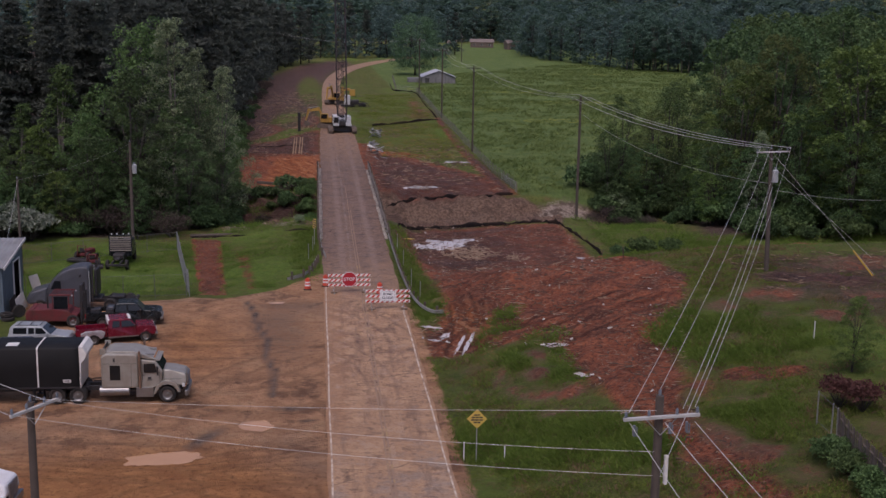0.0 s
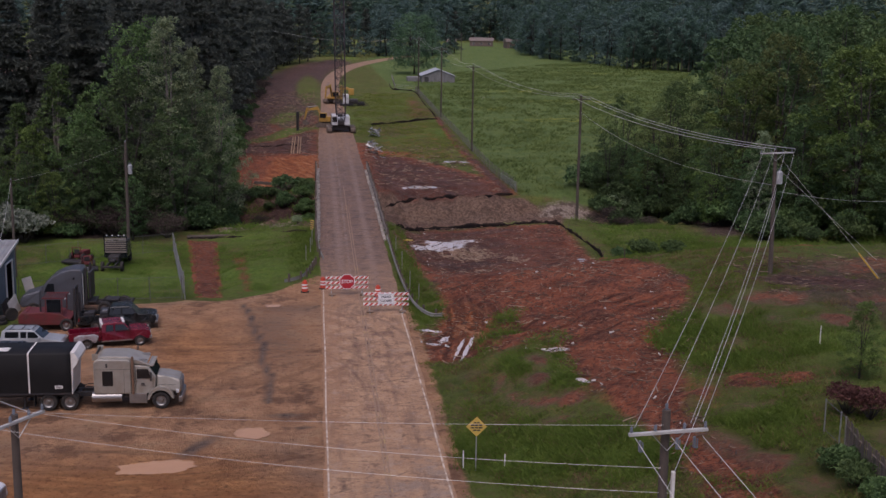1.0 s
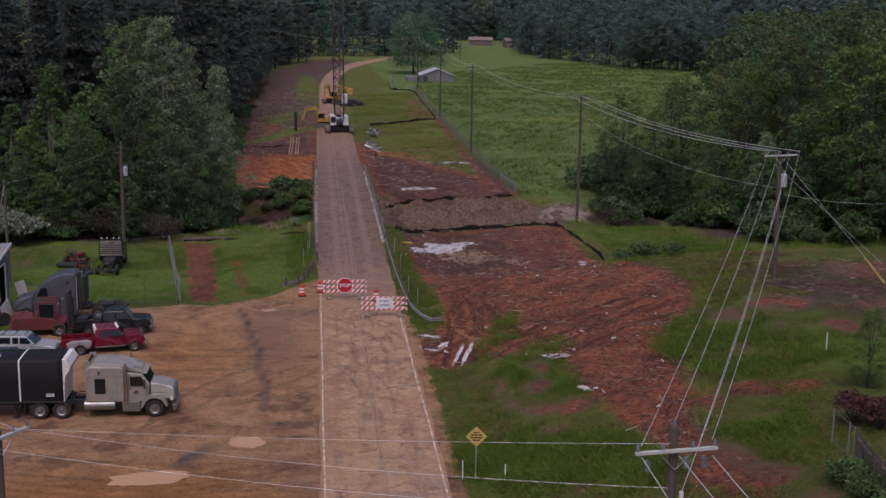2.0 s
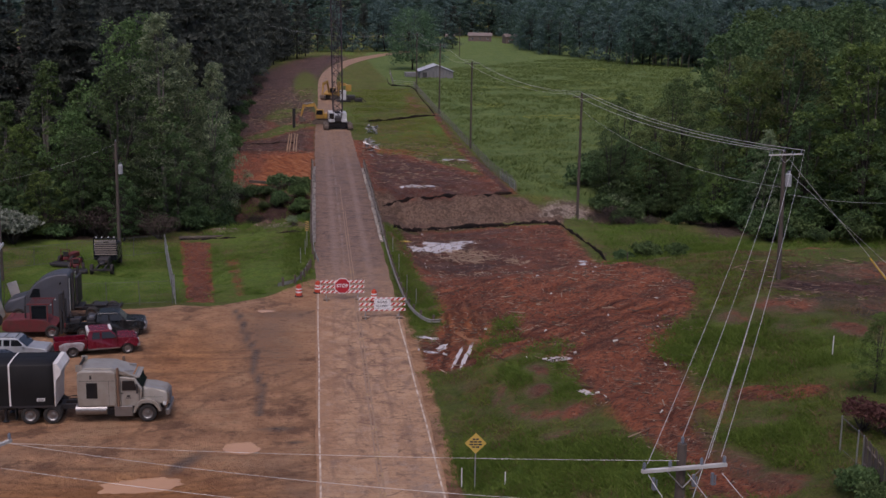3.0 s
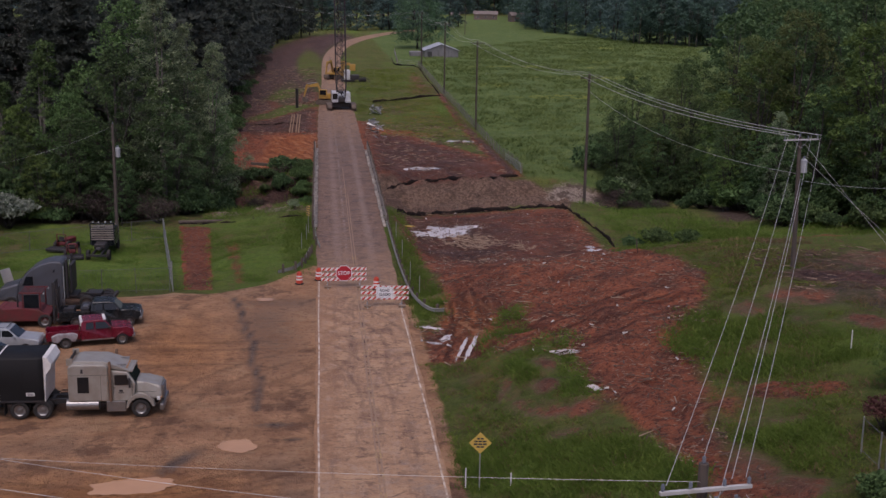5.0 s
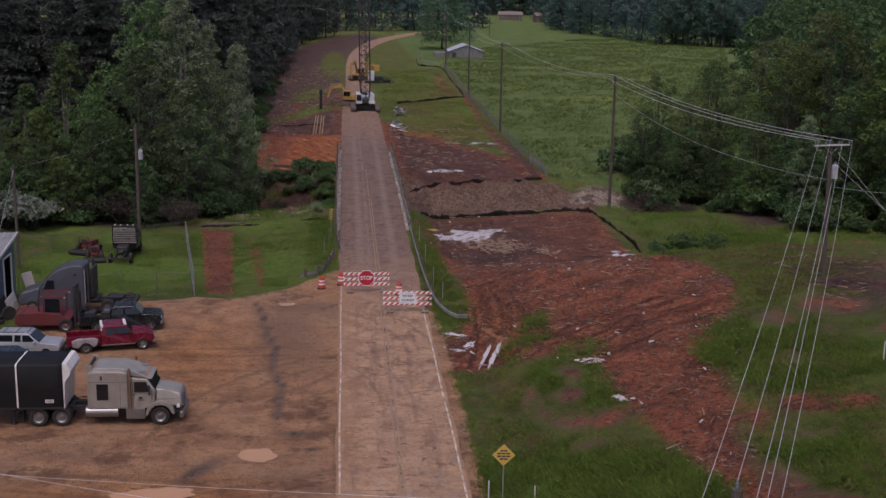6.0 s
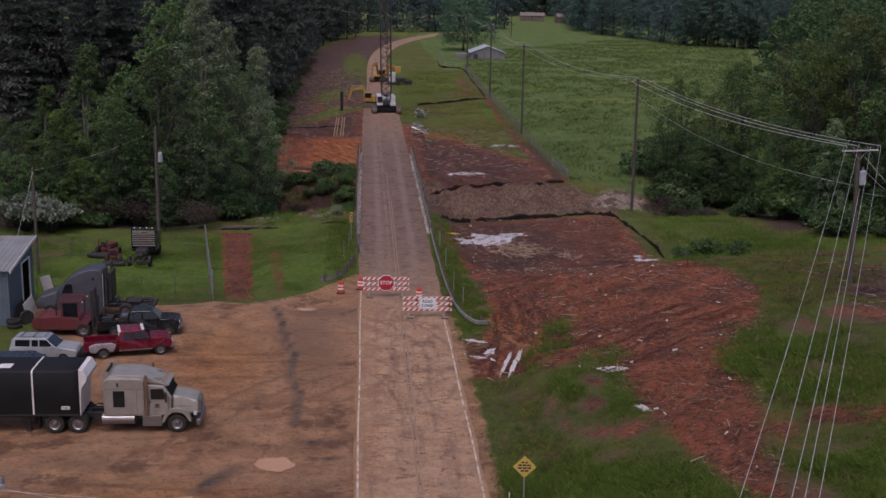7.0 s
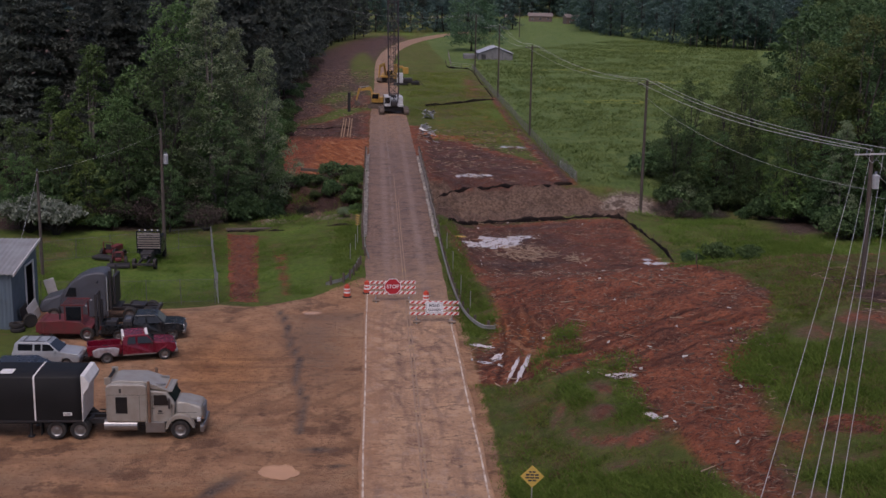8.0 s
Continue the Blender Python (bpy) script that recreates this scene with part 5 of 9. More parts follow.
def solid(name, parent, material, *boxes, bevel=0.02, label=""):
    """One part out of boxes (x0, x1, y0, y1, z0, z1)."""
    bm = bmesh.new()
    for x0, x1, y0, y1, z0, z1 in boxes:
        box(bm, ((x0 + x1) / 2, (y0 + y1) / 2, (z0 + z1) / 2), (x1 - x0, y1 - y0, z1 - z0), min(bevel, 0.45 * min(x1 - x0, y1 - y0, z1 - z0)))
    return part(name, bm, material, parent, label)


def profile(name, parent, material, outline, y0, y1, bevel=0.03, label="", pinch=None):
    """One part with a side outline; pinch = (z, share): narrows what lies above z."""
    bm = bmesh.new()
    prism(bm, outline, y0, y1, bevel)
    if pinch:
        z0, k, z1 = pinch
        for v in bm.verts:
            t = min(1, max(0, (v.co.z - z0) / (z1 - z0)))
            v.co.y = (v.co.y - (y0 + y1) / 2) * (1 - (1 - k) * t) + (y0 + y1) / 2
    return part(name, bm, material, parent, label)


def pane(name, parent, pts, material=None):
    """A thin slab of glass with the given corners."""
    bm = bmesh.new()
    p = [Vector(q) for q in pts]
    n = (p[1] - p[0]).cross(p[2] - p[0]).normalized() * 0.008
    a, b = [bm.verts.new(q + n) for q in p], [bm.verts.new(q - n) for q in p]
    bm.faces.new(a)
    bm.faces.new(b[::-1])
    for i in range(len(p)):
        j = (i + 1) % len(p)
        bm.faces.new((a[i], b[i], b[j], a[j]))
    return part(name, bm, material or GLASS, parent)


def sleeper_tractor(m, paint, label, dress=True):
    """A conventional road tractor with a tall sleeper, nose to +x."""
    t = thing("semi_tractor", m, label, "truck")
    solid("chassis", t, DARK_STEEL, (-4.7, 3.3, -0.45, -0.28, 0.62, 0.92), (-4.7, 3.3, 0.28, 0.45, 0.62, 0.92), (-4.5, -4.3, -0.5, 0.5, 0.55, 0.9), (-2.4, -2.2, -0.5, 0.5, 0.6, 0.9), (-3.75, -2.75, -0.55, 0.55, 0.95, 1.08), (1.9, 3.5, -0.42, 0.42, 0.6, 1.5), bevel=0.015)
    profile("sleeper", t, paint, [(-1.28, 0.95), (0.92, 0.95), (0.92, 2.96), (0.72, 3.12), (-1.0, 3.14), (-1.28, 2.96)], -1.20, 1.20, 0.10)
    profile("roof_cap", t, paint, [(-1.02, 3.05), (0.75, 3.05), (1.10, 2.76), (1.98, 2.62), (2.02, 2.70), (1.35, 2.96), (0.62, 3.22), (-0.72, 3.25), (-1.02, 3.18)], -0.96, 0.96, 0.06)
    for s in (-1, 1):
        solid("roof_fin", t, paint, (-1.36, -1.0, min(s * 0.93, s * 0.97), max(s * 0.93, s * 0.97), 3.0, 3.42))
    solid("fin_mesh", t, DARK_STEEL, (-1.22, -1.16, -0.93, 0.93, 3.12, 3.36))
    profile("cab", t, paint, [(0.93, 0.95), (2.28, 0.95), (2.36, 1.98), (1.94, 2.62), (0.93, 2.72)], -1.10, 1.10, 0.07, pinch=(1.9, 0.92, 2.7))
    profile("hood", t, paint, [(2.34, 0.98), (3.68, 1.00), (3.80, 1.20), (3.75, 1.64), (3.58, 1.78), (2.95, 1.92), (2.34, 2.02)], -0.96, 0.96, 0.12, pinch=(1.2, 0.80, 2.0))
    for s in (-1, 1):
        solid("hood_seam", t, DARK_STEEL, (2.42, 3.5, min(s * 0.915, s * 0.93), max(s * 0.915, s * 0.93), 1.42, 1.435), bevel=0.002)
        solid("door_handle", t, DARK_STEEL, (1.14, 1.28, min(s * 1.10, s * 1.125), max(s * 1.10, s * 1.125), 1.72, 1.76), bevel=0.005)
        solid("door_crest", t, DARK_STEEL, (1.42, 1.74, min(s * 1.098, s * 1.106), max(s * 1.098, s * 1.106), 1.42, 1.46), (1.48, 1.68, min(s * 1.098, s * 1.106), max(s * 1.098, s * 1.106), 1.50, 1.62), bevel=0.002)
        solid("sleeper_vent", t, DARK_STEEL, (-0.56, -0.44, min(s * 1.198, s * 1.21), max(s * 1.198, s * 1.21), 2.62, 2.86), bevel=0.004)
        solid("sleeper_trim", t, DARK_STEEL, (-1.2, 0.88, min(s * 1.198, s * 1.206), max(s * 1.198, s * 1.206), 2.50, 2.515), (0.50, 0.515, min(s * 1.198, s * 1.206), max(s * 1.198, s * 1.206), 1.0, 2.5), bevel=0.002)
    for s in (-1, 1):
        bm = bmesh.new()
        arch = [(2.63 + 0.66 * math.cos(a), 0.56 + 0.66 * math.sin(a)) for a in np.linspace(0.15, math.pi - 0.05, 9)]
        arch += [(2.63 + 0.80 * math.cos(a), 0.56 + 0.86 * math.sin(a)) for a in np.linspace(math.pi - 0.02, 0.12, 9)]
        prism(bm, arch, s * 0.86, s * 1.24, 0.02)
        part("fender", bm, paint, t)
        solid("headlight", t, LAMP_GLASS, (3.52, 3.70, min(s * 0.90, s * 1.12), max(s * 0.90, s * 1.12), 0.98, 1.16))
        solid("mirror", t, DARK_STEEL, (2.05, 2.15, min(s * 1.24, s * 1.40), max(s * 1.24, s * 1.40), 1.80, 2.34), (1.98, 2.08, min(s * 1.06, s * 1.3), max(s * 1.06, s * 1.3), 2.26, 2.30))
        solid("exhaust_pipe", t, STACK, (0.94, 1.10, min(s * 1.12, s * 1.27), max(s * 1.12, s * 1.27), 0.95, 3.30), bevel=0.065, label="rust-stained exhaust stack")
        bm = bmesh.new()
        tube(bm, (-1.40, s * 0.94, 0.74), (0.35, s * 0.94, 0.74), 0.30, n=18)
        part("fuel_tank", bm, CHROME, t, "polished aluminium fuel tank")
        solid("step_box", t, CHROME, (0.78, 1.82, min(s * 0.72, s * 1.20), max(s * 0.72, s * 1.20), 0.38, 0.98), label="ribbed aluminium step box")
        pane("side_window", t, [(1.24, s * 1.108, 1.90), (2.06, s * 1.108, 1.90), (1.90, s * 1.055, 2.46), (1.24, s * 1.055, 2.46)])
        pane("sleeper_window", t, [(-0.76, s * 1.206, 1.48), (-0.14, s * 1.206, 1.48), (-0.14, s * 1.206, 2.40), (-0.76, s * 1.206, 2.40)])
        solid("door_seam", t, DARK_STEEL, (1.16, 1.175, min(s * 1.09, s * 1.112), max(s * 1.09, s * 1.112), 1.0, 2.45), (2.18, 2.195, min(s * 1.09, s * 1.112), max(s * 1.09, s * 1.112), 1.0, 1.95), bevel=0.002)
        wheel(t, 2.63, s * 1.03, 0.52, 0.30, CHROME, s)
        for x in (-2.70, -3.94):
            wheel(t, x, s * 1.08, 0.52, 0.28, CHROME, s)
            wheel(t, x, s * 0.76, 0.52, 0.28, STEEL, s)
        solid("mud_flap", t, RUBBER, (-4.75, -4.72, min(s * 0.65, s * 1.25), max(s * 0.65, s * 1.25), 0.25, 0.95))
    pane("windshield", t, [(2.372, -0.96, 2.02), (2.372, 0.96, 2.02), (1.985, 0.90, 2.58), (1.985, -0.90, 2.58)])
    solid("sun_visor", t, paint, (1.92, 2.22, -0.98, 0.98, 2.60, 2.68))
    solid("bumper", t, CHROME, (3.66, 3.90, -1.18, 1.18, 0.40, 0.78), bevel=0.06)
    solid("grille", t, CHROME, (3.76, 3.84, -0.55, 0.55, 0.90, 1.66), *[(3.83, 3.86, -0.50, 0.50, 0.95 + 0.088 * k, 0.985 + 0.088 * k) for k in range(8)], bevel=0.01)
    solid("air_horn", t, CHROME, (1.3, 1.85, -0.70, -0.60, 2.90, 3.0), (1.3, 1.85, 0.60, 0.70, 2.90, 3.0), (1.35, 1.42, -0.7, 0.7, 2.84, 2.92), bevel=0.03)
    for y in (-0.7, -0.35, 0.0, 0.35, 0.7):
        solid("marker_lamp", t, AMBER, (1.84, 1.92, y - 0.05, y + 0.05, 2.76, 2.82))
    if dress:
        solid("air_hose", t, RUBBER, (-1.9, -1.3, -0.25, -0.20, 1.15, 1.22), (-2.2, -1.85, -0.25, -0.2, 1.25, 1.32), (-1.9, -1.3, 0.1, 0.15, 1.2, 1.27))
    return t


def curtain_trailer(m):
    """A long flatbed with a rolling black tarpaulin system."""
    t = thing("semi_trailer", m, "long flatbed trailer under a black rolling tarpaulin with white bulkhead", "trailer")
    bm = bmesh.new()
    n = 40
    L = 15.6
    secs = []
    for i in range(n + 1):
        x = -L * i / n
        bow = 0.018 * math.sin(i * math.pi * n / 8 / 4) + 0.012 * math.cos(i * 2.2)
        secs.append([bm.verts.new((x, y, z)) for y, z in ((-1.28 - bow * 0.5, 1.12), (-1.29 - bow, 2.3), (-1.29 - bow * 0.6, 3.98), (-1.22, 4.09 + bow * 0.4), (0, 4.13 + bow), (1.22, 4.09 + bow * 0.4), (1.29, 3.98), (1.29, 2.3), (1.28, 1.12))])
    for a, b in zip(secs, secs[1:]):
        for k in range(8):
            bm.faces.new((a[k], a[k + 1], b[k + 1], b[k]))
    bm.faces.new(secs[0])
    bm.faces.new(secs[-1][::-1])
    o = part("tarpaulin", bm, CURTAIN, t)
    for f in o.data.polygons:
        f.use_smooth = len(f.vertices) == 4
    solid("deck", t, DARK_STEEL, (-15.7, 0.02, -1.27, 1.27, 0.98, 1.115), (-15.0, -0.6, -0.5, -0.35, 0.62, 0.98), (-15.0, -0.6, 0.35, 0.5, 0.62, 0.98))
    profile("bulkhead", t, WHITE_TRIM, [(0.0, 1.0), (0.06, 1.0), (0.10, 2.9), (0.40, 3.30), (0.46, 3.60), (0.22, 4.10), (0.0, 4.16)], -1.24, 1.24, 0.03, "white domed front bulkhead")
    for x in (-2.42, -6.9, -11.4):
        bm = bmesh.new()
        v = [bm.verts.new((x + d, y, z)) for d in (-0.045, 0.045) for y, z in ((-1.335, 1.12), (-1.345, 2.3), (-1.335, 4.0), (-1.235, 4.125), (0, 4.165), (1.235, 4.125), (1.335, 4.0), (1.335, 1.12))]
        for k in range(7):
            bm.faces.new((v[k], v[k + 1], v[8 + k + 1], v[8 + k]))
        part("seam_strip", bm, WHITE_TRIM, t)
    solid("roof_patch", t, WHITE_TRIM, (-4.35, -3.65, -0.85, -0.1, 4.135, 4.165), label="white patch on the roof")
    solid("plate", t, WHITE_TRIM, (-0.95, -0.5, -1.345, -1.315, 1.45, 1.68), label="small white data plate")
    for k in range(3):
        solid("plate_mark", t, DARK_STEEL, (-0.9, -0.56, -1.349, -1.344, 1.50 + 0.055 * k, 1.525 + 0.055 * k), bevel=0.001)
    solid("landing_leg", t, DARK_STEEL, (-2.9, -2.75, -0.9, -0.75, 0.08, 1.0), (-2.9, -2.75, 0.75, 0.9, 0.08, 1.0), (-3.0, -2.65, -1.0, -0.65, 0.04, 0.1), (-3.0, -2.65, 0.65, 1.0, 0.04, 0.1), (-2.87, -2.78, -0.8, 0.8, 0.6, 0.68))
    for x in (-13.2, -14.5):
        for s in (-1, 1):
            wheel(t, x, s * 1.08, 0.50, 0.28, STEEL, s)
            wheel(t, x, s * 0.76, 0.50, 0.28, STEEL, s)
    return t


def pickup(m, paint, label, stepside=False, toolbox=False, roof=None):
    """An extended-cab pickup, nose to +x, 5.6 m long."""
    t = thing("pickup_truck", m, label, "pickup truck")
    solid("chassis", t, DARK_STEEL, (-2.7, 2.6, -0.6, 0.6, 0.34, 0.56), (-2.6, -1.2, -0.2, 0.2, 0.25, 0.45))
    w = 0.98
    profile("cab", t, paint, [(-0.66, 0.48), (1.30, 0.48), (1.46, 1.14), (1.40, 1.20), (0.92, 1.70), (0.72, 1.77), (-0.46, 1.77), (-0.60, 1.70), (-0.66, 1.2)], -w, w, 0.05, pinch=(1.12, 0.80, 1.78))
    arch = [(1.96 + 0.46 * math.cos(a), 0.38 + 0.46 * math.sin(a)) for a in np.linspace(math.pi, 0, 9)]
    profile("front_body", t, paint, [(1.32, 0.48), *[(x, max(0.5, z)) for x, z in arch], (2.66, 0.52), (2.74, 0.78), (2.68, 1.08), (2.3, 1.16), (1.32, 1.21)], -w + 0.01, w - 0.01, 0.05, pinch=(0.95, 0.93, 1.2))
    arch = [(-1.66 + 0.46 * math.cos(a), 0.38 + 0.46 * math.sin(a)) for a in np.linspace(math.pi, 0, 9)]
    bw = 0.74 if stepside else w
    for s in (-1, 1):
        bm = bmesh.new()
        prism(bm, [(-2.82, 0.52), *[(x, max(0.52, z)) for x, z in arch], (-0.70, 0.52), (-0.70, 1.14), (-2.82, 1.14)], s * (bw - 0.10), s * bw, 0.02)
        part("bed_side", bm, paint, t)
        if stepside:
            bm = bmesh.new()
            out = [(-1.66 + 0.46 * math.cos(a), 0.38 + 0.46 * math.sin(a)) for a in np.linspace(math.pi, 0, 9)]
            out += [(-0.98, 0.52), (-0.84, 0.90), (-1.12, 1.04), (-2.15, 1.04), (-2.55, 0.88), (-2.5, 0.52)]
            prism(bm, [(x, max(0.40, z)) for x, z in out], s * bw, s * (w + 0.03), 0.06)
            part("rear_fender", bm, PRIMER, t, "silver-primed bulging rear fender")
        wheel(t, 1.96, s * 0.84, 0.38, 0.25, CHROME if stepside else STEEL, s)
        wheel(t, -1.66, s * 0.84, 0.38, 0.25, STEEL, s)
        k = lambda z: w * (1 - 0.20 * min(1, max(0, (z - 1.12) / 0.66))) + 0.008
        pane("front_window", t, [(0.28, s * k(1.22), 1.22), (1.30, s * k(1.22), 1.22), (0.88, s * k(1.64), 1.64), (0.28, s * k(1.64), 1.64)])
        pane("rear_window", t, [(-0.36, s * k(1.22), 1.22), (0.16, s * k(1.22), 1.22), (0.16, s * k(1.64), 1.64), (-0.30, s * k(1.64), 1.64)])
        solid("mirror", t, DARK_STEEL, (1.12, 1.24, min(s * 0.96, s * 1.14), max(s * 0.96, s * 1.14), 1.18, 1.36))
        solid("headlight", t, LAMP_GLASS, (2.66, 2.75, min(s * 0.6, s * 0.88), max(s * 0.6, s * 0.88), 0.86, 1.02))
        solid("tail_light", t, RED_LENS, (-2.845, -2.80, min(s * (bw - 0.14), s * (bw - 0.02)), max(s * (bw - 0.14), s * (bw - 0.02)), 0.75, 1.1))
        solid("sill_trim", t, CHROME if stepside else DARK_STEEL, (-0.66, 1.45, min(s * (w - 0.01), s * (w + 0.015)), max(s * (w - 0.01), s * (w + 0.015)), 0.46, 0.55), bevel=0.005)
    solid("bed_floor", t, paint, (-2.80, -0.68, -bw + 0.1, bw - 0.1, 0.62, 0.70))
    solid("tailgate", t, paint, (-2.85, -2.79, -bw + 0.08, bw - 0.08, 0.62, 1.14))
    solid("front_bumper", t, CHROME, (2.60, 2.82, -0.98, 0.98, 0.46, 0.70), bevel=0.05)
    solid("rear_bumper", t, DARK_STEEL, (-3.0, -2.82, -0.9, 0.9, 0.46, 0.64), bevel=0.04)
    solid("grille", t, DARK_STEEL, (2.68, 2.745, -0.58, 0.58, 0.78, 1.04))
    pane("windshield", t, [(1.40, -0.84, 1.22), (1.40, 0.84, 1.22), (0.955, 0.72, 1.68), (0.955, -0.72, 1.68)])
    pane("back_window", t, [(-0.672, -0.62, 1.24), (-0.672, 0.62, 1.24), (-0.63, 0.55, 1.62), (-0.63, -0.55, 1.62)])
    if roof:
        solid("roof_visor", t, roof, (0.80, 0.98, -0.66, 0.66, 1.70, 1.79), label="white visor")
        solid("rear_cab_edge", t, roof, (-0.67, -0.52, -0.80, 0.80, 1.42, 1.76), label="white rear cab edge")
    if toolbox:
        for b in ((-1.35, -0.76, -0.86, 0.86, 0.98, 1.36), (-2.5, -1.8, -0.6, -0.1, 0.7, 1.3), (-2.3, -1.8, 0.1, 0.7, 0.7, 1.22)):
            solid("tool_box", t, DARK_STEEL, b, label="black tool box in the bed")
        solid("box_lid", t, CHROME, (-1.2, -0.85, -0.5, 0.1, 1.36, 1.44), label="bright metal lid")
    return t


def wagon(m, paint, label, length=4.6, high=1.72, rack=True):
    """A boxy estate or off-roader, nose to +x."""
    t = thing("car", m, label, "car")
    h, w = length / 2, 0.90
    a1 = [(h - 0.85 + 0.40 * math.cos(a), 0.34 + 0.40 * math.sin(a)) for a in np.linspace(math.pi, 0, 8)]
    a2 = [(-h + 0.90 + 0.40 * math.cos(a), 0.34 + 0.40 * math.sin(a)) for a in np.linspace(math.pi, 0, 8)]
    profile("body", t, paint, [(-h + 0.02, 0.40), *[(x, max(0.36, z)) for x, z in a2], *[(x, max(0.36, z)) for x, z in a1], (h - 0.05, 0.42), (h, 0.70), (h - 0.12, 0.92), (h - 1.35, 1.04), (-h + 0.05, 1.05), (-h, 0.85)], -w, w, 0.05, pinch=(0.8, 0.95, 1.05))
    profile("cabin", t, paint, [(-h + 0.06, 1.0), (h - 1.28, 1.0), (h - 1.95, high - 0.05), (h - 2.1, high), (-h + 0.35, high), (-h + 0.18, high - 0.08)], -w * 0.95, w * 0.95, 0.04, pinch=(1.0, 0.84, high))
    k = lambda z: w * 0.95 * (1 - 0.16 * (z - 1.0) / (high - 1.0)) + 0.006
    for s in (-1, 1):
        z0, z1 = 1.10, high - 0.12
        for name, x0, x1, d in (("front_window", h - 2.35, h - 1.50, 0.42), ("rear_door_window", -h + 1.45, h - 2.45, 0), ("side_window", -h + 0.40, -h + 1.32, 0)):
            pane(name, t, [(x0, s * k(z0), z0), (x1, s * k(z0), z0), (x1 - d, s * k(z1), z1), (x0, s * k(z1), z1)])
        wheel(t, h - 0.85, s * 0.78, 0.34, 0.22, STEEL, s)
        wheel(t, -h + 0.90, s * 0.78, 0.34, 0.22, STEEL, s)
        solid("headlight", t, LAMP_GLASS, (h - 0.10, h - 0.01, min(s * 0.5, s * 0.84), max(s * 0.5, s * 0.84), 0.70, 0.84))
        solid("mirror", t, paint, (h - 1.62, h - 1.48, min(s * 0.86, s * 1.02), max(s * 0.86, s * 1.02), 1.05, 1.18))
        if rack:
            solid("roof_rail", t, DARK_STEEL, (-h + 0.5, h - 2.2, min(s * 0.62, s * 0.66), max(s * 0.62, s * 0.66), high + 0.03, high + 0.07))
    if rack:
        for x in (-h + 0.7, -h + 1.5, -h + 2.2):
            solid("roof_bar", t, DARK_STEEL, (x, x + 0.05, -0.64, 0.64, high + 0.05, high + 0.09))
    pane("windshield", t, [(h - 1.30, -0.78, 1.06), (h - 1.30, 0.78, 1.06), (h - 1.93, 0.68, high - 0.08), (h - 1.93, -0.68, high - 0.08)])
    pane("back_window", t, [(-h + 0.06, -0.7, 1.12), (-h + 0.06, 0.7, 1.12), (-h + 0.2, 0.62, high - 0.15), (-h + 0.2, -0.62, high - 0.15)])
    solid("bumper", t, DARK_STEEL, (h - 0.06, h + 0.08, -0.86, 0.86, 0.40, 0.60), (-h - 0.08, -h + 0.06, -0.86, 0.86, 0.40, 0.60), bevel=0.04)
    return t


def forklift(m):
    t = thing("forklift", m, "large weathered red yard forklift with a dark mast", "forklift")
    profile("body", t, OLD_RED, [(-2.3, 0.45), (1.2, 0.45), (1.3, 0.95), (0.75, 1.05), (0.6, 1.30), (-0.5, 1.40), (-2.1, 1.36), (-2.35, 1.15)], -1.0, 1.0, 0.08)
    profile("counterweight", t, OLD_RED, [(-2.5, 0.55), (-1.9, 0.55), (-1.9, 1.42), (-2.25, 1.42), (-2.5, 1.1)], -1.02, 1.02, 0.1)
    for x in (-0.55, 0.62):
        for y in (-0.88, 0.88):
            solid("cab_post", t, OLD_RED, (x, x + 0.09, y - 0.05, y + 0.05, 1.25, 2.45))
    for gy in (-0.95, 0.85):
        solid("guard_rail", t, OLD_RED, (-0.75, 0.85, gy, gy + 0.1, 2.42, 2.52))
    for k in range(8):
        solid("guard_bar", t, OLD_RED, (-0.7 + 0.2 * k, -0.63 + 0.2 * k, -0.86, 0.86, 2.44, 2.50))
    pane("side_glass", t, [(-0.42, -0.90, 1.42), (0.58, -0.90, 1.42), (0.58, -0.90, 2.35), (-0.42, -0.90, 2.35)])
    solid("seat", t, DARK_STEEL, (-0.35, 0.25, -0.3, 0.3, 1.35, 1.5), (-0.45, -0.3, -0.3, 0.3, 1.45, 2.05))
    solid("mast", t, DARK_STEEL, (1.42, 1.60, -0.62, -0.48, 0.18, 3.15), (1.42, 1.60, 0.48, 0.62, 0.18, 3.15), (1.44, 1.56, -0.6, 0.6, 3.0, 3.12), (1.44, 1.56, -0.6, 0.6, 1.6, 1.72), (1.64, 1.78, -0.46, -0.34, 0.2, 2.6), (1.64, 1.78, 0.34, 0.46, 0.2, 2.6))
    solid("carriage", t, DARK_STEEL, (1.80, 1.90, -0.85, 0.85, 0.25, 0.45), (1.80, 1.90, -0.85, 0.85, 0.75, 0.95), (1.80, 1.9, -0.8, -0.7, 0.2, 1.35), (1.80, 1.9, 0.7, 0.8, 0.2, 1.35))
    for y in (-0.5, 0.5):
        solid("fork", t, DARK_STEEL, (1.88, 3.05, y - 0.08, y + 0.08, 0.08, 0.14), (1.88, 1.95, y - 0.08, y + 0.08, 0.1, 0.9))
    for s in (-1, 1):
        wheel(t, 0.95, s * 0.92, 0.48, 0.36, CHROME, s)
        wheel(t, -1.75, s * 0.85, 0.40, 0.30, OLD_RED, s)
        solid("work_lamp", t, LAMP_GLASS, (0.86, 0.95, min(s * 0.7, s * 0.85), max(s * 0.7, s * 0.85), 2.36, 2.46))
    solid("exhaust", t, DARK_STEEL, (-1.0, -0.88, -0.6, -0.48, 1.35, 2.3), bevel=0.05)
    return t


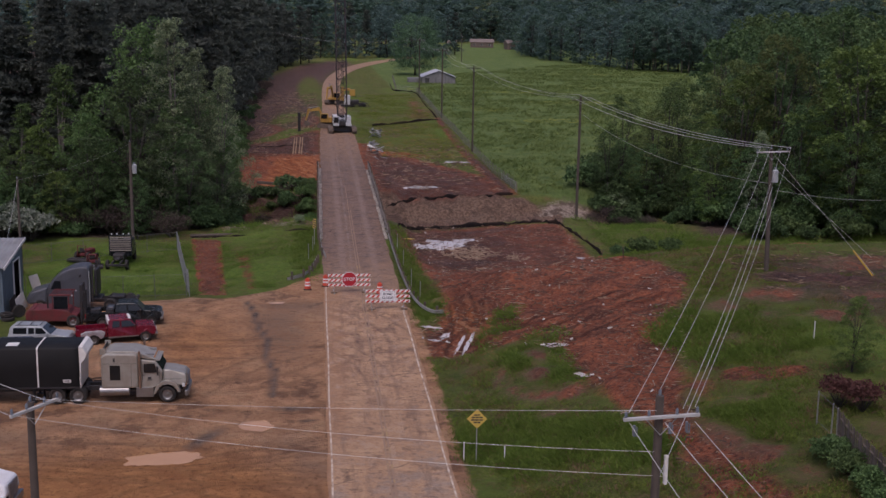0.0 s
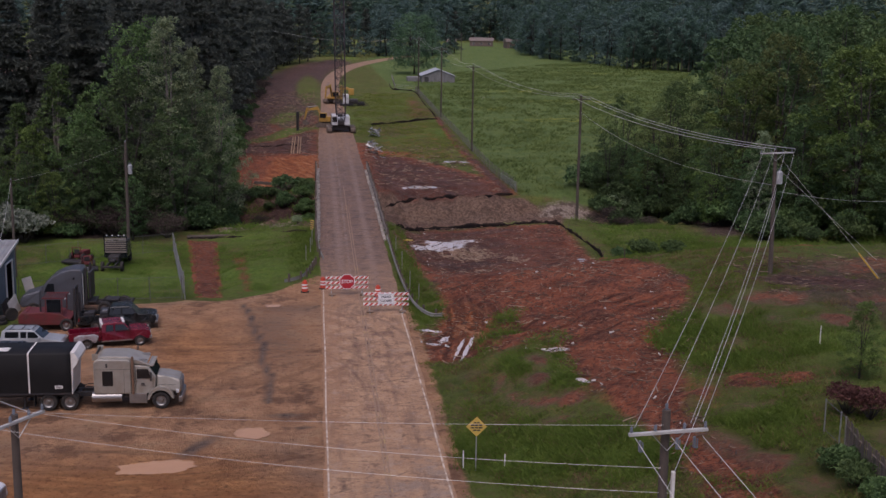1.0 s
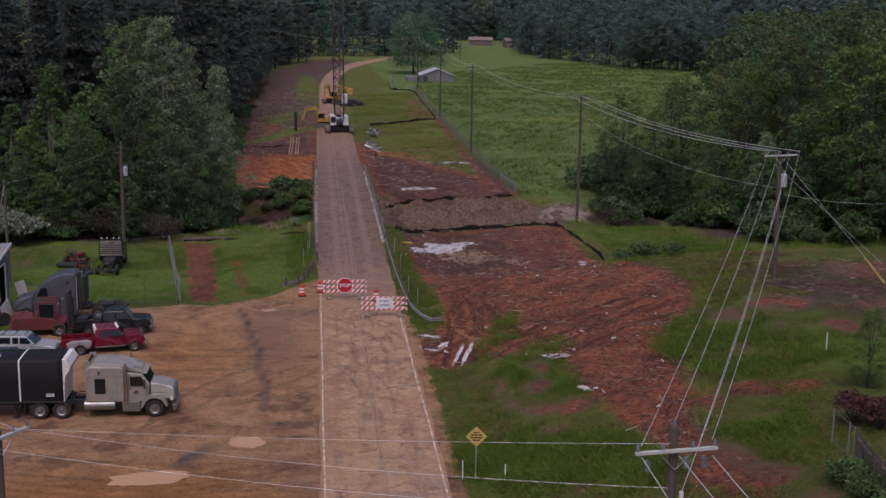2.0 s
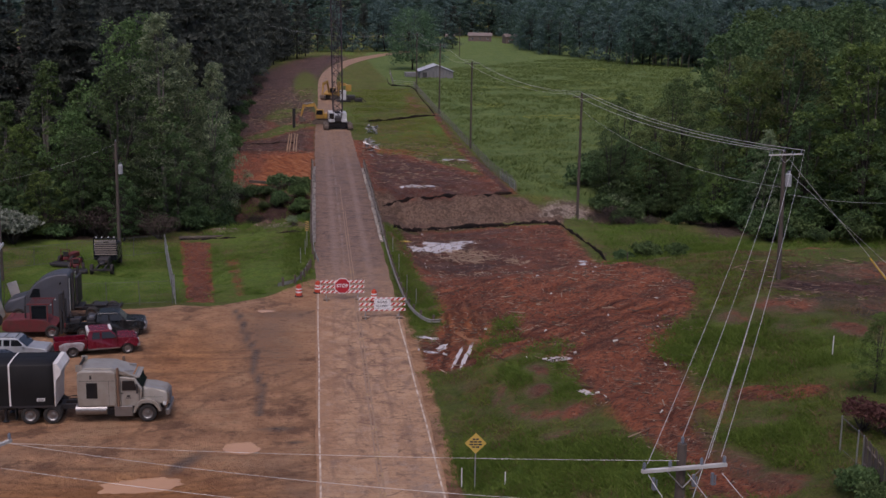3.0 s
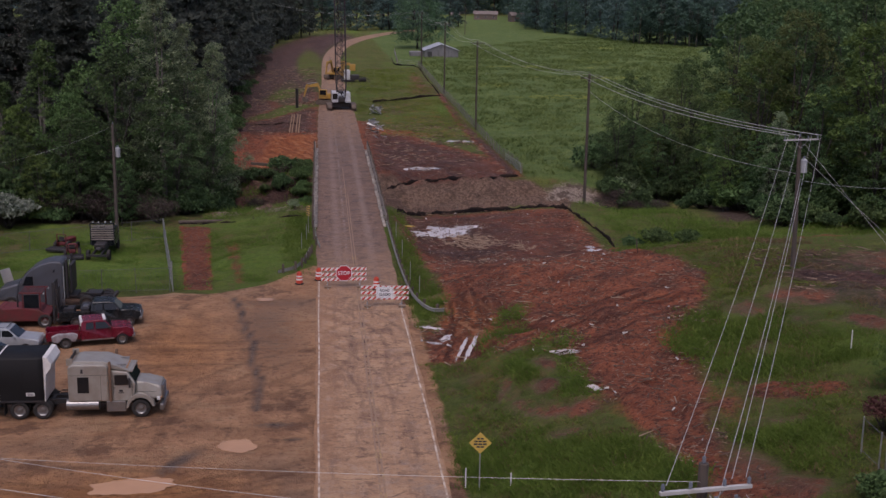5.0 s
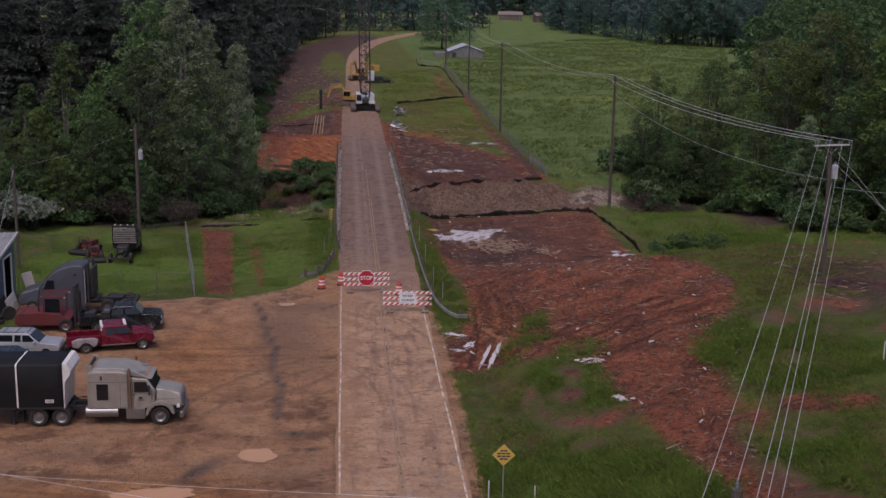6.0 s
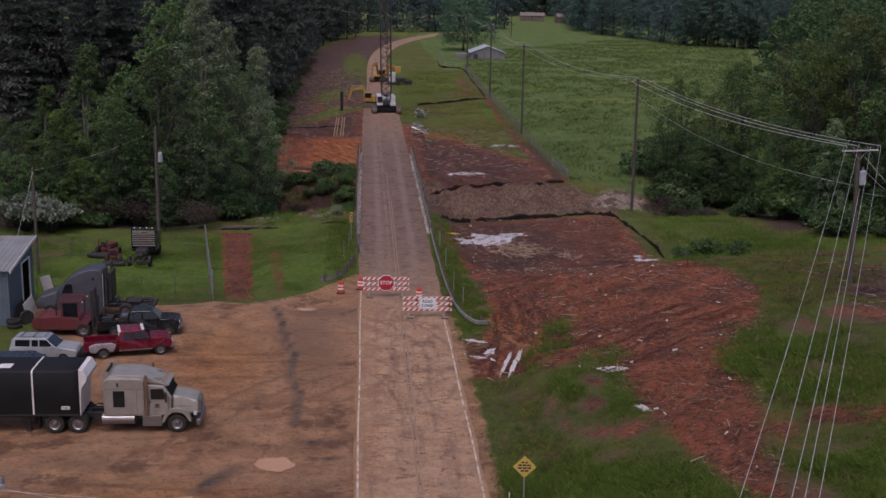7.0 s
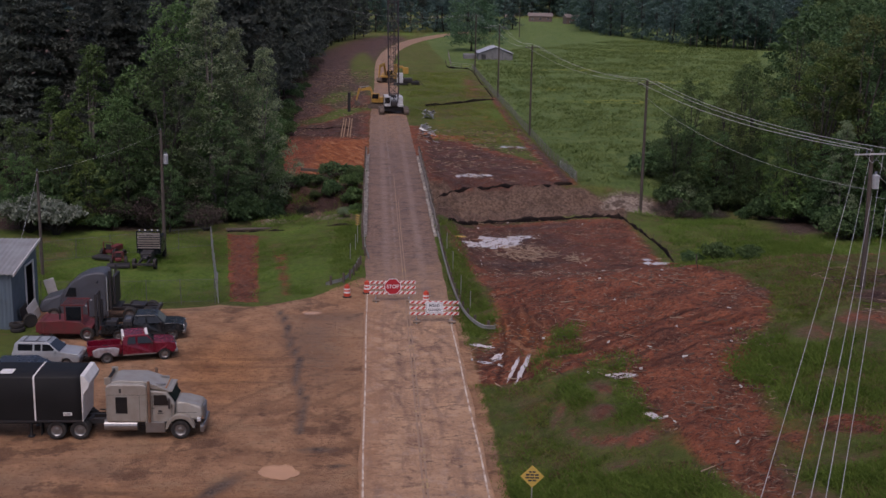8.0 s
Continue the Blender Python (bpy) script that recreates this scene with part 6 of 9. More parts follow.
def aero_tractor(m):
    """A dark grey aerodynamic road tractor, nose to -x, chassis bare behind."""
    t = thing("semi_tractor", m, "dark grey aerodynamic sleeper tractor parked by the fence", "truck")
    solid("chassis", t, DARK_STEEL, (-3.4, 4.6, -0.45, -0.30, 0.62, 0.9), (-3.4, 4.6, 0.30, 0.45, 0.62, 0.9), (2.6, 3.6, -0.55, 0.55, 0.95, 1.08), (1.2, 1.9, -0.9, 0.9, 0.9, 1.0), (4.4, 4.6, -1.1, 1.1, 0.6, 0.85))
    profile("cab", t, GREY_PAINT, [(1.0, 0.70), (1.0, 3.35), (0.85, 3.58), (0.2, 3.60), (-0.6, 3.40), (-1.3, 3.02), (-1.75, 2.60), (-2.15, 1.95), (-2.30, 0.70)], -1.2, 1.2, 0.12, pinch=(1.6, 0.86, 3.6))
    profile("hood", t, GREY_PAINT, [(-2.25, 0.75), (-3.70, 0.60), (-3.85, 1.0), (-3.6, 1.55), (-2.2, 1.98)], -1.08, 1.08, 0.14, pinch=(1.0, 0.85, 2.0))
    for s in (-1, 1):
        pane("side_window", t, [(-1.9, s * 1.185, 1.85), (-1.1, s * 1.185, 1.85), (-1.15, s * 1.12, 2.5), (-1.6, s * 1.12, 2.5)])
        pane("sleeper_window", t, [(-0.2, s * 1.085, 2.62), (0.42, s * 1.085, 2.62), (0.42, s * 1.065, 3.1), (0.0, s * 1.065, 3.1)])
        solid("side_fairing", t, PALE_PAINT, (1.02, 1.10, min(s * 1.10, s * 1.18), max(s * 1.10, s * 1.18), 0.8, 3.3))
        solid("exhaust_pipe", t, DARK_STEEL, (1.18, 1.36, min(s * 0.95, s * 1.13), max(s * 0.95, s * 1.13), 0.8, 3.75), bevel=0.07)
        solid("side_skirt", t, GREY_PAINT, (-2.2, 1.1, min(s * 1.12, s * 1.2), max(s * 1.12, s * 1.2), 0.35, 0.8))
        wheel(t, -2.75, s * 1.03, 0.50, 0.30, CHROME, s)
        for x in (2.6, 3.85):
            wheel(t, x, s * 1.05, 0.50, 0.28, STEEL, s)
            wheel(t, x, s * 0.74, 0.50, 0.28, STEEL, s)
    solid("air_dam", t, DARK_STEEL, (1.40, 1.60, -0.9, 0.9, 1.2, 3.3), bevel=0.05)
    pane("windshield", t, [(-2.16, -0.95, 1.98), (-2.16, 0.95, 1.98), (-1.72, 0.9, 2.66), (-1.72, -0.9, 2.66)])
    return t


def rack_truck(m):
    """The back of a wrecker-style truck with a slatted headboard; nose to +y."""
    t = thing("flatbed_truck", m, "dark blue rack truck parked on the grass", "truck")
    b = NAVY_PAINT
    solid("cab", t, b, (-1.05, 1.05, 0.6, 2.6, 0.75, 2.35), (-0.95, 0.95, 2.5, 4.0, 0.75, 1.55), bevel=0.12)
    solid("chassis", t, DARK_STEEL, (-0.45, -0.3, -2.8, 3.6, 0.55, 0.8), (0.3, 0.45, -2.8, 3.6, 0.55, 0.8), (-0.9, 0.9, -2.85, -2.7, 0.5, 0.7))
    solid("winch", t, DARK_STEEL, (-0.5, 0.5, -1.2, 0.2, 0.85, 1.3), (-0.25, 0.25, -2.0, -1.2, 0.85, 1.1), bevel=0.08)
    rack = solid("headboard", t, b, (-1.1, -1.0, 0.35, 0.45, 0.9, 2.95), (1.0, 1.1, 0.35, 0.45, 0.9, 2.95), (-1.1, 1.1, 0.35, 0.45, 2.85, 2.95))
    for k in range(7):
        solid("slat", rack, GREY_WOOD, (-1.0, 1.0, 0.37, 0.43, 1.35 + 0.21 * k, 1.46 + 0.21 * k), bevel=0.01)
    for x in (-0.8, -0.3, 0.3, 0.8):
        solid("work_lamp", t, LAMP_GLASS, (x - 0.07, x + 0.07, 0.35, 0.47, 2.96, 3.08), bevel=0.03)
    solid("mirror", t, WHITE_TRIM, (-1.35, -1.2, 1.9, 2.0, 1.5, 2.1))
    for s in (-1, 1):
        for y in (-1.9, 3.0):
            o = wheel(t, s * 0.9, y, 0.48, 0.28, DARK_STEEL, s)
            o.rotation_euler = (0, 0, radians(90))
    return t


def mower(m, label, tall):
    t = thing("farm_tractor", m, label, "tractor")
    solid("body", t, OLD_RED, (-0.35, 0.35, 0.0, 1.5, 0.55, 1.05), (-0.3, 0.3, -0.5, 0.1, 0.5, 0.85), bevel=0.08)
    solid("seat", t, DARK_STEEL, (-0.25, 0.25, -0.45, 0.0, 0.9, 1.0), (-0.25, 0.25, -0.5, -0.42, 0.95, 1.35))
    solid("deck", t, DARK_STEEL, (-1.0, 1.0, -1.7, -0.6, 0.15, 0.45), bevel=0.08)
    solid("roll_bar", t, OLD_RED, (-0.5, -0.42, -0.55, -0.47, 0.6, tall), (0.42, 0.5, -0.55, -0.47, 0.6, tall), (-0.5, 0.5, -0.55, -0.47, tall - 0.06, tall))
    for s in (-1, 1):
        for y, r in ((-0.3, 0.48), (1.15, 0.30)):
            o = wheel(t, s * 0.62, y, r, 0.26, OLD_RED, s)
            o.rotation_euler = (0, 0, radians(90))
    return t


def lower(t, z0, k):
    """Squashes what lies above z0 in a thing's own parts (wheels excepted)."""
    for o in t.children:
        if not o.name.startswith("wheel"):
            for v in o.data.vertices:
                if v.co.z > z0:
                    v.co.z = z0 + (v.co.z - z0) * k
    return t


sleeper_tractor(pose(-12.45, -24.6, 0.0), SILVER_PAINT, "champagne-silver conventional road tractor with a tall sleeper on the lot")
lower(curtain_trailer(pose(-15.0, -24.6, 0.02)), 1.1, 0.82)
pickup(pose(-15.12, -11.35, 0.0, 0, 0, 14), RED_PAINT, "red extended-cab pickup with a silver-primed rear fender", True, False, WHITE_TRIM)
pickup(pose(-15.2, -6.6, 0.0, 0, 0, 5), BLACK_PAINT, "black pickup with tool boxes in its bed", False, True)
wagon(pose(-20.1, -12.6, 0.0, 0, 0, -3), PALE_PAINT, "pale silver off-roader with roof rails on the grass", 4.3, 1.62)
wagon(pose(-20.2, -16.2, 0.0, 0, 0, 2), NAVY_PAINT, "dark blue car beside the black trailer", 4.4, 1.5, False)
forklift(pose(-19.85, -6.6, 0.0))
aero_tractor(pose(-19.55, -1.7, 0.0))
rack_truck(at(-19.6, 19.3, 0))
mower(at(-22.1, 18.5, 10), "old red farm tractor with a mowing deck on the grass", 1.35)
mower(at(-23.4, 21.7, -20), "rusty red farm tractor beside the scrub", 1.6)
mower(at(-30.7, 17.8, 30), "red farm tractor behind the metal shed", 1.2)
sleeper_tractor(pose(-18.9, -41.6, 0.0, 0, 0, -6), WHITE_PAINT, "white road tractor parked at the edge of the lot", False)

# ---------------------------------------------------------------- road paint and water
def paint_line(name, x_of, y0, y1, width, material, label):
    me = strip(name, y0, y1, 1.0, lambda y: x_of(y) - width / 2, lambda y: x_of(y) + width / 2, 0.020, material, 2, deck_z)
    return tagged(new(name, me), label, "road marking", kind="structure")


paint_line("trim_edge_line", lambda y: 0.06 + 0.02 * math.sin(y * 0.3), -139, 5, 0.10, WHITE_LINE, "worn white edge line on the road")
paint_line("trim_edge_line", lambda y: 6.22 + 0.02 * math.sin(y * 0.4), -139, -2, 0.10, WHITE_LINE, "worn white edge line on the road")
paint_line("trim_centre_line", lambda y: 3.04, -139, 62, 0.10, YELLOW_LINE, "faded yellow centre line under mud")
paint_line("trim_centre_line", lambda y: 3.26, -139, 44, 0.10, YELLOW_LINE, "faded yellow centre line under mud")


def puddle(px, py, rx, ry, turn, muddy):
    n = 90
    vs = [(0.0, 0.0, 0.0)]
    for k in range(n):
        a = 2 * math.pi * k / n
        w = 0.45 if muddy else 0.6 if rx > 1.5 else 1.0
        q = 1 + w * 0.55 * noise.noise(Vector((math.cos(a) * 2.2 + px, math.sin(a) * 2.2 + py, 0.5))) + w * 0.45 * noise.noise(Vector((math.cos(a) * 6 + px, math.sin(a) * 6, py))) + w * 0.2 * noise.noise(Vector((math.cos(a) * 15, math.sin(a) * 15, px)))
        vs.append((rx * q * math.cos(a), ry * q * math.sin(a), 0.0))
    if min(rx, ry) < 0.5:
        c, s, z0 = math.cos(radians(turn)), math.sin(radians(turn)), hz(px, py)
        vs = [(x, y, hz(px + x * c - y * s, py + x * s + y * c) - z0 + 0.012) for x, y, _ in vs]
    me = mesh_from("puddle", vs, [(0, 1 + k, 1 + (k + 1) % n) for k in range(n)], PUDDLE_MUD if muddy else PUDDLE)
    ob = new("puddle", me)
    ob.matrix_world = pose(px, py, hz(px, py) - 0.022, 0, 0, turn)
    return tagged(ob, "tan muddy rain puddle on the gravel lot" if muddy else "grey rain puddle mirroring the sky on red mud", "puddle", "puddles")


for spec in PUDDLES[:-1]:
    puddle(*spec)
creek = mesh_from("water_creek", [(x, float(creek_y(x)) + s * 1.9, -3.72 - (0.5 if x > 6 else 0)) for x in np.arange(-60, 60, 2.0) for s in (-1, 1)], [(2 * i, 2 * i + 1, 2 * i + 3, 2 * i + 2) for i in range(59)], CREEK)
tagged(new("water_creek", creek), "shallow brown creek under the bridge", "creek", kind="structure")

# ---------------------------------------------------------------- bridge
CONCRETE = worn("stained_concrete", (0.28, 0.25, 0.215), (0.12, 0.095, 0.075), 0.85, 0.0, 0.8, 0.9, 14, 0.3)
PALE_CURB = worn("whitewashed_curb", (0.36, 0.32, 0.27), (0.085, 0.06, 0.048), 0.85, 0.0, 1.0, 1.3, 14, 0.3, 0.7)
OLD_TIMBER = worn("old_timber", (0.115, 0.090, 0.070), (0.05, 0.040, 0.033), 0.9, 0.0, 0.7, 1.5, 22, 0.5, 0.4)


def build_bridge():
    t = thing("bridge", pose(0, 0, 0), "narrow old concrete road bridge with timber-posted rails", "bridge")
    y0, y1 = BRIDGE
    bm = bmesh.new()
    a = [[bm.verts.new((x, y, deck_z(x, y) + dz)) for x, dz in ((-0.55, -0.02), (6.85, -0.02), (6.85, -0.55), (-0.55, -0.55))] for y in np.arange(y0, y1 + 1, 4.0)]
    for p, q in zip(a, a[1:]):
        for k in range(4):
            bm.faces.new((p[k], p[(k + 1) % 4], q[(k + 1) % 4], q[k]))
    bm.faces.new(a[0])
    bm.faces.new(a[-1][::-1])
    part("deck", bm, CONCRETE, t)
    for y in np.arange(y0 + 6, y1 - 4, 9.0):
        solid("pier", t, CONCRETE, (0.0, 6.3, y - 0.35, y + 0.35, -0.9, -0.2), *[(x, x + 0.45, y - 0.22, y + 0.22, -5.0, -0.85) for x in (0.4, 2.9, 5.4)])
    for x, s in ((-0.22, -1), (6.52, 1)):
        for i, y in enumerate(np.arange(y0, y1 - 1, 2.6)):
            if (i * 7 + (x > 0) * 3) % 11 == 4:
                continue
            o = solid("curb", t, PALE_CURB, (-0.13, 0.13, 0.06, 2.5, -0.05, 0.20), bevel=0.04)
            o.location = (x + 0.05 * math.sin(i * 3.1 + x), y, deck_z(0, y) + 0.02 * math.sin(i * 1.7))
            o.rotation_euler = (math.atan2(deck_z(0, y + 2.5) - deck_z(0, y), 2.5), 0, 0.02 * math.sin(i * 2.3 + x))
        for h in (0.62, 1.0):
            bm = bmesh.new()
            rows = []
            for i, y in enumerate(np.arange(y0, y1 + 1, 2.0)):
                wob = 0.03 * math.sin(i * 1.7 + h) + 0.02 * math.sin(i * 0.6)
                rows.append([bm.verts.new((x + s * 0.20 + wob + dx, y, deck_z(0, y) + h + dz + wob)) for dx, dz in ((-0.04, -0.10), (-0.04, 0.10), (0.04, 0.10), (0.04, -0.10))])
            for p, q in zip(rows, rows[1:]):
                for k in range(4):
                    bm.faces.new((p[k], p[(k + 1) % 4], q[(k + 1) % 4], q[k]))
            bm.faces.new(rows[0])
            bm.faces.new(rows[-1][::-1])
            part("rail", bm, GREY_WOOD, t)
        for i, y in enumerate(np.arange(y0, y1 + 0.5, 2.6)):
            z = deck_z(0, y)
            lean = 0.05 * math.sin(i * 2.1)
            bm = bmesh.new()
            box(bm, (0, 0, 0.45), (0.20, 0.22, 1.55), 0.02, Matrix.Rotation(lean, 3, "Y"))
            o = part("post", bm, OLD_TIMBER, t)
            o.location = (x + s * 0.34, y, z)
    return t


build_bridge()


# ---------------------------------------------------------------- guard rails and fences
def along(points, gap):
    """Evenly spaced places (x, y, heading) along a line of points."""
    out, left = [], 0.0
    for (ax, ay), (bx, by) in zip(points, points[1:]):
        d = math.hypot(bx - ax, by - ay)
        a = math.atan2(by - ay, bx - ax)
        s = left
        while s < d:
            out.append((ax + (bx - ax) * s / d, ay + (by - ay) * s / d, a))
            s += gap
        left = s - d
    return out


def curve_points(points, n=6):
    """Smooths a line of points (Catmull-Rom)."""
    p = [Vector((*q, 0)) for q in points]
    p = [2 * p[0] - p[1], *p, 2 * p[-1] - p[-2]]
    out = []
    for i in range(1, len(p) - 2):
        for k in range(n):
            t = k / n
            q = 0.5 * (2 * p[i] + (p[i + 1] - p[i - 1]) * t + (2 * p[i - 1] - 5 * p[i] + 4 * p[i + 1] - p[i + 2]) * t * t + (3 * p[i] - p[i - 1] - 3 * p[i + 1] + p[i + 2]) * t ** 3)
            out.append((q.x, q.y))
    out.append((p[-2].x, p[-2].y))
    return out


OLD_RAIL = worn("weathered_rail_steel", (0.30, 0.305, 0.275), (0.15, 0.125, 0.10), 0.62, 0.35, 0.8, 0.8, 20, 0.1)


def guardrail(points, label, high=0.62, gap=1.9, post_side=1, sag=0.0, timber=True):
    t = thing("guardrail", pose(points[0][0], points[0][1], hz(*points[0])), label, "guardrail", "guardrails")
    inv = t.matrix_world.inverted()
    pts = curve_points(points)
    shape = ((0.0, -0.155), (0.05, -0.11), (0.05, -0.06), (0.0, -0.015), (0.0, 0.015), (0.05, 0.06), (0.05, 0.11), (0.0, 0.155))
    vs, fs = [], []
    for i, (x, y) in enumerate(pts):
        ax, ay = pts[max(i - 1, 0)]
        bx, by = pts[min(i + 1, len(pts) - 1)]
        d = Vector((bx - ax, by - ay, 0)).normalized()
        nn = Vector((d.y, -d.x, 0)) * -post_side
        z = hz(x, y) + high - sag * i / len(pts)
        for o, dz in (*shape, *[(a - 0.012, b) for a, b in shape[::-1]]):
            vs.append(inv @ (Vector((x, y, z + dz)) + nn * o))
    m = 16
    for i in range(len(pts) - 1):
        for k in range(m):
            fs.append((i * m + k, i * m + (k + 1) % m, (i + 1) * m + (k + 1) % m, (i + 1) * m + k))
    fs += [tuple(range(m)), tuple(range((len(pts) - 1) * m, len(pts) * m))[::-1]]
    part("rail", mesh_from("rail", vs, fs, OLD_RAIL, False), None, t)
    for x, y, a in along(pts, gap):
        bm = bmesh.new()
        box(bm, (0, 0, 0.30), (0.16, 0.16, 1.0), 0.02)
        o = part("post", bm, OLD_TIMBER if timber else STEEL, t)
        o.matrix_local = inv @ pose(x + math.sin(a) * 0.13 * post_side, y - math.cos(a) * 0.13 * post_side, hz(x, y), 0, 0, math.degrees(a))
    return t


guardrail([(6.75, 26.5), (6.75, 17), (6.85, 8), (7.1, 1.0), (7.5, -2.6), (8.2, -4.9), (9.2, -6.0)], "galvanised steel guardrail curling away at its end", 0.58, post_side=-1, sag=0.28)
guardrail([(-0.35, 26.5), (-0.25, 21), (0.15, 16.4)], "short bent galvanised guardrail at the bridge end", 0.55, 2.6, 1, 0.2)
guardrail([(-0.7, 15.2), (-1.2, 11.5), (-1.9, 9.0), (-3.3, 7.8)], "sagging galvanised guardrail on the verge", 0.5, 1.3, -1, 0.35)


def silt_fence(points, high, label):
    """A slack black fabric barrier with a wooden stake every few metres."""
    pts = curve_points(points, 8)
    t = thing("silt_fence", pose(pts[0][0], pts[0][1], hz(*pts[0])), label, "silt fence", "silt fences")
    inv = t.matrix_world.inverted()
    vs, fs = [], []
    for i, (x, y) in enumerate(pts):
        w = 0.06 * math.sin(i * 1.9) + 0.04 * math.sin(i * 0.7)
        h = high * (0.58 + 0.22 * math.sin(i * 0.9) * math.sin(i * 0.37) + 0.10 * math.sin(i * 2.3))
        z = hz(x, y) - 0.12
        for dx, dz in ((0.06 + w, 0.0), (w * 0.6, h * 0.55), (w * 0.8, h), (w * 0.8 + 0.02, h), (w * 0.6 + 0.03, h * 0.55), (0.12 + w, 0.0)):
            vs.append(inv @ Vector((x + dx * 0.3, y + dx, z + dz)))
    for i in range(len(pts) - 1):
        for k in range(5):
            fs.append((i * 6 + k, i * 6 + k + 1, (i + 1) * 6 + k + 1, (i + 1) * 6 + k))
    part("fabric", mesh_from("fabric", vs, fs, BLACK_CLOTH, True), None, t)
    for x, y, a in along(pts, 2.6):
        bm = bmesh.new()
        box(bm, (0, 0, high * 0.45), (0.05, 0.05, high * 1.2), 0.006)
        o = part("stake", bm, OLD_TIMBER, t)
        o.matrix_local = inv @ pose(x + 0.03, y + 0.16, hz(x, y), 4 * math.sin(x * 3), 3 * math.sin(y * 5), 0)
    return t


BLACK_CLOTH = worn("black_silt_fabric", (0.017, 0.014, 0.014), (0.065, 0.042, 0.033), 0.92, 0.0, 0.8, 0.9, 10, 0.4, gloss=0.1)
silt_fence([(8.3, 35.5), (10.2, 39.6), (12.4, 40.9), (18.7, 43.0), (23.6, 44.1), (26.5, 44.9), (28.2, 44.5), (28.6, 39.9), (29.0, 33.9), (29.2, 26), (27.5, 11), (24.9, -0.6)], 0.80, "slack black silt fence round the cleared red ground")
silt_fence([(8.2, 56.5), (10.5, 60.5), (13.4, 62.6), (18.0, 64.2), (21.7, 64.0), (26.2, 66.0)], 0.80, "slack black silt fence along the creek bank")
silt_fence([(10.5, 148), (16.4, 153.0), (25.0, 160)], 0.9, "black silt fence beyond the bridge")
silt_fence([(25.0, 163.0), (25.3, 200), (25.6, 234), (20.6, 240), (20.8, 262)], 0.8, "black silt fence beside the far wire fence")
silt_fence([(-14.2, 33.2), (-11, 33.4), (-7.5, 32.2), (-1.5, 32.0)], 0.5, "low black silt fence at the garden's end")
silt_fence([(-15, 112), (-9, 111), (-3, 112)], 0.6, "low black silt fence across the cleared strip")


def post_and_wire(points, label, high, gap, rails, thick, post_r, material, post_material, verticals=0.0, name="fence"):
    pts = [p[:2] for p in points]
    t = thing(name, pose(pts[0][0], pts[0][1], hz(*pts[0])), label, "fence", "fences")
    inv = t.matrix_world.inverted()
    spots = along(pts, gap) + [(*pts[-1], 0.0)]
    for x, y, a in spots:
        bm = bmesh.new()
        tube(bm, (0, 0, -0.3), (0, 0, high + 0.08), post_r, post_r * 0.9, 6)
        o = part("post", bm, post_material, t)
        o.matrix_local = inv @ pose(x, y, hz(x, y), 2 * math.sin(x * 7), 2 * math.sin(y * 3), 0)
    for h in rails:
        v, f = ring_along([inv @ Vector((x, y, hz(x, y) + h)) for x, y, _ in spots], [thick] * len(spots), 4)
        part("wire", mesh_from("wire", v, f, material), None, t)
    if verticals:
        vs, fs = [], []
        for x, y, a in along(pts, verticals):
            z = hz(x, y)
            for h0, h1, d in ((0.05, high, verticals * 2), (high, 0.05, verticals * 2)):
                v, f = ring_along([inv @ Vector((x, y, z + h0)), inv @ Vector((x + math.cos(a) * d, y + math.sin(a) * d, z + h1))], [thick * 0.4] * 2, 3)
                fs += [tuple(i + len(vs) for i in q) for q in f]
                vs += v
        o = part("wire_mesh", mesh_from("wire_mesh", vs, fs, material), None, t)
        o["kind"] = "stuff"
    return t


post_and_wire([(26.9, 66.8), (26.0, 82), (26.2, 108.5), (26.3, 140), (25.8, 167.5), (26.6, 237)], "grey woven-wire pasture fence with steel posts", 1.35, 3.0, (0.2, 0.5, 0.8, 1.08, 1.33), 0.018, 0.055, DULL_WIRE, GREY_WOOD, 0.7)
post_and_wire([(26.6, 237), (21.3, 243), (23.6, 295)], "grey wire fence by the far verge", 1.3, 4.0, (0.3, 0.8, 1.25), 0.03, 0.07, STEEL, GREY_WOOD)
post_and_wire([(-24.6, 2.3), (-17.7, 2.9), (-11.5, 4.0)], "tall galvanised chain-link fence round the grass yard", 1.85, 2.6, (0.08, 1.82), 0.012, 0.032, DULL_WIRE, DULL_WIRE, 0.22, "chain_link_fence")
post_and_wire([(-11.5, 4.0), (-13.2, 15.0), (-15.0, 26.9)], "tall galvanised chain-link fence along the dug strip", 1.85, 2.9, (0.08, 1.82), 0.022, 0.045, STEEL, STEEL, 0.26, "chain_link_fence")
post_and_wire([(-15.0, 26.9), (-21.0, 24.2), (-27.4, 20.8), (-33.8, 17.5)], "tall galvanised chain-link fence before the wood", 1.85, 3.2, (0.08, 1.82), 0.014, 0.032, DULL_WIRE, DULL_WIRE, 0.3, "chain_link_fence")


def gate(m):
    """A five-bar tubular steel gate."""
    t = thing("field_gate", m, "pale tubular steel field gate at the fence's end", "gate")
    for k in range(6):
        bm = bmesh.new()
        tube(bm, (0, 0, 0.25 + 0.22 * k), (0, 9.0, 0.25 + 0.22 * k), 0.032, n=6)
        part("bar", bm, STEEL, t)
    for y in (0, 3.0, 6.0, 9.0):
        bm = bmesh.new()
        tube(bm, (0, y, 0.0), (0, y, 1.45), 0.045, n=6)
        part("upright", bm, STEEL, t)
    return t


gate(at(26.75, 67.2, 4))


BROWN_WOOD = worn("brown_weathered_boards", (0.135, 0.108, 0.088), (0.065, 0.052, 0.044), 0.85, scale=2, grain=25, bump=0.3, per_object=0.5)


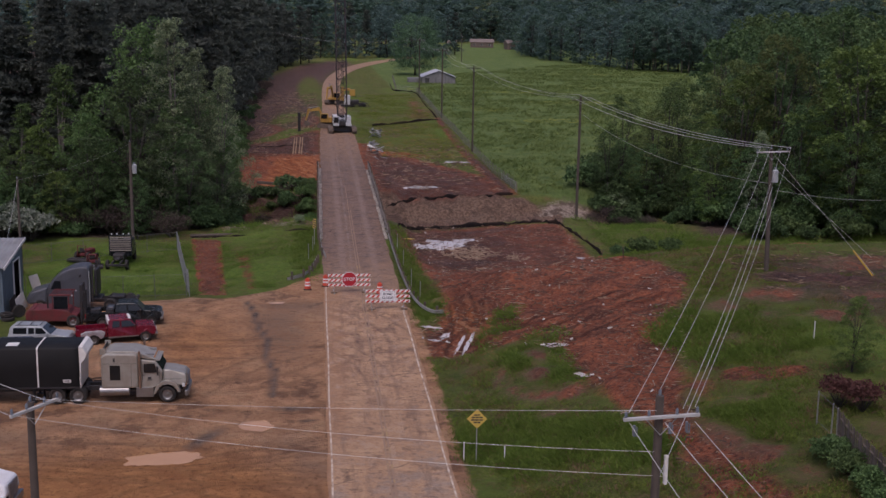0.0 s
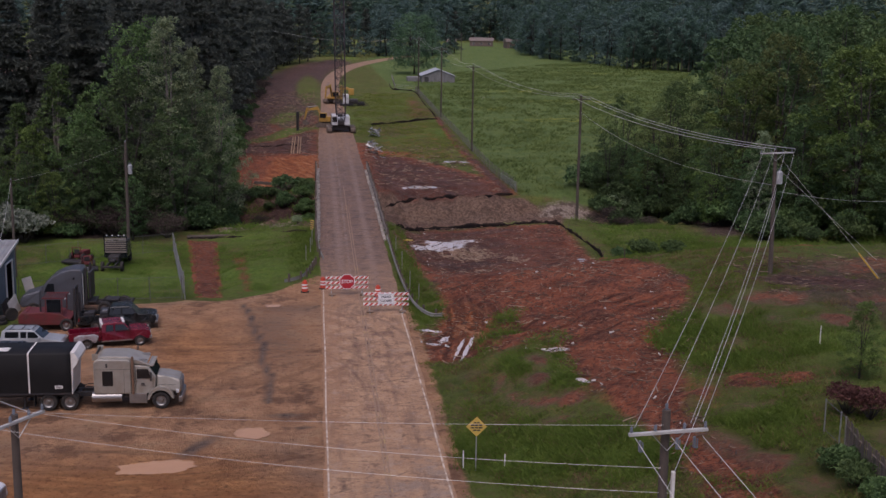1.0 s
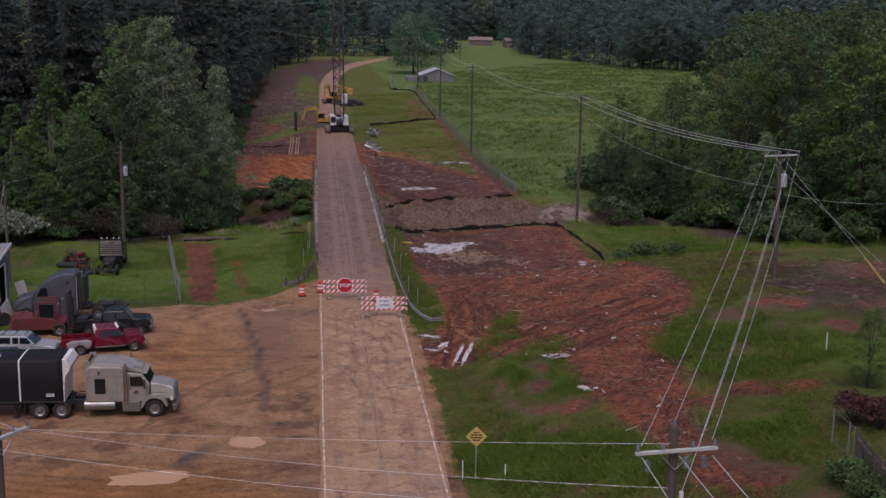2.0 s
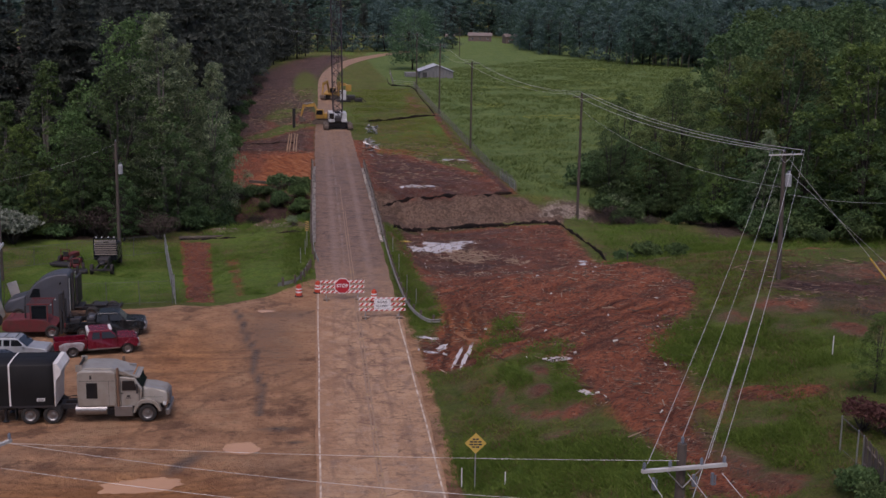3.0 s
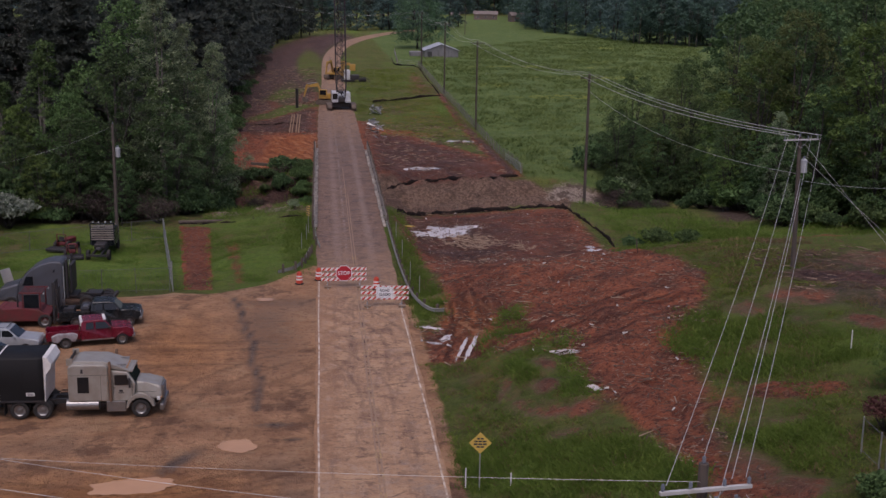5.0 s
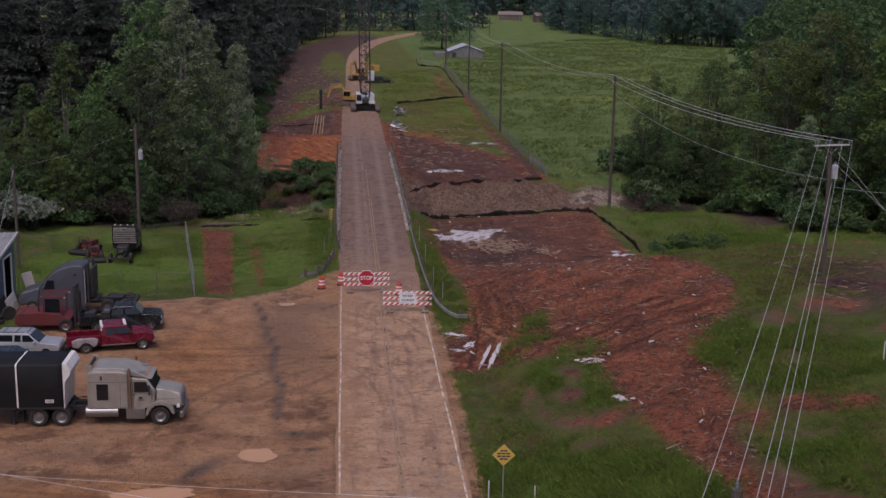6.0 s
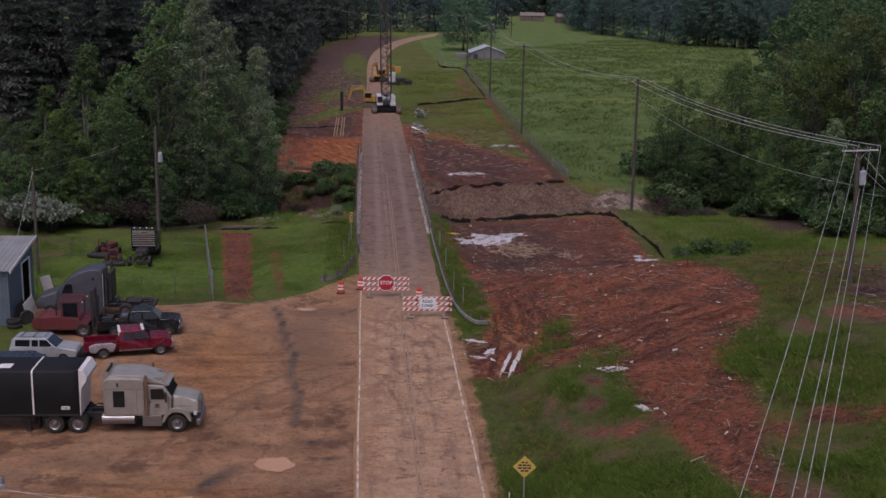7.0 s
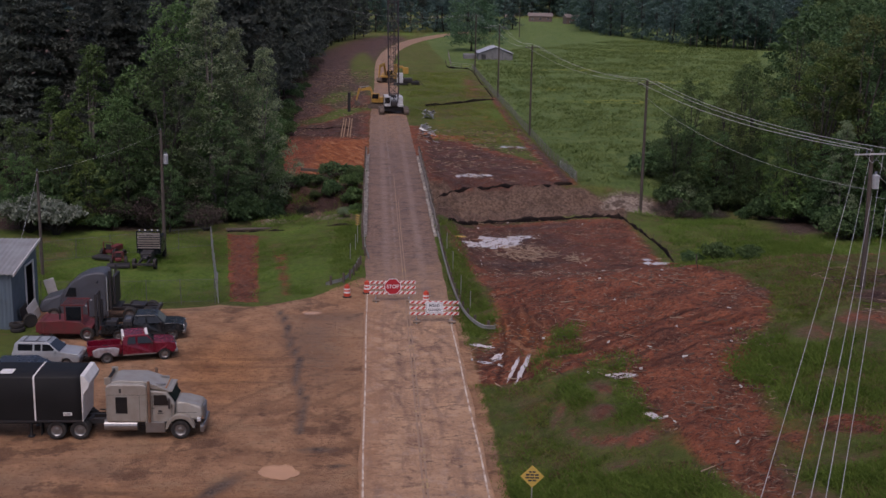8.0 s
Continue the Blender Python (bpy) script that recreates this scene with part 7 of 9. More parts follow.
def board_fence(points, label):
    t = thing("board_fence", pose(points[0][0], points[0][1], hz(*points[0])), label, "fence", "fences")
    inv = t.matrix_world.inverted()
    for i, (x, y, a) in enumerate(along(points, 0.17)):
        bm = bmesh.new()
        box(bm, (0, 0, 0.80 + 0.03 * math.sin(i * 2.7)), (0.15, 0.022, 1.65), 0.006)
        o = part("board", bm, BROWN_WOOD, t)
        o.matrix_local = inv @ pose(x, y, hz(x, y), 1.5 * math.sin(i * 1.3), 0, math.degrees(a))
    for h in (0.4, 1.3):
        v, f = ring_along([inv @ Vector((x, y, hz(x, y) + h)) for x, y, _ in along(points, 2.0)], [0.05] * len(along(points, 2.0)), 4)
        part("rail", mesh_from("rail", v, f, BROWN_WOOD), None, t)
    return t


board_fence([(24.3, -44.8), (23.9, -47.5), (23.4, -56)], "weathered brown board fence behind shrubs")
post_and_wire([(24.4, -42.1), (24.3, -44.7)], "short galvanised wire fence with a bright top rail", 1.6, 1.9, (0.1, 1.58), 0.018, 0.04, DULL_WIRE, STEEL)


# ---------------------------------------------------------------- poles and wires
SLATE = worn("slate_porcelain", (0.15, 0.17, 0.20), None, 0.35, bump=0)


def insulator(parent, x, y, z, down=False, mat=None):
    bm = bmesh.new()
    s = -1 if down else 1
    for k in range(3):
        tube(bm, (x, y, z + s * (0.03 + 0.055 * k)), (x, y, z + s * (0.07 + 0.055 * k)), 0.055, 0.04, 8)
    tube(bm, (x, y, z - 0.02), (x, y, z + s * 0.21), 0.02, n=6)
    part("insulator", bm, mat or SLATE, parent)


def utility_pole(x, y, z0, top, label, arm=0.0, turn=0.0, lean=(0.0, 0.0), can=None, arm_drop=0.35, arm_mat=None, r=0.16):
    """A wooden pole; arm: crossarm length; can: height of a transformer."""
    t = thing("utility_pole", pose(x, y, z0, lean[0], lean[1], turn), label, "utility pole", "utility poles")
    h = top - z0
    bm = bmesh.new()
    tube(bm, (0, 0, -0.6), (0, 0, h), r * 1.15, r * 0.8, 12)
    part("pole", bm, WOOD_POLE, t)
    if arm:
        solid("crossarm", t, arm_mat or PALE_ARM, (-arm / 2, arm / 2, -r - 0.11, -r, h - arm_drop - 0.10, h - arm_drop), bevel=0.012)
        for s in (-1, 1):
            bm = bmesh.new()
            tube(bm, (s * 0.55, -r - 0.05, h - arm_drop - 0.06), (0, -r, h - arm_drop - 0.65), 0.018, n=5)
            part("brace", bm, STEEL, t)
        for q in (-0.47, -0.17, 0.20, 0.47):
            insulator(t, arm * q, -r - 0.05, h - arm_drop)
    insulator(t, 0, 0, h)
    if can:
        bm = bmesh.new()
        tube(bm, (0.38, 0, can), (0.38, 0, can + 0.85), 0.23, 0.23, 16)
        tube(bm, (0.38, 0, can + 0.85), (0.38, 0, can + 0.95), 0.23, 0.12, 16)
        part("transformer", bm, PORCELAIN, t, "pale grey transformer can")
        insulator(t, 0.30, -0.06, can + 0.93)
        insulator(t, 0.46, 0.06, can + 0.93)
        solid("bracket", t, STEEL, (0.1, 0.2, -0.05, 0.05, can + 0.1, can + 0.7))
    return t


PALE_ARM = worn("pale_crossarm", (0.46, 0.46, 0.45), (0.25, 0.22, 0.19), 0.7, 0.0, 0.5, 2.0, 30, 0.2)
near_pole = utility_pole(9.78, -63.6, hz(9.85, -63.6), 12.5, "brown wooden utility pole with a pale crossarm and cutouts", 2.5, 8, arm_drop=0.57)
for q in (-0.95, 0.22, 0.78):
    solid("cutout", near_pole, SLATE, (q - 0.04, q + 0.04, -0.38, -0.30, 10.98, 11.32), (q + 0.07, q + 0.11, -0.37, -0.33, 11.0, 11.26), (q - 0.02, q + 0.12, -0.37, -0.33, 10.96, 11.01), bevel=0.012)
solid("conduit", near_pole, WHITE_TRIM, (0.20, 0.31, -0.20, -0.08, 9.25, 10.2), label="white plastic conduit")
utility_pole(33.1, -11.5, 4.3, 14.1, "weathered utility pole with crossarm and transformer on the slope", 2.5, 3, (0, -1.5), 7.3, 0.15)
utility_pole(33.2, 56.6, -4.0, 13.0, "tall weathered utility pole by the creek", 2.5, 8, (0, 0), None, 0.45, WOOD_POLE, 0.18)
utility_pole(26.1, 110, hz(26.1, 110), 14.1, "tall weathered utility pole beside the pasture fence", 2.4, 6, (0, 0), None, 0.3, WOOD_POLE)
utility_pole(26.3, 165, hz(26.3, 165), 15.1, "tall weathered utility pole beside the pasture fence", 2.4, 0, (0, 0), None, 0.3, WOOD_POLE)
utility_pole(26.6, 228, hz(26.6, 228), 15.4, "tall weathered utility pole beside the pasture fence", 2.4, 20, (0, 0), None, 0.3, WOOD_POLE)
utility_pole(60.5, 420, 0.9, 12.0, "utility pole in the far pasture", 2.0, 20, (0, 0), None, 0.3, WOOD_POLE)
utility_pole(-19.5, 27.1, hz(-19.5, 27.1), 10.1, "grey utility pole with a transformer before the wood", 0.0, 20, (0, 0), 7.9)
utility_pole(-27.9, 15.2, hz(-27.9, 15.2), 8.0, "plain wooden service pole behind the metal shed", r=0.13)
utility_pole(-10.3, -58.0, 0.0, 10.8, "wooden utility pole with a slanting pale crossarm", 2.2, 58, (0, 0), None, 0.12)


def span(a, b, sag, label="grey power line between the poles", r=0.012):
    n = 24
    a, b = Vector(a), Vector(b)
    pts = [a.lerp(b, k / n) - Vector((0, 0, sag * 4 * (k / n) * (1 - k / n))) for k in range(n + 1)]
    v, f = ring_along(pts, [r] * len(pts), 4)
    return tagged(new("power_line", mesh_from("power_line", v, f, WIRE)), label, "power line", "power lines")


N = [(8.72, -64.0, 12.1), (9.78, -63.6, 12.7), (10.5, -63.7, 12.1), (10.9, -63.6, 12.1)]
R = [(33.1 - 1.18, -11.75, 14.2), (33.1 - 0.4, -11.75, 14.2), (33.1 + 0.5, -11.6, 14.2), (33.1 + 1.18, -11.6, 14.2)]
S = [(33.2 - 1.15, 56.3, 12.85), (33.2 - 0.3, 56.4, 13.2), (33.2 + 1.15, 56.5, 12.85)]
for k in range(4):
    span(N[k], R[k], (0.5, 0.55, 0.75, 0.8)[k], r=0.009)
span((9.9, -63.5, 9.8), (33.1, -11.6, 11.3), 0.9, "lower cable between the poles")
for k, j in ((0, 0), (1, 1), (3, 2)):
    span(R[k], S[j], 0.9, r=0.022)
span((33.0, -11.5, 11.5), (33.2, 56.5, 10.9), 1.5, "lower cable between the poles")
T3 = [(26.1 - 1.1, 110, 14.0), (26.1, 110, 14.4), (26.1 + 1.1, 110, 14.0)]
T4 = [(26.3 - 1.1, 165, 15.0), (26.3, 165, 15.4), (26.3 + 1.1, 165, 15.0)]
T5 = [(26.6 - 1.1, 228, 15.3), (26.6, 228, 15.7), (26.6 + 1.1, 228, 15.3)]
for k in range(3):
    span(S[k], T3[k], 1.2, r=0.014)
    span(T3[k], T4[k], 1.2, r=0.015)
    span(T4[k], T5[k], 1.4, r=0.017)
    span(T5[k], (-18.0 + k, 330, 15.0), 2.2, r=0.010)
L = [(-10.8, -58.9, 10.66), (-10.05, -57.1, 10.58)]
span(L[0], (10.05, -63.75, 9.93), 0.3, r=0.006)
span(L[1], (9.65, -63.75, 10.74), 0.3, r=0.006)
span((-10.2, -58, 10.9), (9.66, -63.75, 12.07), 0.12, r=0.005)
span((-19.5, 27.1, 9.9), (-27.9, 15.2, 7.9), 0.4, r=0.006)
span((-27.9, 15.2, 7.8), (-24.8, -4.0, 3.9), 0.3)
for k in range(2):
    span(L[k], (-42 + k, -20, 10.4), 0.8)
for q in (-1.0, 0.1, 1.05):
    span((9.78 + q, -63.9, 11.75), (9.85 + q + (3.4 if q > 0 else 2.2), -82, 8.6), 0.3)
span((33.2, -11.4, 13.6), (39.9, -15.0, 5.3), 0.0, "steel guy wire of the pole", 0.012)
span((33.3, -11.4, 12.6), (42.5, -9.0, 5.3), 0.0, "steel guy wire of the pole", 0.012)
span((33.4, -11.4, 11.0), (58, 16, 6.0), 0.4)
bm = bmesh.new()
tube(bm, (39.9, -15.0, hz(39.9, -15.0)), (38.5, -14.3, hz(38.5, -14.3) + 1.9), 0.055, n=8)
YELLOW_PLASTIC = worn("yellow_plastic", (0.55, 0.36, 0.03), (0.3, 0.2, 0.05), 0.5)
tagged(part("guy_guard", bm, YELLOW_PLASTIC, None), "yellow plastic guard on a guy wire", "guy guard")

# ---------------------------------------------------------------- barricades, drums, signs
RED_BAND = worn("red_reflective_sheet", (0.52, 0.045, 0.03), (0.35, 0.06, 0.05), 0.45, 0.0, 0.3, 2.0, 30, 0)
WHITE_BAND = worn("white_reflective_sheet", (0.78, 0.77, 0.75), (0.50, 0.42, 0.36), 0.45, 0.0, 0.3, 2.0, 30, 0)
SIGN_RED = worn("stop_sign_red", (0.42, 0.018, 0.03), (0.30, 0.02, 0.03), 0.4, 0.0, 0.3, 2.0, 30, 0)
SIGN_WHITE = worn("sign_white", (0.76, 0.77, 0.79), (0.6, 0.58, 0.56), 0.4, 0.0, 0.3, 2.0, 30, 0)
SIGN_YELLOW = worn("sign_yellow", (0.56, 0.39, 0.08), (0.45, 0.31, 0.08), 0.45, 0.0, 0.3, 2.0, 30, 0)
INK = worn("sign_ink", (0.03, 0.035, 0.045), None, 0.6, bump=0)
ORANGE = worn("orange_drum_plastic", (0.55, 0.065, 0.03), (0.36, 0.07, 0.04), 0.5, 0.0, 0.4, 2.0, 30, 0)


def letters(text, size, material, parent, x, y, z):
    """Lettering that faces -y, centred on (x, z)."""
    c = bpy.data.curves.new("lettering", "FONT")
    c.body, c.size, c.extrude, c.align_x, c.align_y, c.offset = text, size, 0.004, "CENTER", "CENTER", 0.006
    tmp = bpy.data.objects.new("lettering", c)
    scene.collection.objects.link(tmp)
    bpy.context.view_layer.update()
    me = bpy.data.meshes.new_from_object(tmp.evaluated_get(bpy.context.evaluated_depsgraph_get()))
    bpy.data.objects.remove(tmp)
    me.materials.clear()
    me.materials.append(material)
    o = part("lettering", me, None, parent)
    o.matrix_local = pose(x, y, z, 90, 0, 0)
    return o


def barricade(m, label, sign):
    """A three-board road barricade, 3.6 m wide, facing -y."""
    t = thing("road_barricade", m, label, "barricade", "barricades")
    w = 3.6
    for k in range(3):
        z = 0.62 + 0.42 * k
        b = solid("board", t, WHITE_BAND, (-w / 2, w / 2, -0.02, 0.02, z - 0.11, z + 0.11), bevel=0.004)
        for i in range(9):
            bm = bmesh.new()
            x0 = -w / 2 + 0.02 + i * 0.40
            s = 0.22
            prism(bm, [(max(-w / 2, x0), z - 0.108), (min(w / 2, x0 + 0.20), z - 0.108), (min(w / 2, x0 + 0.20 + s), z + 0.108), (min(w / 2, x0 + s), z + 0.108)] if x0 + s < w / 2 else [(x0, z - 0.108), (min(w / 2, x0 + 0.2), z - 0.108), (w / 2, z + 0.0), (w / 2, z + 0.108)], -0.0245, -0.018)
            part("stripe", bm, RED_BAND, b)
    for x in (-1.3, 1.3):
        solid("upright", t, STEEL, (x - 0.03, x + 0.03, 0.025, 0.075, 0.0, 1.62), bevel=0.006)
        solid("foot", t, STEEL, (x - 0.05, x + 0.05, -0.75, 0.8, 0.0, 0.07), bevel=0.008)
        solid("sandbag", t, SACK, (x - 0.28, x + 0.28, -0.62, -0.25, 0.06, 0.20), bevel=0.06)
    if sign == "stop":
        bm = bmesh.new()
        r = 0.68
        prism(bm, [(r * math.cos(radians(22.5 + 45 * k)), 1.12 + r * math.sin(radians(22.5 + 45 * k))) for k in range(8)], -0.06, -0.04)
        o = part("stop_sign", bm, SIGN_WHITE, t, "red octagonal stop sign with white border")
        bm = bmesh.new()
        r = 0.63
        prism(bm, [(r * math.cos(radians(22.5 + 45 * k)), 1.12 + r * math.sin(radians(22.5 + 45 * k))) for k in range(8)], -0.066, -0.058)
        part("sign_face", bm, SIGN_RED, o)
        letters("STOP", 0.40, SIGN_WHITE, o, 0, -0.072, 1.12)
    else:
        o = solid("closed_sign", t, SIGN_WHITE, (-0.64, 0.64, -0.06, -0.04, 0.62, 1.50), bevel=0.008, label="white rectangular road-closed sign")
        solid("sign_border", o, INK, (-0.58, 0.58, -0.063, -0.058, 0.69, 0.705), (-0.58, 0.58, -0.063, -0.058, 1.415, 1.43), (-0.58, -0.565, -0.063, -0.058, 0.69, 1.43), (0.565, 0.58, -0.063, -0.058, 0.69, 1.43), bevel=0.001)
        letters("ROAD", 0.27, INK, o, 0, -0.066, 1.22)
        letters("CLOSED", 0.25, INK, o, 0, -0.066, 0.90)
    return t


SACK = worn("muddy_sandbag", (0.26, 0.19, 0.14), (0.16, 0.10, 0.07), 0.9, 0.0, 0.6, 3.0, 30, 0.2)
barricade(pose(2.05, 3.2, 0.0, 0, 0, 2), "red and white striped barricade carrying a stop sign", "stop")
barricade(pose(5.0, -2.75, 0.0, 0, 0, -1), "red and white striped barricade carrying a road-closed sign", "closed")


def drum(x, y):
    t = thing("traffic_drum", at(x, y), "orange and white striped traffic drum with rubber base", "traffic drum", "traffic drums")
    prof = [(0.27, 0.06), (0.27, 0.30), (0.25, 0.31), (0.25, 0.54), (0.23, 0.55), (0.23, 0.76), (0.21, 0.77), (0.20, 0.95), (0.12, 0.98)]

    def turn(name, rows, material):
        bm = bmesh.new()
        n = 18
        rings = [[bm.verts.new((r * math.cos(2 * math.pi * k / n), r * math.sin(2 * math.pi * k / n), z)) for k in range(n)] for r, z in rows]
        for a, b in zip(rings, rings[1:]):
            for k in range(n):
                bm.faces.new((a[k], a[(k + 1) % n], b[(k + 1) % n], b[k]))
        bm.faces.new(rings[0][::-1])
        bm.faces.new(rings[-1])
        part(name, bm, material, t)

    turn("body", prof, ORANGE)
    for z0, z1, r in ((0.34, 0.48, 0.256), (0.60, 0.72, 0.236)):
        turn("band", [(r, z0), (r, z1)], WHITE_BAND)
    turn("base", [(0.36, 0.0), (0.36, 0.05), (0.29, 0.09)], RUBBER)
    solid("grip", t, ORANGE, (-0.09, 0.09, -0.02, 0.02, 0.96, 1.06))
    return t


for x, y in ((-1.5, 4.2), (0.05, 5.4), (4.6, 2.2)):
    drum(x, y)


def diamond_sign(x, y):
    t = thing("warning_sign", at(x, y, -4), "yellow diamond warning sign with four dark lines", "road sign")
    solid("post", t, STEEL, (-0.03, 0.03, 0.0, 0.05, -0.3, 2.85), bevel=0.006)
    bm = bmesh.new()
    r = 0.55
    prism(bm, [(r, 2.38), (0, 2.38 + r), (-r, 2.38), (0, 2.38 - r)], -0.03, -0.018, 0.004)
    o = part("panel", bm, SIGN_YELLOW, t)
    for z, w in ((2.60, 0.34), (2.46, 0.62), (2.32, 0.66), (2.18, 0.40)):
        k = 3 if w > 0.5 else 2
        for i in range(k):
            x0 = -w / 2 + i * w / k
            solid("text_bar", o, INK, (x0 + 0.015, x0 + w / k - 0.02, -0.036, -0.029, z - 0.04, z + 0.04), bevel=0.001)
    return t


diamond_sign(7.85, -36.6)


def sandbag(x, y, turn):
    """A slumped white sandbag, pinched at its ends."""
    bm = bmesh.new()
    r = bmesh.ops.create_uvsphere(bm, u_segments=14, v_segments=8, radius=1.0)
    for v in r["verts"]:
        c = v.co
        c.x, c.y, c.z = c.x * 0.30, c.y * 0.16 * (1 - 0.25 * abs(c.x)), max(c.z, -0.45) * 0.11 + 0.02 * math.sin(9 * c.x)
    o = part("sandbag", bm, WHITE_TRIM, None)
    o.matrix_world = pose(x, y, 0.075, 0, 0, turn)
    return tagged(o, "white sandbag weighing down the barricade's foot", "sandbag", "sandbags")


for x, y, turn in ((5.35, 0.6, 20), (5.75, 0.2, -25), (5.6, -0.7, 70), (4.75, 0.8, 5)):
    sandbag(x, y, turn)


def object_marker(x, y):
    t = thing("hazard_marker", at(x, y), "yellow and black striped bridge hazard marker on a post", "road sign")
    solid("post", t, STEEL, (-0.03, 0.03, 0.0, 0.05, -0.2, 2.7), bevel=0.006)
    o = solid("panel", t, SIGN_YELLOW, (-0.17, 0.17, -0.03, -0.015, 1.75, 2.7), bevel=0.004)
    for k in range(4):
        bm = bmesh.new()
        z = 1.80 + 0.22 * k
        prism(bm, [(-0.168, z + 0.10), (0.168, z - 0.03 + 0.0), (0.168, z + 0.08), (-0.168, z + 0.21)], -0.036, -0.029)
        part("stripe", bm, INK, o)
    return t


object_marker(-0.95, 24.0)


def stake(x, y, h, material, label):
    bm = bmesh.new()
    box(bm, (0, 0, h / 2 - 0.1), (0.05, 0.05, h + 0.2), 0.008)
    o = part("survey_stake", bm, material, None)
    o.matrix_world = at(x, y, 20)
    return tagged(o, label, "survey stake", "survey stakes")


for x, y, h in ((7.2, -36.4, 1.0), (9.3, -37.2, 0.8), (29.4, -29.5, 1.2)):
    stake(x, y, h, WHITE_TRIM, "thin white survey stake in the grass")
for x, y, h in ((7.35, 21.5, 1.6), (7.4, 13.5, 1.6), (7.5, 5.0, 1.6), (7.9, 0.5, 1.5), (-1.1, 21.0, 1.5), (-1.5, 17, 1.5)):
    stake(x, y, h, STEEL, "thin pale stake beside the guardrail")

# ---------------------------------------------------------------- metal shed and barn
SHEET = worn("blue_grey_steel_sheet", (0.13, 0.175, 0.215), (0.09, 0.10, 0.11), 0.5, 0.25, 0.5, 0.8, 20, 0.05)
ROOF_SHEET = worn("grey_roof_sheet", (0.34, 0.34, 0.33), (0.20, 0.18, 0.16), 0.5, 0.4, 0.6, 0.6, 20, 0.05)
BARN_ROOF = worn("bright_barn_roof", (0.55, 0.58, 0.62), (0.35, 0.33, 0.32), 0.4, 0.3, 0.5, 0.5, 20, 0.05)
BARN_WALL = worn("grey_barn_board", (0.20, 0.20, 0.205), (0.10, 0.09, 0.085), 0.85, 0.0, 0.7, 0.8, 12, 0.3)
# Interior shade put into a near-black colour.
SHADE_INSIDE = worn("interior_shade", (0.05, 0.05, 0.05), None, 0.9)


def ribbed(bm, a, b, z0a, z1a, z0b, z1b, out, pitch=0.3, depth=0.03):
    """A ribbed sheet wall from a to b (plan), its foot and head heights given at both ends."""
    d = math.hypot(b[0] - a[0], b[1] - a[1])
    n = max(2, int(d / pitch)) * 4
    row = []
    for i in range(n + 1):
        t = i / n
        o = depth if i % 4 in (1, 2) else 0.0
        x, y = a[0] + (b[0] - a[0]) * t + out[0] * o, a[1] + (b[1] - a[1]) * t + out[1] * o
        row.append((bm.verts.new((x, y, z0a + (z0b - z0a) * t)), bm.verts.new((x, y, z1a + (z1b - z1a) * t))))
    for p, q in zip(row, row[1:]):
        bm.faces.new((p[0], q[0], q[1], p[1]))


def ribbed_roof(bm, corners, pitch=0.35, depth=0.035, thick=0.05):
    """A ribbed roof plane; corners: eave start, eave end, ridge end, ridge start."""
    p = [Vector(c) for c in corners]
    n = max(2, int((p[1] - p[0]).length / pitch)) * 4
    up = (p[1] - p[0]).cross(p[3] - p[0]).normalized()
    rows = []
    for i in range(n + 1):
        t = i / n
        o = up * (depth if i % 4 in (1, 2) else 0.0)
        e, r = p[0].lerp(p[1], t) + o, p[3].lerp(p[2], t) + o
        rows.append([bm.verts.new(v) for v in (e, r, r - up * thick, e - up * thick)])
    for a, b in zip(rows, rows[1:]):
        for k in range(4):
            bm.faces.new((a[k], b[k], b[(k + 1) % 4], a[(k + 1) % 4]))
    bm.faces.new(rows[0])
    bm.faces.new(rows[-1][::-1])


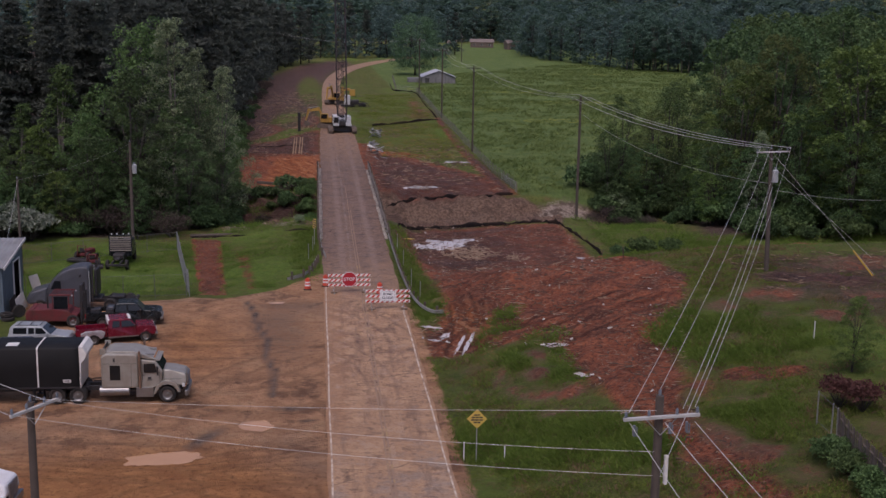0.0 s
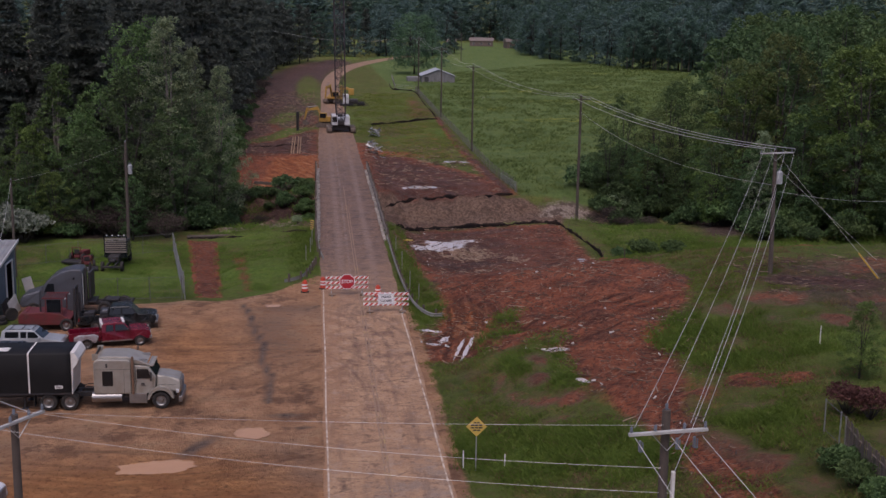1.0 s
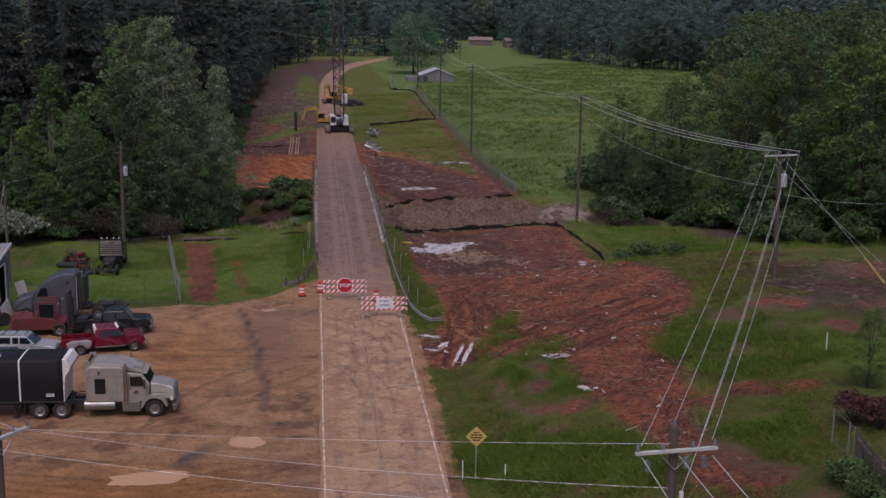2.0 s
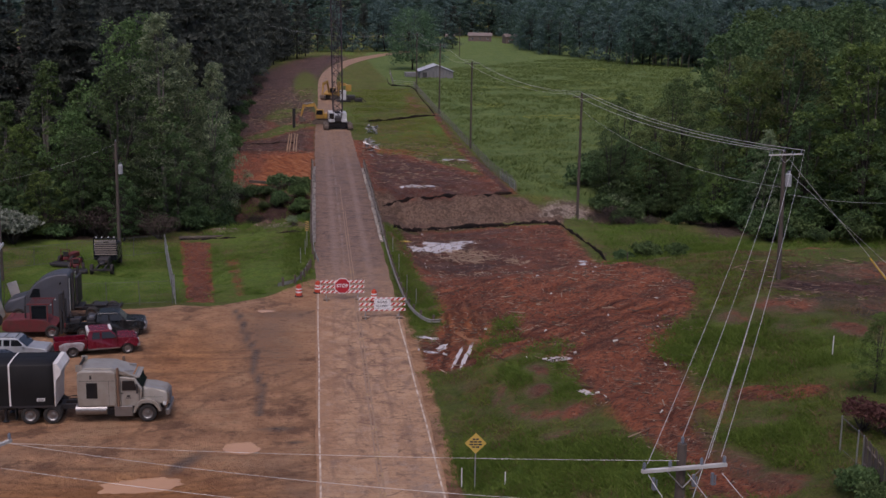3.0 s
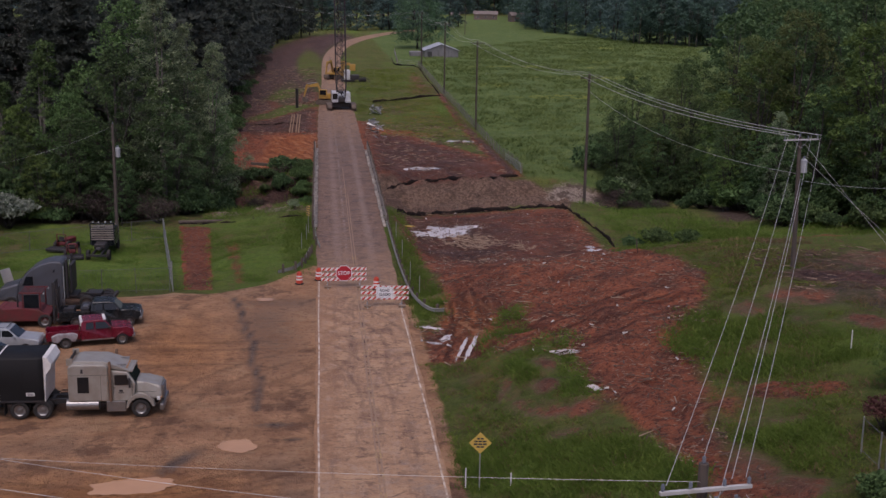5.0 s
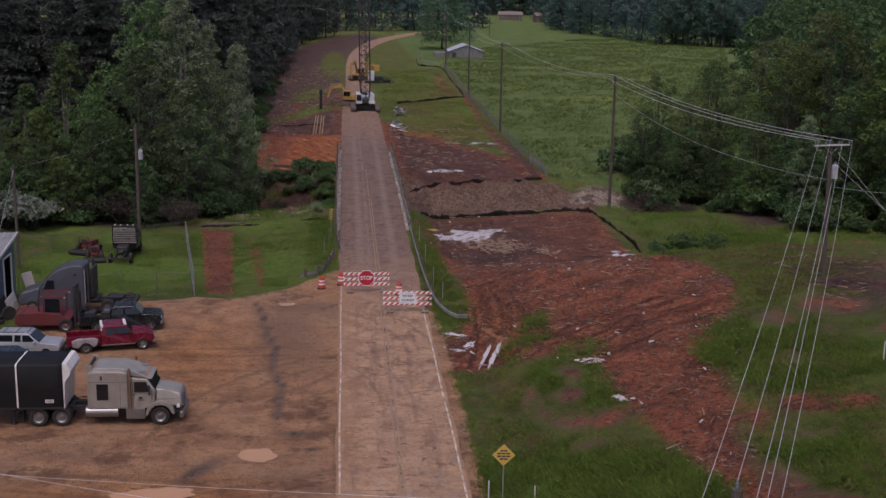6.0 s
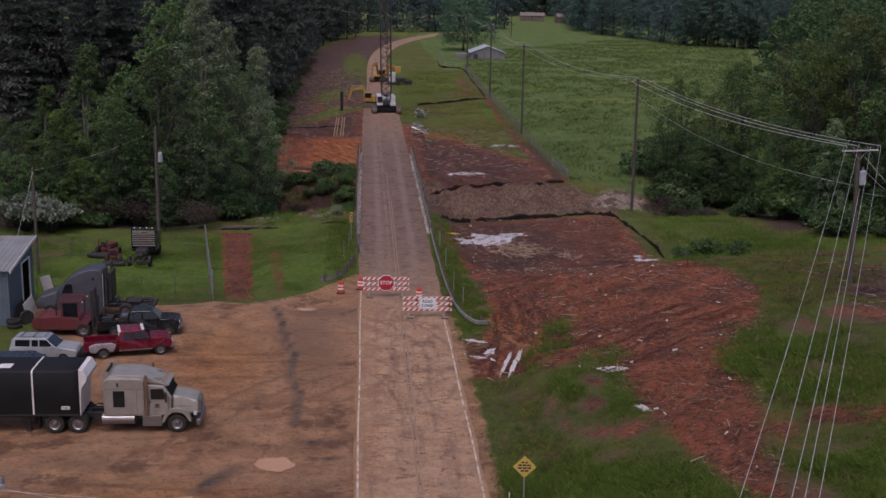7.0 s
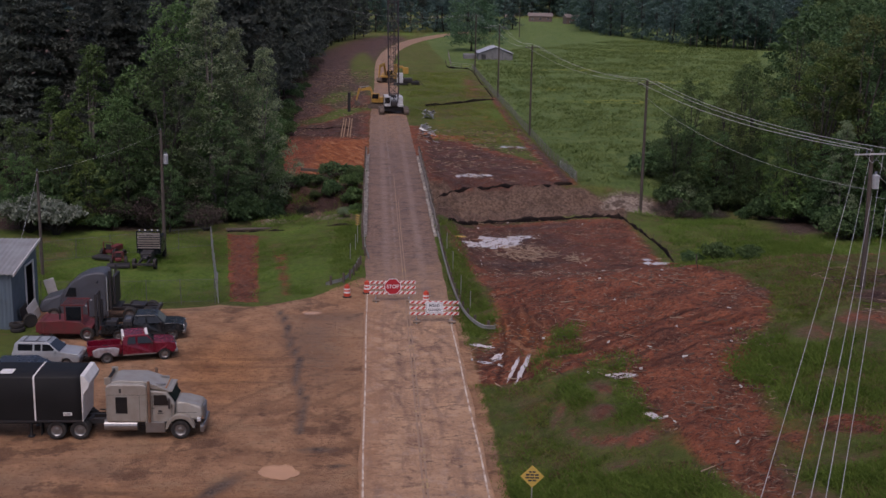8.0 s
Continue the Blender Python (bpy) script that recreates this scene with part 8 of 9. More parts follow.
def metal_shed():
    t = thing("metal_shed", pose(0, 0, 0), "blue-grey ribbed steel shed with a single-pitch roof", "shed")
    x0, x1, y0, y1, za, zb = -40.0, -24.6, -4.9, 1.7, 4.0, 4.95
    zs = lambda y: za + (zb - za) * (y - y0) / (y1 - y0)
    bm = bmesh.new()
    ribbed(bm, (x0, y0), (x1, y0), 0, za, 0, za, (0, -1))
    part("wall", bm, SHEET, t)
    bm = bmesh.new()
    ribbed(bm, (x1, y0), (x1, -1.5), 0, zs(y0), 0, zs(-1.5), (1, 0))
    ribbed(bm, (x1, -1.5), (x1, 0.5), 3.7, zs(-1.5), 3.7, zs(0.5), (1, 0))
    ribbed(bm, (x1, 0.5), (x1, y1), 0, zs(0.5), 0, zs(y1), (1, 0))
    part("wall", bm, SHEET, t)
    bm = bmesh.new()
    ribbed(bm, (x1, y1), (x0, y1), 0, zb, 0, zb, (0, 1))
    ribbed(bm, (x0, y1), (x0, y0), 0, zb, 0, za, (-1, 0))
    part("wall", bm, SHEET, t)
    # Near-black block and liners put interior shade behind the doorway.
    solid("inner_lining", t, SHADE_INSIDE, (x0 + 0.05, x1 - 2.4, y0 + 0.08, y1 - 0.08, 0.0, 3.9), (x1 - 2.4, x1 - 0.06, y0 + 0.06, y0 + 0.1, 0, 3.9), (x1 - 2.4, x1 - 0.06, y1 - 0.1, y1 - 0.06, 0, 3.9), bevel=0.005)
    bm = bmesh.new()
    ribbed_roof(bm, [(x0 - 0.2, y0 - 0.3, za + 0.02), (x1 + 0.25, y0 - 0.3, za + 0.02), (x1 + 0.25, y1 + 0.2, zb + 0.10), (x0 - 0.2, y1 + 0.2, zb + 0.10)])
    part("roof", bm, ROOF_SHEET, t)
    bm = bmesh.new()
    prism(bm, [(y0 - 0.32, za - 0.14), (y1 + 0.22, zb - 0.06), (y1 + 0.22, zb + 0.17), (y0 - 0.32, za + 0.09)], x1 + 0.25, x1 + 0.31, axis="x")
    part("verge_trim", bm, WHITE_TRIM, t, "pale verge trim")
    solid("door_jamb", t, WHITE_TRIM, (x1 - 0.02, x1 + 0.10, -1.62, -1.46, 0.0, 3.74), (x1 - 0.02, x1 + 0.10, 0.46, 0.58, 0.0, 3.74), (x1 - 0.02, x1 + 0.10, -1.62, 0.58, 3.68, 3.8))
    solid("corner_trim", t, SHEET, (x1 - 0.08, x1 + 0.05, y0 - 0.05, y0 + 0.06, 0.0, za))
    solid("sliding_door", t, WHITE_TRIM, (x1 - 0.30, x1 - 0.24, -1.5, -0.75, 0.05, 3.66), label="white door slid half open")
    return t


metal_shed()


def leaning_panel(x, y, w, h, m, material, label, name="leaning_panel"):
    bm = bmesh.new()
    box(bm, (0, 0, h / 2), (w, 0.05, h), 0.012)
    box(bm, (0, -0.035, h / 2), (w * 0.9, 0.02, 0.06), 0.004)
    o = part(name, bm, material, None)
    o.matrix_world = pose(x, y, 0.0) @ m
    return tagged(o, label, "panel")


leaning_panel(-23.5, 2.4, 0.75, 2.0, pose(0, 0, 0.0, 8, -14, 15), WHITE_TRIM, "white door panel leaning against a post")
leaning_panel(-23.7, -2.3, 1.2, 1.5, pose(0, 0, 0.0, 0, -24, 70), WHITE_TRIM, "white truck body panel leaning at the shed")
leaning_panel(-24.1, -3.2, 1.0, 1.5, pose(0, 0, 0.0, 0, -20, 75), DARK_STEEL, "dark truck body panel leaning at the shed")


def loose_tyre(x, y, m, r=0.5):
    bm = bmesh.new()
    lathe(bm, [(r * 0.58, -0.12), (r * 0.93, -0.14), (r, -0.08), (r, 0.08), (r * 0.93, 0.14), (r * 0.58, 0.12), (r * 0.56, 0.0), (r * 0.58, -0.115)], 22)
    o = part("loose_tyre", bm, RUBBER, None)
    o.matrix_world = pose(x, y, 0) @ m
    return tagged(o, "worn black truck tyre lying by the shed", "tyre", "loose tyres")


loose_tyre(-23.6, -4.3, pose(0, 0, 0.48, 0, 0, 35))
loose_tyre(-24.2, -5.3, pose(0, 0, 0.14, 90, 0, 0))
loose_tyre(-24.3, -5.2, pose(0, 0, 0.42, 88, 4, 0))


def barn():
    t = thing("barn", pose(36.4, 279, 0.85), "small grey board barn with a bright metal roof", "barn")
    w, d, e, r = 5.0, 5.2, 2.1, 3.9
    for y in (-d, d):
        bm = bmesh.new()
        prism(bm, [(-w, 0), (w, 0), (w, e), (0, r), (-w, e)], y - 0.06, y + 0.06)
        part("wall", bm, BARN_WALL, t)
    for x in (-w, w):
        solid("wall", t, BARN_WALL, (x - 0.06, x + 0.06, -d + 0.07, d - 0.07, 0, e))
    for s in (-1, 1):
        bm = bmesh.new()
        ribbed_roof(bm, [(s * (w + 0.4), -s * (d + 0.4), e - 0.12), (s * (w + 0.4), s * (d + 0.4), e - 0.12), (0, s * (d + 0.4), r + 0.05), (0, -s * (d + 0.4), r + 0.05)], 0.6)
        part("roof", bm, BARN_ROOF, t)
    # Dark slab on the closed front wall stands for a doorway's shade.
    solid("door_opening", t, SHADE_INSIDE, (-4.2, -2.9, -d - 0.075, -d - 0.05, 0.0, 1.7))
    solid("lean_to", t, BARN_WALL, (-w - 4.0, -w - 0.1, -1.0, d - 0.5, 0, 1.3), bevel=0.05)
    for x in range(-4, 5):
        solid("board_seam", t, DARK_STEEL, (x - 0.02, x + 0.02, -d - 0.07, -d - 0.055, 0.0, e), bevel=0.002)
    return t


barn()


def far_house(x, y, w, d, h, wall, turn, label):
    t = thing("house", at(x, y, turn), label, "house")
    solid("wall", t, wall, (-w / 2, w / 2, -d / 2, d / 2, 0, h))
    bm = bmesh.new()
    prism(bm, [(-d / 2 - 0.4, h), (d / 2 + 0.4, h), (0, h + 1.8)], -w / 2 - 0.4, w / 2 + 0.4, axis="x")
    part("roof", bm, BROWN_ROOF, t)
    for k in range(3):
        x0 = -w / 2 + w * (k + 0.5) / 3 - 0.5
        o = solid("window", t, INK, (x0, x0 + 1.0, -d / 2 - 0.03, -d / 2 - 0.005, 1.0, 2.1))
        solid("window_frame", o, WHITE_TRIM, (x0 - 0.08, x0, -d / 2 - 0.05, -d / 2 - 0.01, 0.95, 2.15), (x0 + 1.0, x0 + 1.08, -d / 2 - 0.05, -d / 2 - 0.01, 0.95, 2.15))
    return t


BROWN_ROOF = worn("brown_house_roof", (0.20, 0.165, 0.145), (0.12, 0.09, 0.075), 0.85)
BROWN_WALL = worn("brown_house_wall", (0.16, 0.12, 0.10), None, 0.8)
far_house(93, 598, 13, 7, 3.0, BROWN_WALL, -8, "low brown outbuilding at the far wood's edge")
far_house(109, 575, 12, 7, 3.4, BROWN_WALL, 8, "low brown house at the far wood's edge")
far_house(77, 610, 5, 3, 1.9, PALE_PAINT, 0, "small white trailer home far off in the pasture")

# ---------------------------------------------------------------- works beyond the bridge
YELLOW_PAINT = worn("machine_yellow_paint", (0.46, 0.27, 0.05), (0.18, 0.11, 0.05), 0.5, 0.0, 0.7, 1.2, 20, 0.05)
CRANE_WHITE = worn("crane_white_paint", (0.58, 0.60, 0.62), (0.32, 0.27, 0.23), 0.45, 0.0, 0.5, 1.2, 20, 0.03)
BOOM_STEEL = worn("dark_boom_steel", (0.030, 0.028, 0.032), (0.10, 0.03, 0.03), 0.55, 0.2, 0.5, 0.3, 20, 0)
TRACK_MUD = worn("muddy_track_steel", (0.16, 0.125, 0.10), (0.06, 0.045, 0.035), 0.8, 0.1, 0.8, 2.0, 20, 0.3)


def crawler(parent, x, half_len, w, h, material):
    """One track: a rounded loop with cross shoes."""
    bm = bmesh.new()
    r = h / 2
    loop = [(half_len - r + r * math.cos(a), r + r * math.sin(a)) for a in np.linspace(-math.pi / 2, math.pi / 2, 7)] + [(-half_len + r - r * math.cos(a), r + r * math.sin(a)) for a in np.linspace(math.pi / 2, -math.pi / 2, 7)]
    prism(bm, loop, x - w / 2 + 0.06, x + w / 2 - 0.06, axis="x")
    n = 26
    for k in range(n):
        y = -half_len + r * 0.6 + (2 * half_len - 1.2 * r) * k / (n - 1)
        for z in (0.02, h - 0.02):
            box(bm, (x, y, z), (w, 0.16, 0.07))
    return part("crawler_track", bm, material, parent)


def crane():
    t = thing("crawler_crane", pose(4.1, 133.6, deck_z(0, 133.6) + 0.02, 0, 0, 2), "white crawler crane with a tall dark lattice boom", "crane")
    for x in (-2.2, 2.2):
        crawler(t, x, 3.0, 0.95, 1.05, TRACK_MUD)
    solid("undercarriage", t, DARK_STEEL, (-1.8, 1.8, -1.0, 1.0, 0.45, 1.1), (-0.9, 0.9, -0.9, 0.9, 1.05, 1.35), bevel=0.06)
    solid("house", t, CRANE_WHITE, (-1.65, -0.55, -0.9, 3.6, 1.4, 3.1), (0.6, 1.65, -1.1, 3.6, 1.4, 3.0), (-0.6, 0.65, 0.8, 3.6, 1.4, 2.5), bevel=0.06)
    solid("house_base", t, DARK_STEEL, (-1.75, 1.75, -1.2, 4.2, 1.25, 1.42), bevel=0.03)
    solid("operator_cab", t, CRANE_WHITE, (-1.75, -0.65, -2.0, -0.85, 1.4, 3.15), bevel=0.08)
    pane("cab_window", t, [(-1.65, -2.01, 1.95), (-0.75, -2.01, 1.95), (-0.75, -2.01, 3.0), (-1.65, -2.01, 3.0)])
    pane("cab_side_window", t, [(-1.757, -1.9, 1.95), (-1.757, -1.0, 1.95), (-1.757, -1.0, 3.0), (-1.757, -1.9, 3.0)])
    solid("counterweight", t, DARK_STEEL, (-1.7, 1.7, 3.7, 4.5, 1.4, 2.9), bevel=0.1)
    solid("front_hoist", t, DARK_STEEL, (-0.6, 0.6, -1.7, 0.7, 1.4, 2.3), bevel=0.15)
    solid("front_step", t, CRANE_WHITE, (0.7, 1.7, -1.7, -1.1, 1.35, 1.75), bevel=0.04)
    # Lattice boom: four chords with zigzag lacing, leaning a little away.
    base, top, half = Vector((0.0, -0.9, 1.9)), Vector((-0.3, 7.5, 44.0)), 0.92
    d = (top - base).normalized()
    u = Vector((1, 0, 0))
    w = d.cross(u).normalized()
    n = 26
    boom = None
    corner = lambda k, s: base.lerp(top, k / n) + u * s[0] * half * min(1, 0.7 + k / 5) + w * s[1] * half * min(1, 0.7 + k / 5)
    sides = ((-1, -1), (1, -1), (1, 1), (-1, 1))
    for s in sides:
        v, f = ring_along([corner(k, s) for k in range(n + 1)], [0.085] * (n + 1), 6)
        o = part("boom_chord", mesh_from("boom_chord", v, f, BOOM_STEEL), None, t)
        boom = boom or o
    vs, fs = [], []
    for k in range(n):
        for a, b in zip(sides, sides[1:] + sides[:1]):
            p, q = (a, b) if k % 2 else (b, a)
            for e0, e1 in ((corner(k, p), corner(k + 1, q)), (corner(k, a), corner(k, b))):
                v, f = ring_along([e0, e1], [0.045, 0.045], 4)
                fs += [tuple(i + len(vs) for i in g) for g in f]
                vs += v
    part("boom_lacing", mesh_from("boom_lacing", vs, fs, BOOM_STEEL), None, t)
    for s, e in (((-0.5, 3.4, 3.0), top), ((0.5, 3.4, 3.0), top), ((0.0, -1.2, 2.2), top + Vector((0, -0.9, -0.5)))):
        v, f = ring_along([Vector(s), e], [0.03, 0.03], 4)
        part("hoist_cable", mesh_from("hoist_cable", v, f, DARK_STEEL), None, t)
    v, f = ring_along([top + Vector((0, -0.9, -0.5)), Vector((0.25, -3.0, 6.0))], [0.035, 0.035], 4)
    part("hoist_cable", mesh_from("hoist_cable", v, f, DARK_STEEL), None, t)
    return t


crane()


def excavator(m, label, reach):
    """A tracked excavator whose arm reaches along -x."""
    t = thing("excavator", m, label, "excavator", "excavators")
    for y in (-1.1, 1.1):
        bm = bmesh.new()
        prism(bm, [(-1.9, 0.12), (-1.7, 0.0), (1.7, 0.0), (1.9, 0.12), (2.0, 0.45), (1.75, 0.85), (-1.75, 0.85), (-2.0, 0.45)], y - 0.30, y + 0.30, 0.04)
        for k in range(18):
            for z in (0.0, 0.86):
                box(bm, (-1.6 + 3.2 * k / 17, y, z), (0.13, 0.64, 0.05))
        part("crawler_track", bm, TRACK_MUD, t)
    solid("undercarriage", t, DARK_STEEL, (-1.0, 1.0, -0.9, 0.9, 0.35, 1.05), bevel=0.1)
    profile("body", t, YELLOW_PAINT, [(-1.3, 1.1), (2.3, 1.1), (2.45, 1.5), (2.3, 2.05), (0.2, 2.1), (-1.3, 1.45)], -1.25, 1.25, 0.08)
    solid("counterweight", t, YELLOW_PAINT, (1.7, 2.6, -1.22, 1.22, 1.05, 1.9), bevel=0.15)
    solid("cab", t, YELLOW_PAINT, (-1.3, 0.2, -1.25, -0.35, 1.4, 2.85), bevel=0.1)
    pane("cab_window", t, [(-1.2, -1.262, 1.85), (0.05, -1.262, 1.85), (0.05, -1.262, 2.7), (-1.1, -1.262, 2.7)])
    pane("cab_front", t, [(-1.308, -1.15, 1.7), (-1.308, -0.45, 1.7), (-1.308, -0.45, 2.7), (-1.308, -1.15, 2.7)])
    e, h = reach
    boom = profile("boom", t, YELLOW_PAINT, [(-0.9, 1.4), (-0.6, 1.8), (-e * 0.45, h), (-e, h * 0.86), (-e - 0.05, h * 0.86 - 0.35), (-e * 0.45, h - 0.65)], -0.18, 0.22, 0.05)
    profile("stick", t, YELLOW_PAINT, [(-e + 0.3, h * 0.95), (-e - 0.25, h * 0.9), (-e - 0.75, 1.3), (-e - 0.55, 1.2)], -0.13, 0.17, 0.03)
    profile("bucket", t, TRACK_MUD, [(-e - 0.8, 1.35), (-e - 0.4, 1.25), (-e + 0.15, 0.75), (-e + 0.1, 0.35), (-e - 0.5, 0.25), (-e - 0.95, 0.7)], -0.5, 0.5, 0.05)
    bm = bmesh.new()
    tube(bm, (-1.0, 0, 1.5), (-e * 0.4, 0, h - 0.7), 0.07, n=8)
    tube(bm, (-e * 0.5, 0, h + 0.1), (-e - 0.1, 0, h * 0.95), 0.07, n=8)
    part("hydraulic_ram", bm, CHROME, boom)
    return t


excavator(pose(1.5, 141.5, 0.35, 0, 0, -8), "yellow excavator with its arm bent over the bank", (3.7, 4.0))
excavator(pose(3.6, 194, 0.75, 0, 0, 65), "yellow excavator parked behind the crane", (4.0, 4.6))


def pile_rig(m):
    t = thing("pile_hammer", m, "yellow pile hammer rig with a white tank and dark hoses", "machine")
    solid("skid", t, DARK_STEEL, (-1.6, 1.6, -1.2, 1.2, 0.0, 0.4), bevel=0.05)
    solid("tank", t, CRANE_WHITE, (-0.9, 0.5, -0.9, 0.7, 0.4, 2.6), bevel=0.15)
    solid("engine", t, DARK_STEEL, (0.5, 2.6, -1.0, 1.0, 0.4, 1.5), (2.4, 4.2, -0.8, 0.4, 0.0, 0.8), bevel=0.2)
    solid("hammer", t, YELLOW_PAINT, (-1.6, -0.8, -0.4, 0.4, 1.2, 4.6), (0.4, 1.7, -0.4, 0.5, 2.4, 3.9), (-0.9, 0.5, -0.2, 0.2, 3.6, 4.2), bevel=0.12)
    for k in range(7):
        pts = [Vector((0.4 + 0.5 * k, -0.8 + 0.2 * k, 1.6 - 0.1 * k)), Vector((0.9 + 0.55 * k, -1.2, 0.9)), Vector((1.4 + 0.6 * k, -1.6 - 0.1 * k, 0.1))]
        v, f = ring_along(pts, [0.06] * 3, 5)
        part("hose", mesh_from("hose", v, f, RUBBER), None, t)
    return t


pile_rig(pose(6.6, 189, 0.7))


def beam(name, a, b, w, h, material, label, category):
    a, b = Vector(a), Vector(b)
    bm = bmesh.new()
    L = (b - a).length
    box(bm, (0, L / 2, h / 2), (w, L, 0.03))
    box(bm, (0, L / 2, h - 0.015), (w, L, 0.03))
    box(bm, (0, L / 2, h / 2), (0.03, L, h))
    box(bm, (0, L / 2, 0.015), (w, L, 0.03))
    o = part(name, bm, material, None)
    d = b - a
    o.matrix_world = Matrix.Translation(a) @ Euler((math.atan2(d.z, math.hypot(d.x, d.y)), 0, math.atan2(-d.x, d.y))).to_matrix().to_4x4()
    return tagged(o, label, category, name + "s")


TAN_STEEL = worn("tan_mill_steel", (0.42, 0.28, 0.16), (0.24, 0.13, 0.07), 0.7, 0.1, 0.6, 0.8, 20, 0.1)
for x in (-4.55, -4.15, -3.55, -3.15):
    beam("steel_pile", (x, 100.0, hz(x, 100) + 0.1), (x - 0.05, 122.0, hz(x, 122) + 0.25), 0.15, 0.2, TAN_STEEL, "long tan steel pile lying on red earth", "steel pile")
for x, y0, y1 in ((-8.9, 67.5, 68.0), ):
    bm = bmesh.new()
    box(bm, (0, 0, 0), (8.4, 0.35, 0.35), 0.03)
    o = part("timber_beam", bm, OLD_TIMBER, None)
    o.matrix_world = pose(-4.6, 66.6, hz(-4.6, 66.6) + 0.15, 0, 4, -4)
    tagged(o, "long timber beam holding the edge of red fill", "timber")
bm = bmesh.new()
tube(bm, (0, 0, -0.5), (0, 0, 3.6), 0.28, 0.28, 12)
o = part("steel_post", bm, DARK_STEEL, None)
o.matrix_world = at(-4.0, 135.4)
tagged(o, "dark driven steel pile standing upright", "steel pile")
bm = bmesh.new()
tube(bm, (0, 0, 0), (0, 4.6, 0), 0.20, 0.14, 9)
o = part("fallen_log", bm, OLD_TIMBER, None)
o.matrix_world = pose(-14.4, 33.9, hz(-13, 34.2) + 0.12, 1, 0, -84)
tagged(o, "fallen log at the end of the garden strip", "log")


def scrap(x, y, n, label, seed):
    """A heap of bent guardrail pieces."""
    r = random.Random(seed)
    t = thing("scrap_heap", at(x, y), label, "scrap heap")
    for k in range(n):
        L = r.uniform(0.7, 1.9)
        bm = bmesh.new()
        prism(bm, [(-0.16, 0.0), (-0.10, 0.06), (0, 0.0), (0.10, 0.06), (0.16, 0.0), (0.16, -0.015), (-0.16, -0.015)], -L / 2, L / 2)
        o = part("rail_piece", bm, STEEL, t)
        o.matrix_local = pose(r.uniform(-0.9, 0.9), r.uniform(-1.2, 1.2), 0.15 + 0.08 * k, r.uniform(-22, 22), r.uniform(-40, 40), r.uniform(-70, 70))
    return t


scrap(8.9, 103.5, 24, "heap of bent galvanised guardrail scrap on the bank", 3)
scrap(9.6, 97.5, 3, "few bent guardrail strips on the bank", 4)
scrap(10.2, 130.0, 18, "tangle of scrap rails beside the road", 5)
leaning_panel(8.7, 29.0, 0.5, 1.3, pose(0, 0, hz(8.7, 29.0) + 0.1, 85, 0, 35), YELLOW_PLASTIC, "yellow plastic board lying on the verge", "fallen_board")

# ---------------------------------------------------------------- loose ground cover
def inside(poly, x, y):
    return poly_mask(x, y, poly, 0.5) > 0.5


def slivers(name, spots, material, label, category, long_, thick, rise=0.0):
    """Sticks, splinters and chips lying about, as one object."""
    vs, fs = [], []
    zs = height(*np.array(spots).T)
    for (x, y), zz in zip(spots, zs):
        a, L, w = rng.uniform(0, 6.28), long_ * rng.uniform(0.3, 1.5), thick * rng.uniform(0.5, 1.6)
        z = float(zz) + 0.06 + rng.uniform(0, 0.08)
        tilt = rng.normal() * 0.12 + rise * rng.uniform(0, 1)
        d = Vector((math.cos(a), math.sin(a), tilt)) * (L / 2)
        v, f = ring_along([Vector((x, y, z)) - d, Vector((x, y, z)) + d * rng.uniform(0.6, 1)], [w, w * 0.6], 4)
        fs += [tuple(i + len(vs) for i in q) for q in f]
        vs += v
    return tagged(new(name, mesh_from(name, vs, fs, material)), label, category, kind="stuff")


def scatter(n, test, x0, x1, y0, y1, tight=None):
    """Random places that pass the test; tight: they crowd in patches of about 1 / tight metres."""
    out = []
    while len(out) < n:
        x, y = rng.uniform(x0, x1, 4000), rng.uniform(y0, y1, 4000)
        keep = test(x, y)
        for a, b in zip(x[keep], y[keep]):
            if tight is None or noise.noise(Vector((a * tight, b * tight, 2))) > rng.uniform(-0.5, 0.4):
                out.append((float(a), float(b)))
    return out[:n]


CHIP_PALE = worn("pale_splintered_wood", (0.36, 0.26, 0.18), (0.20, 0.12, 0.08), 0.85)
CHIP_DARK = worn("dark_rotten_wood", (0.11, 0.068, 0.048), None, 0.9)
CLOD = worn("red_clods", (0.19, 0.075, 0.042), (0.10, 0.045, 0.03), 0.95, scale=1.5)
in_red = lambda x, y: inside(RED_FIELD, x, y)
slivers("wood_splinters", scatter(2600, in_red, 7, 32, -45, 56, 0.25), CHIP_PALE, "pale wood splinters strewn over the red earth", "wood debris", 0.34, 0.015)
slivers("wood_splinters", scatter(1500, in_red, 7, 32, -45, 56, 0.25), CHIP_DARK, "dark roots and sticks strewn over the red earth", "wood debris", 0.6, 0.03)
slivers("wood_splinters", scatter(170, in_red, 7, 32, -45, 44, 0.3), CHIP_PALE, "long pale broken branches on the red earth", "wood debris", 1.0, 0.028, 0.08)
pile = lambda x, y: (spot(x, y, 15.2, 26.5, 2.6, 3.2, 0, 2.0) > rng.uniform(0.2, 1, len(x))) | (spot(x, y, 20.5, 24.0, 1.6, 2.0, 0, 1.5) > rng.uniform(0.3, 1, len(x)))
slivers("wood_splinters", scatter(240, pile, 11, 23, 20, 31), CHIP_PALE, "heap of pale split wood beside the rain puddle", "wood debris", 0.9, 0.03, 0.25)
CHALK = worn("chalky_scrap", (0.55, 0.52, 0.48), (0.30, 0.24, 0.20), 0.7)
slivers("litter_scraps", scatter(60, in_red, 7, 30, -42, 44), CHALK, "small white scraps scattered on the earth", "litter", 0.28, 0.06)


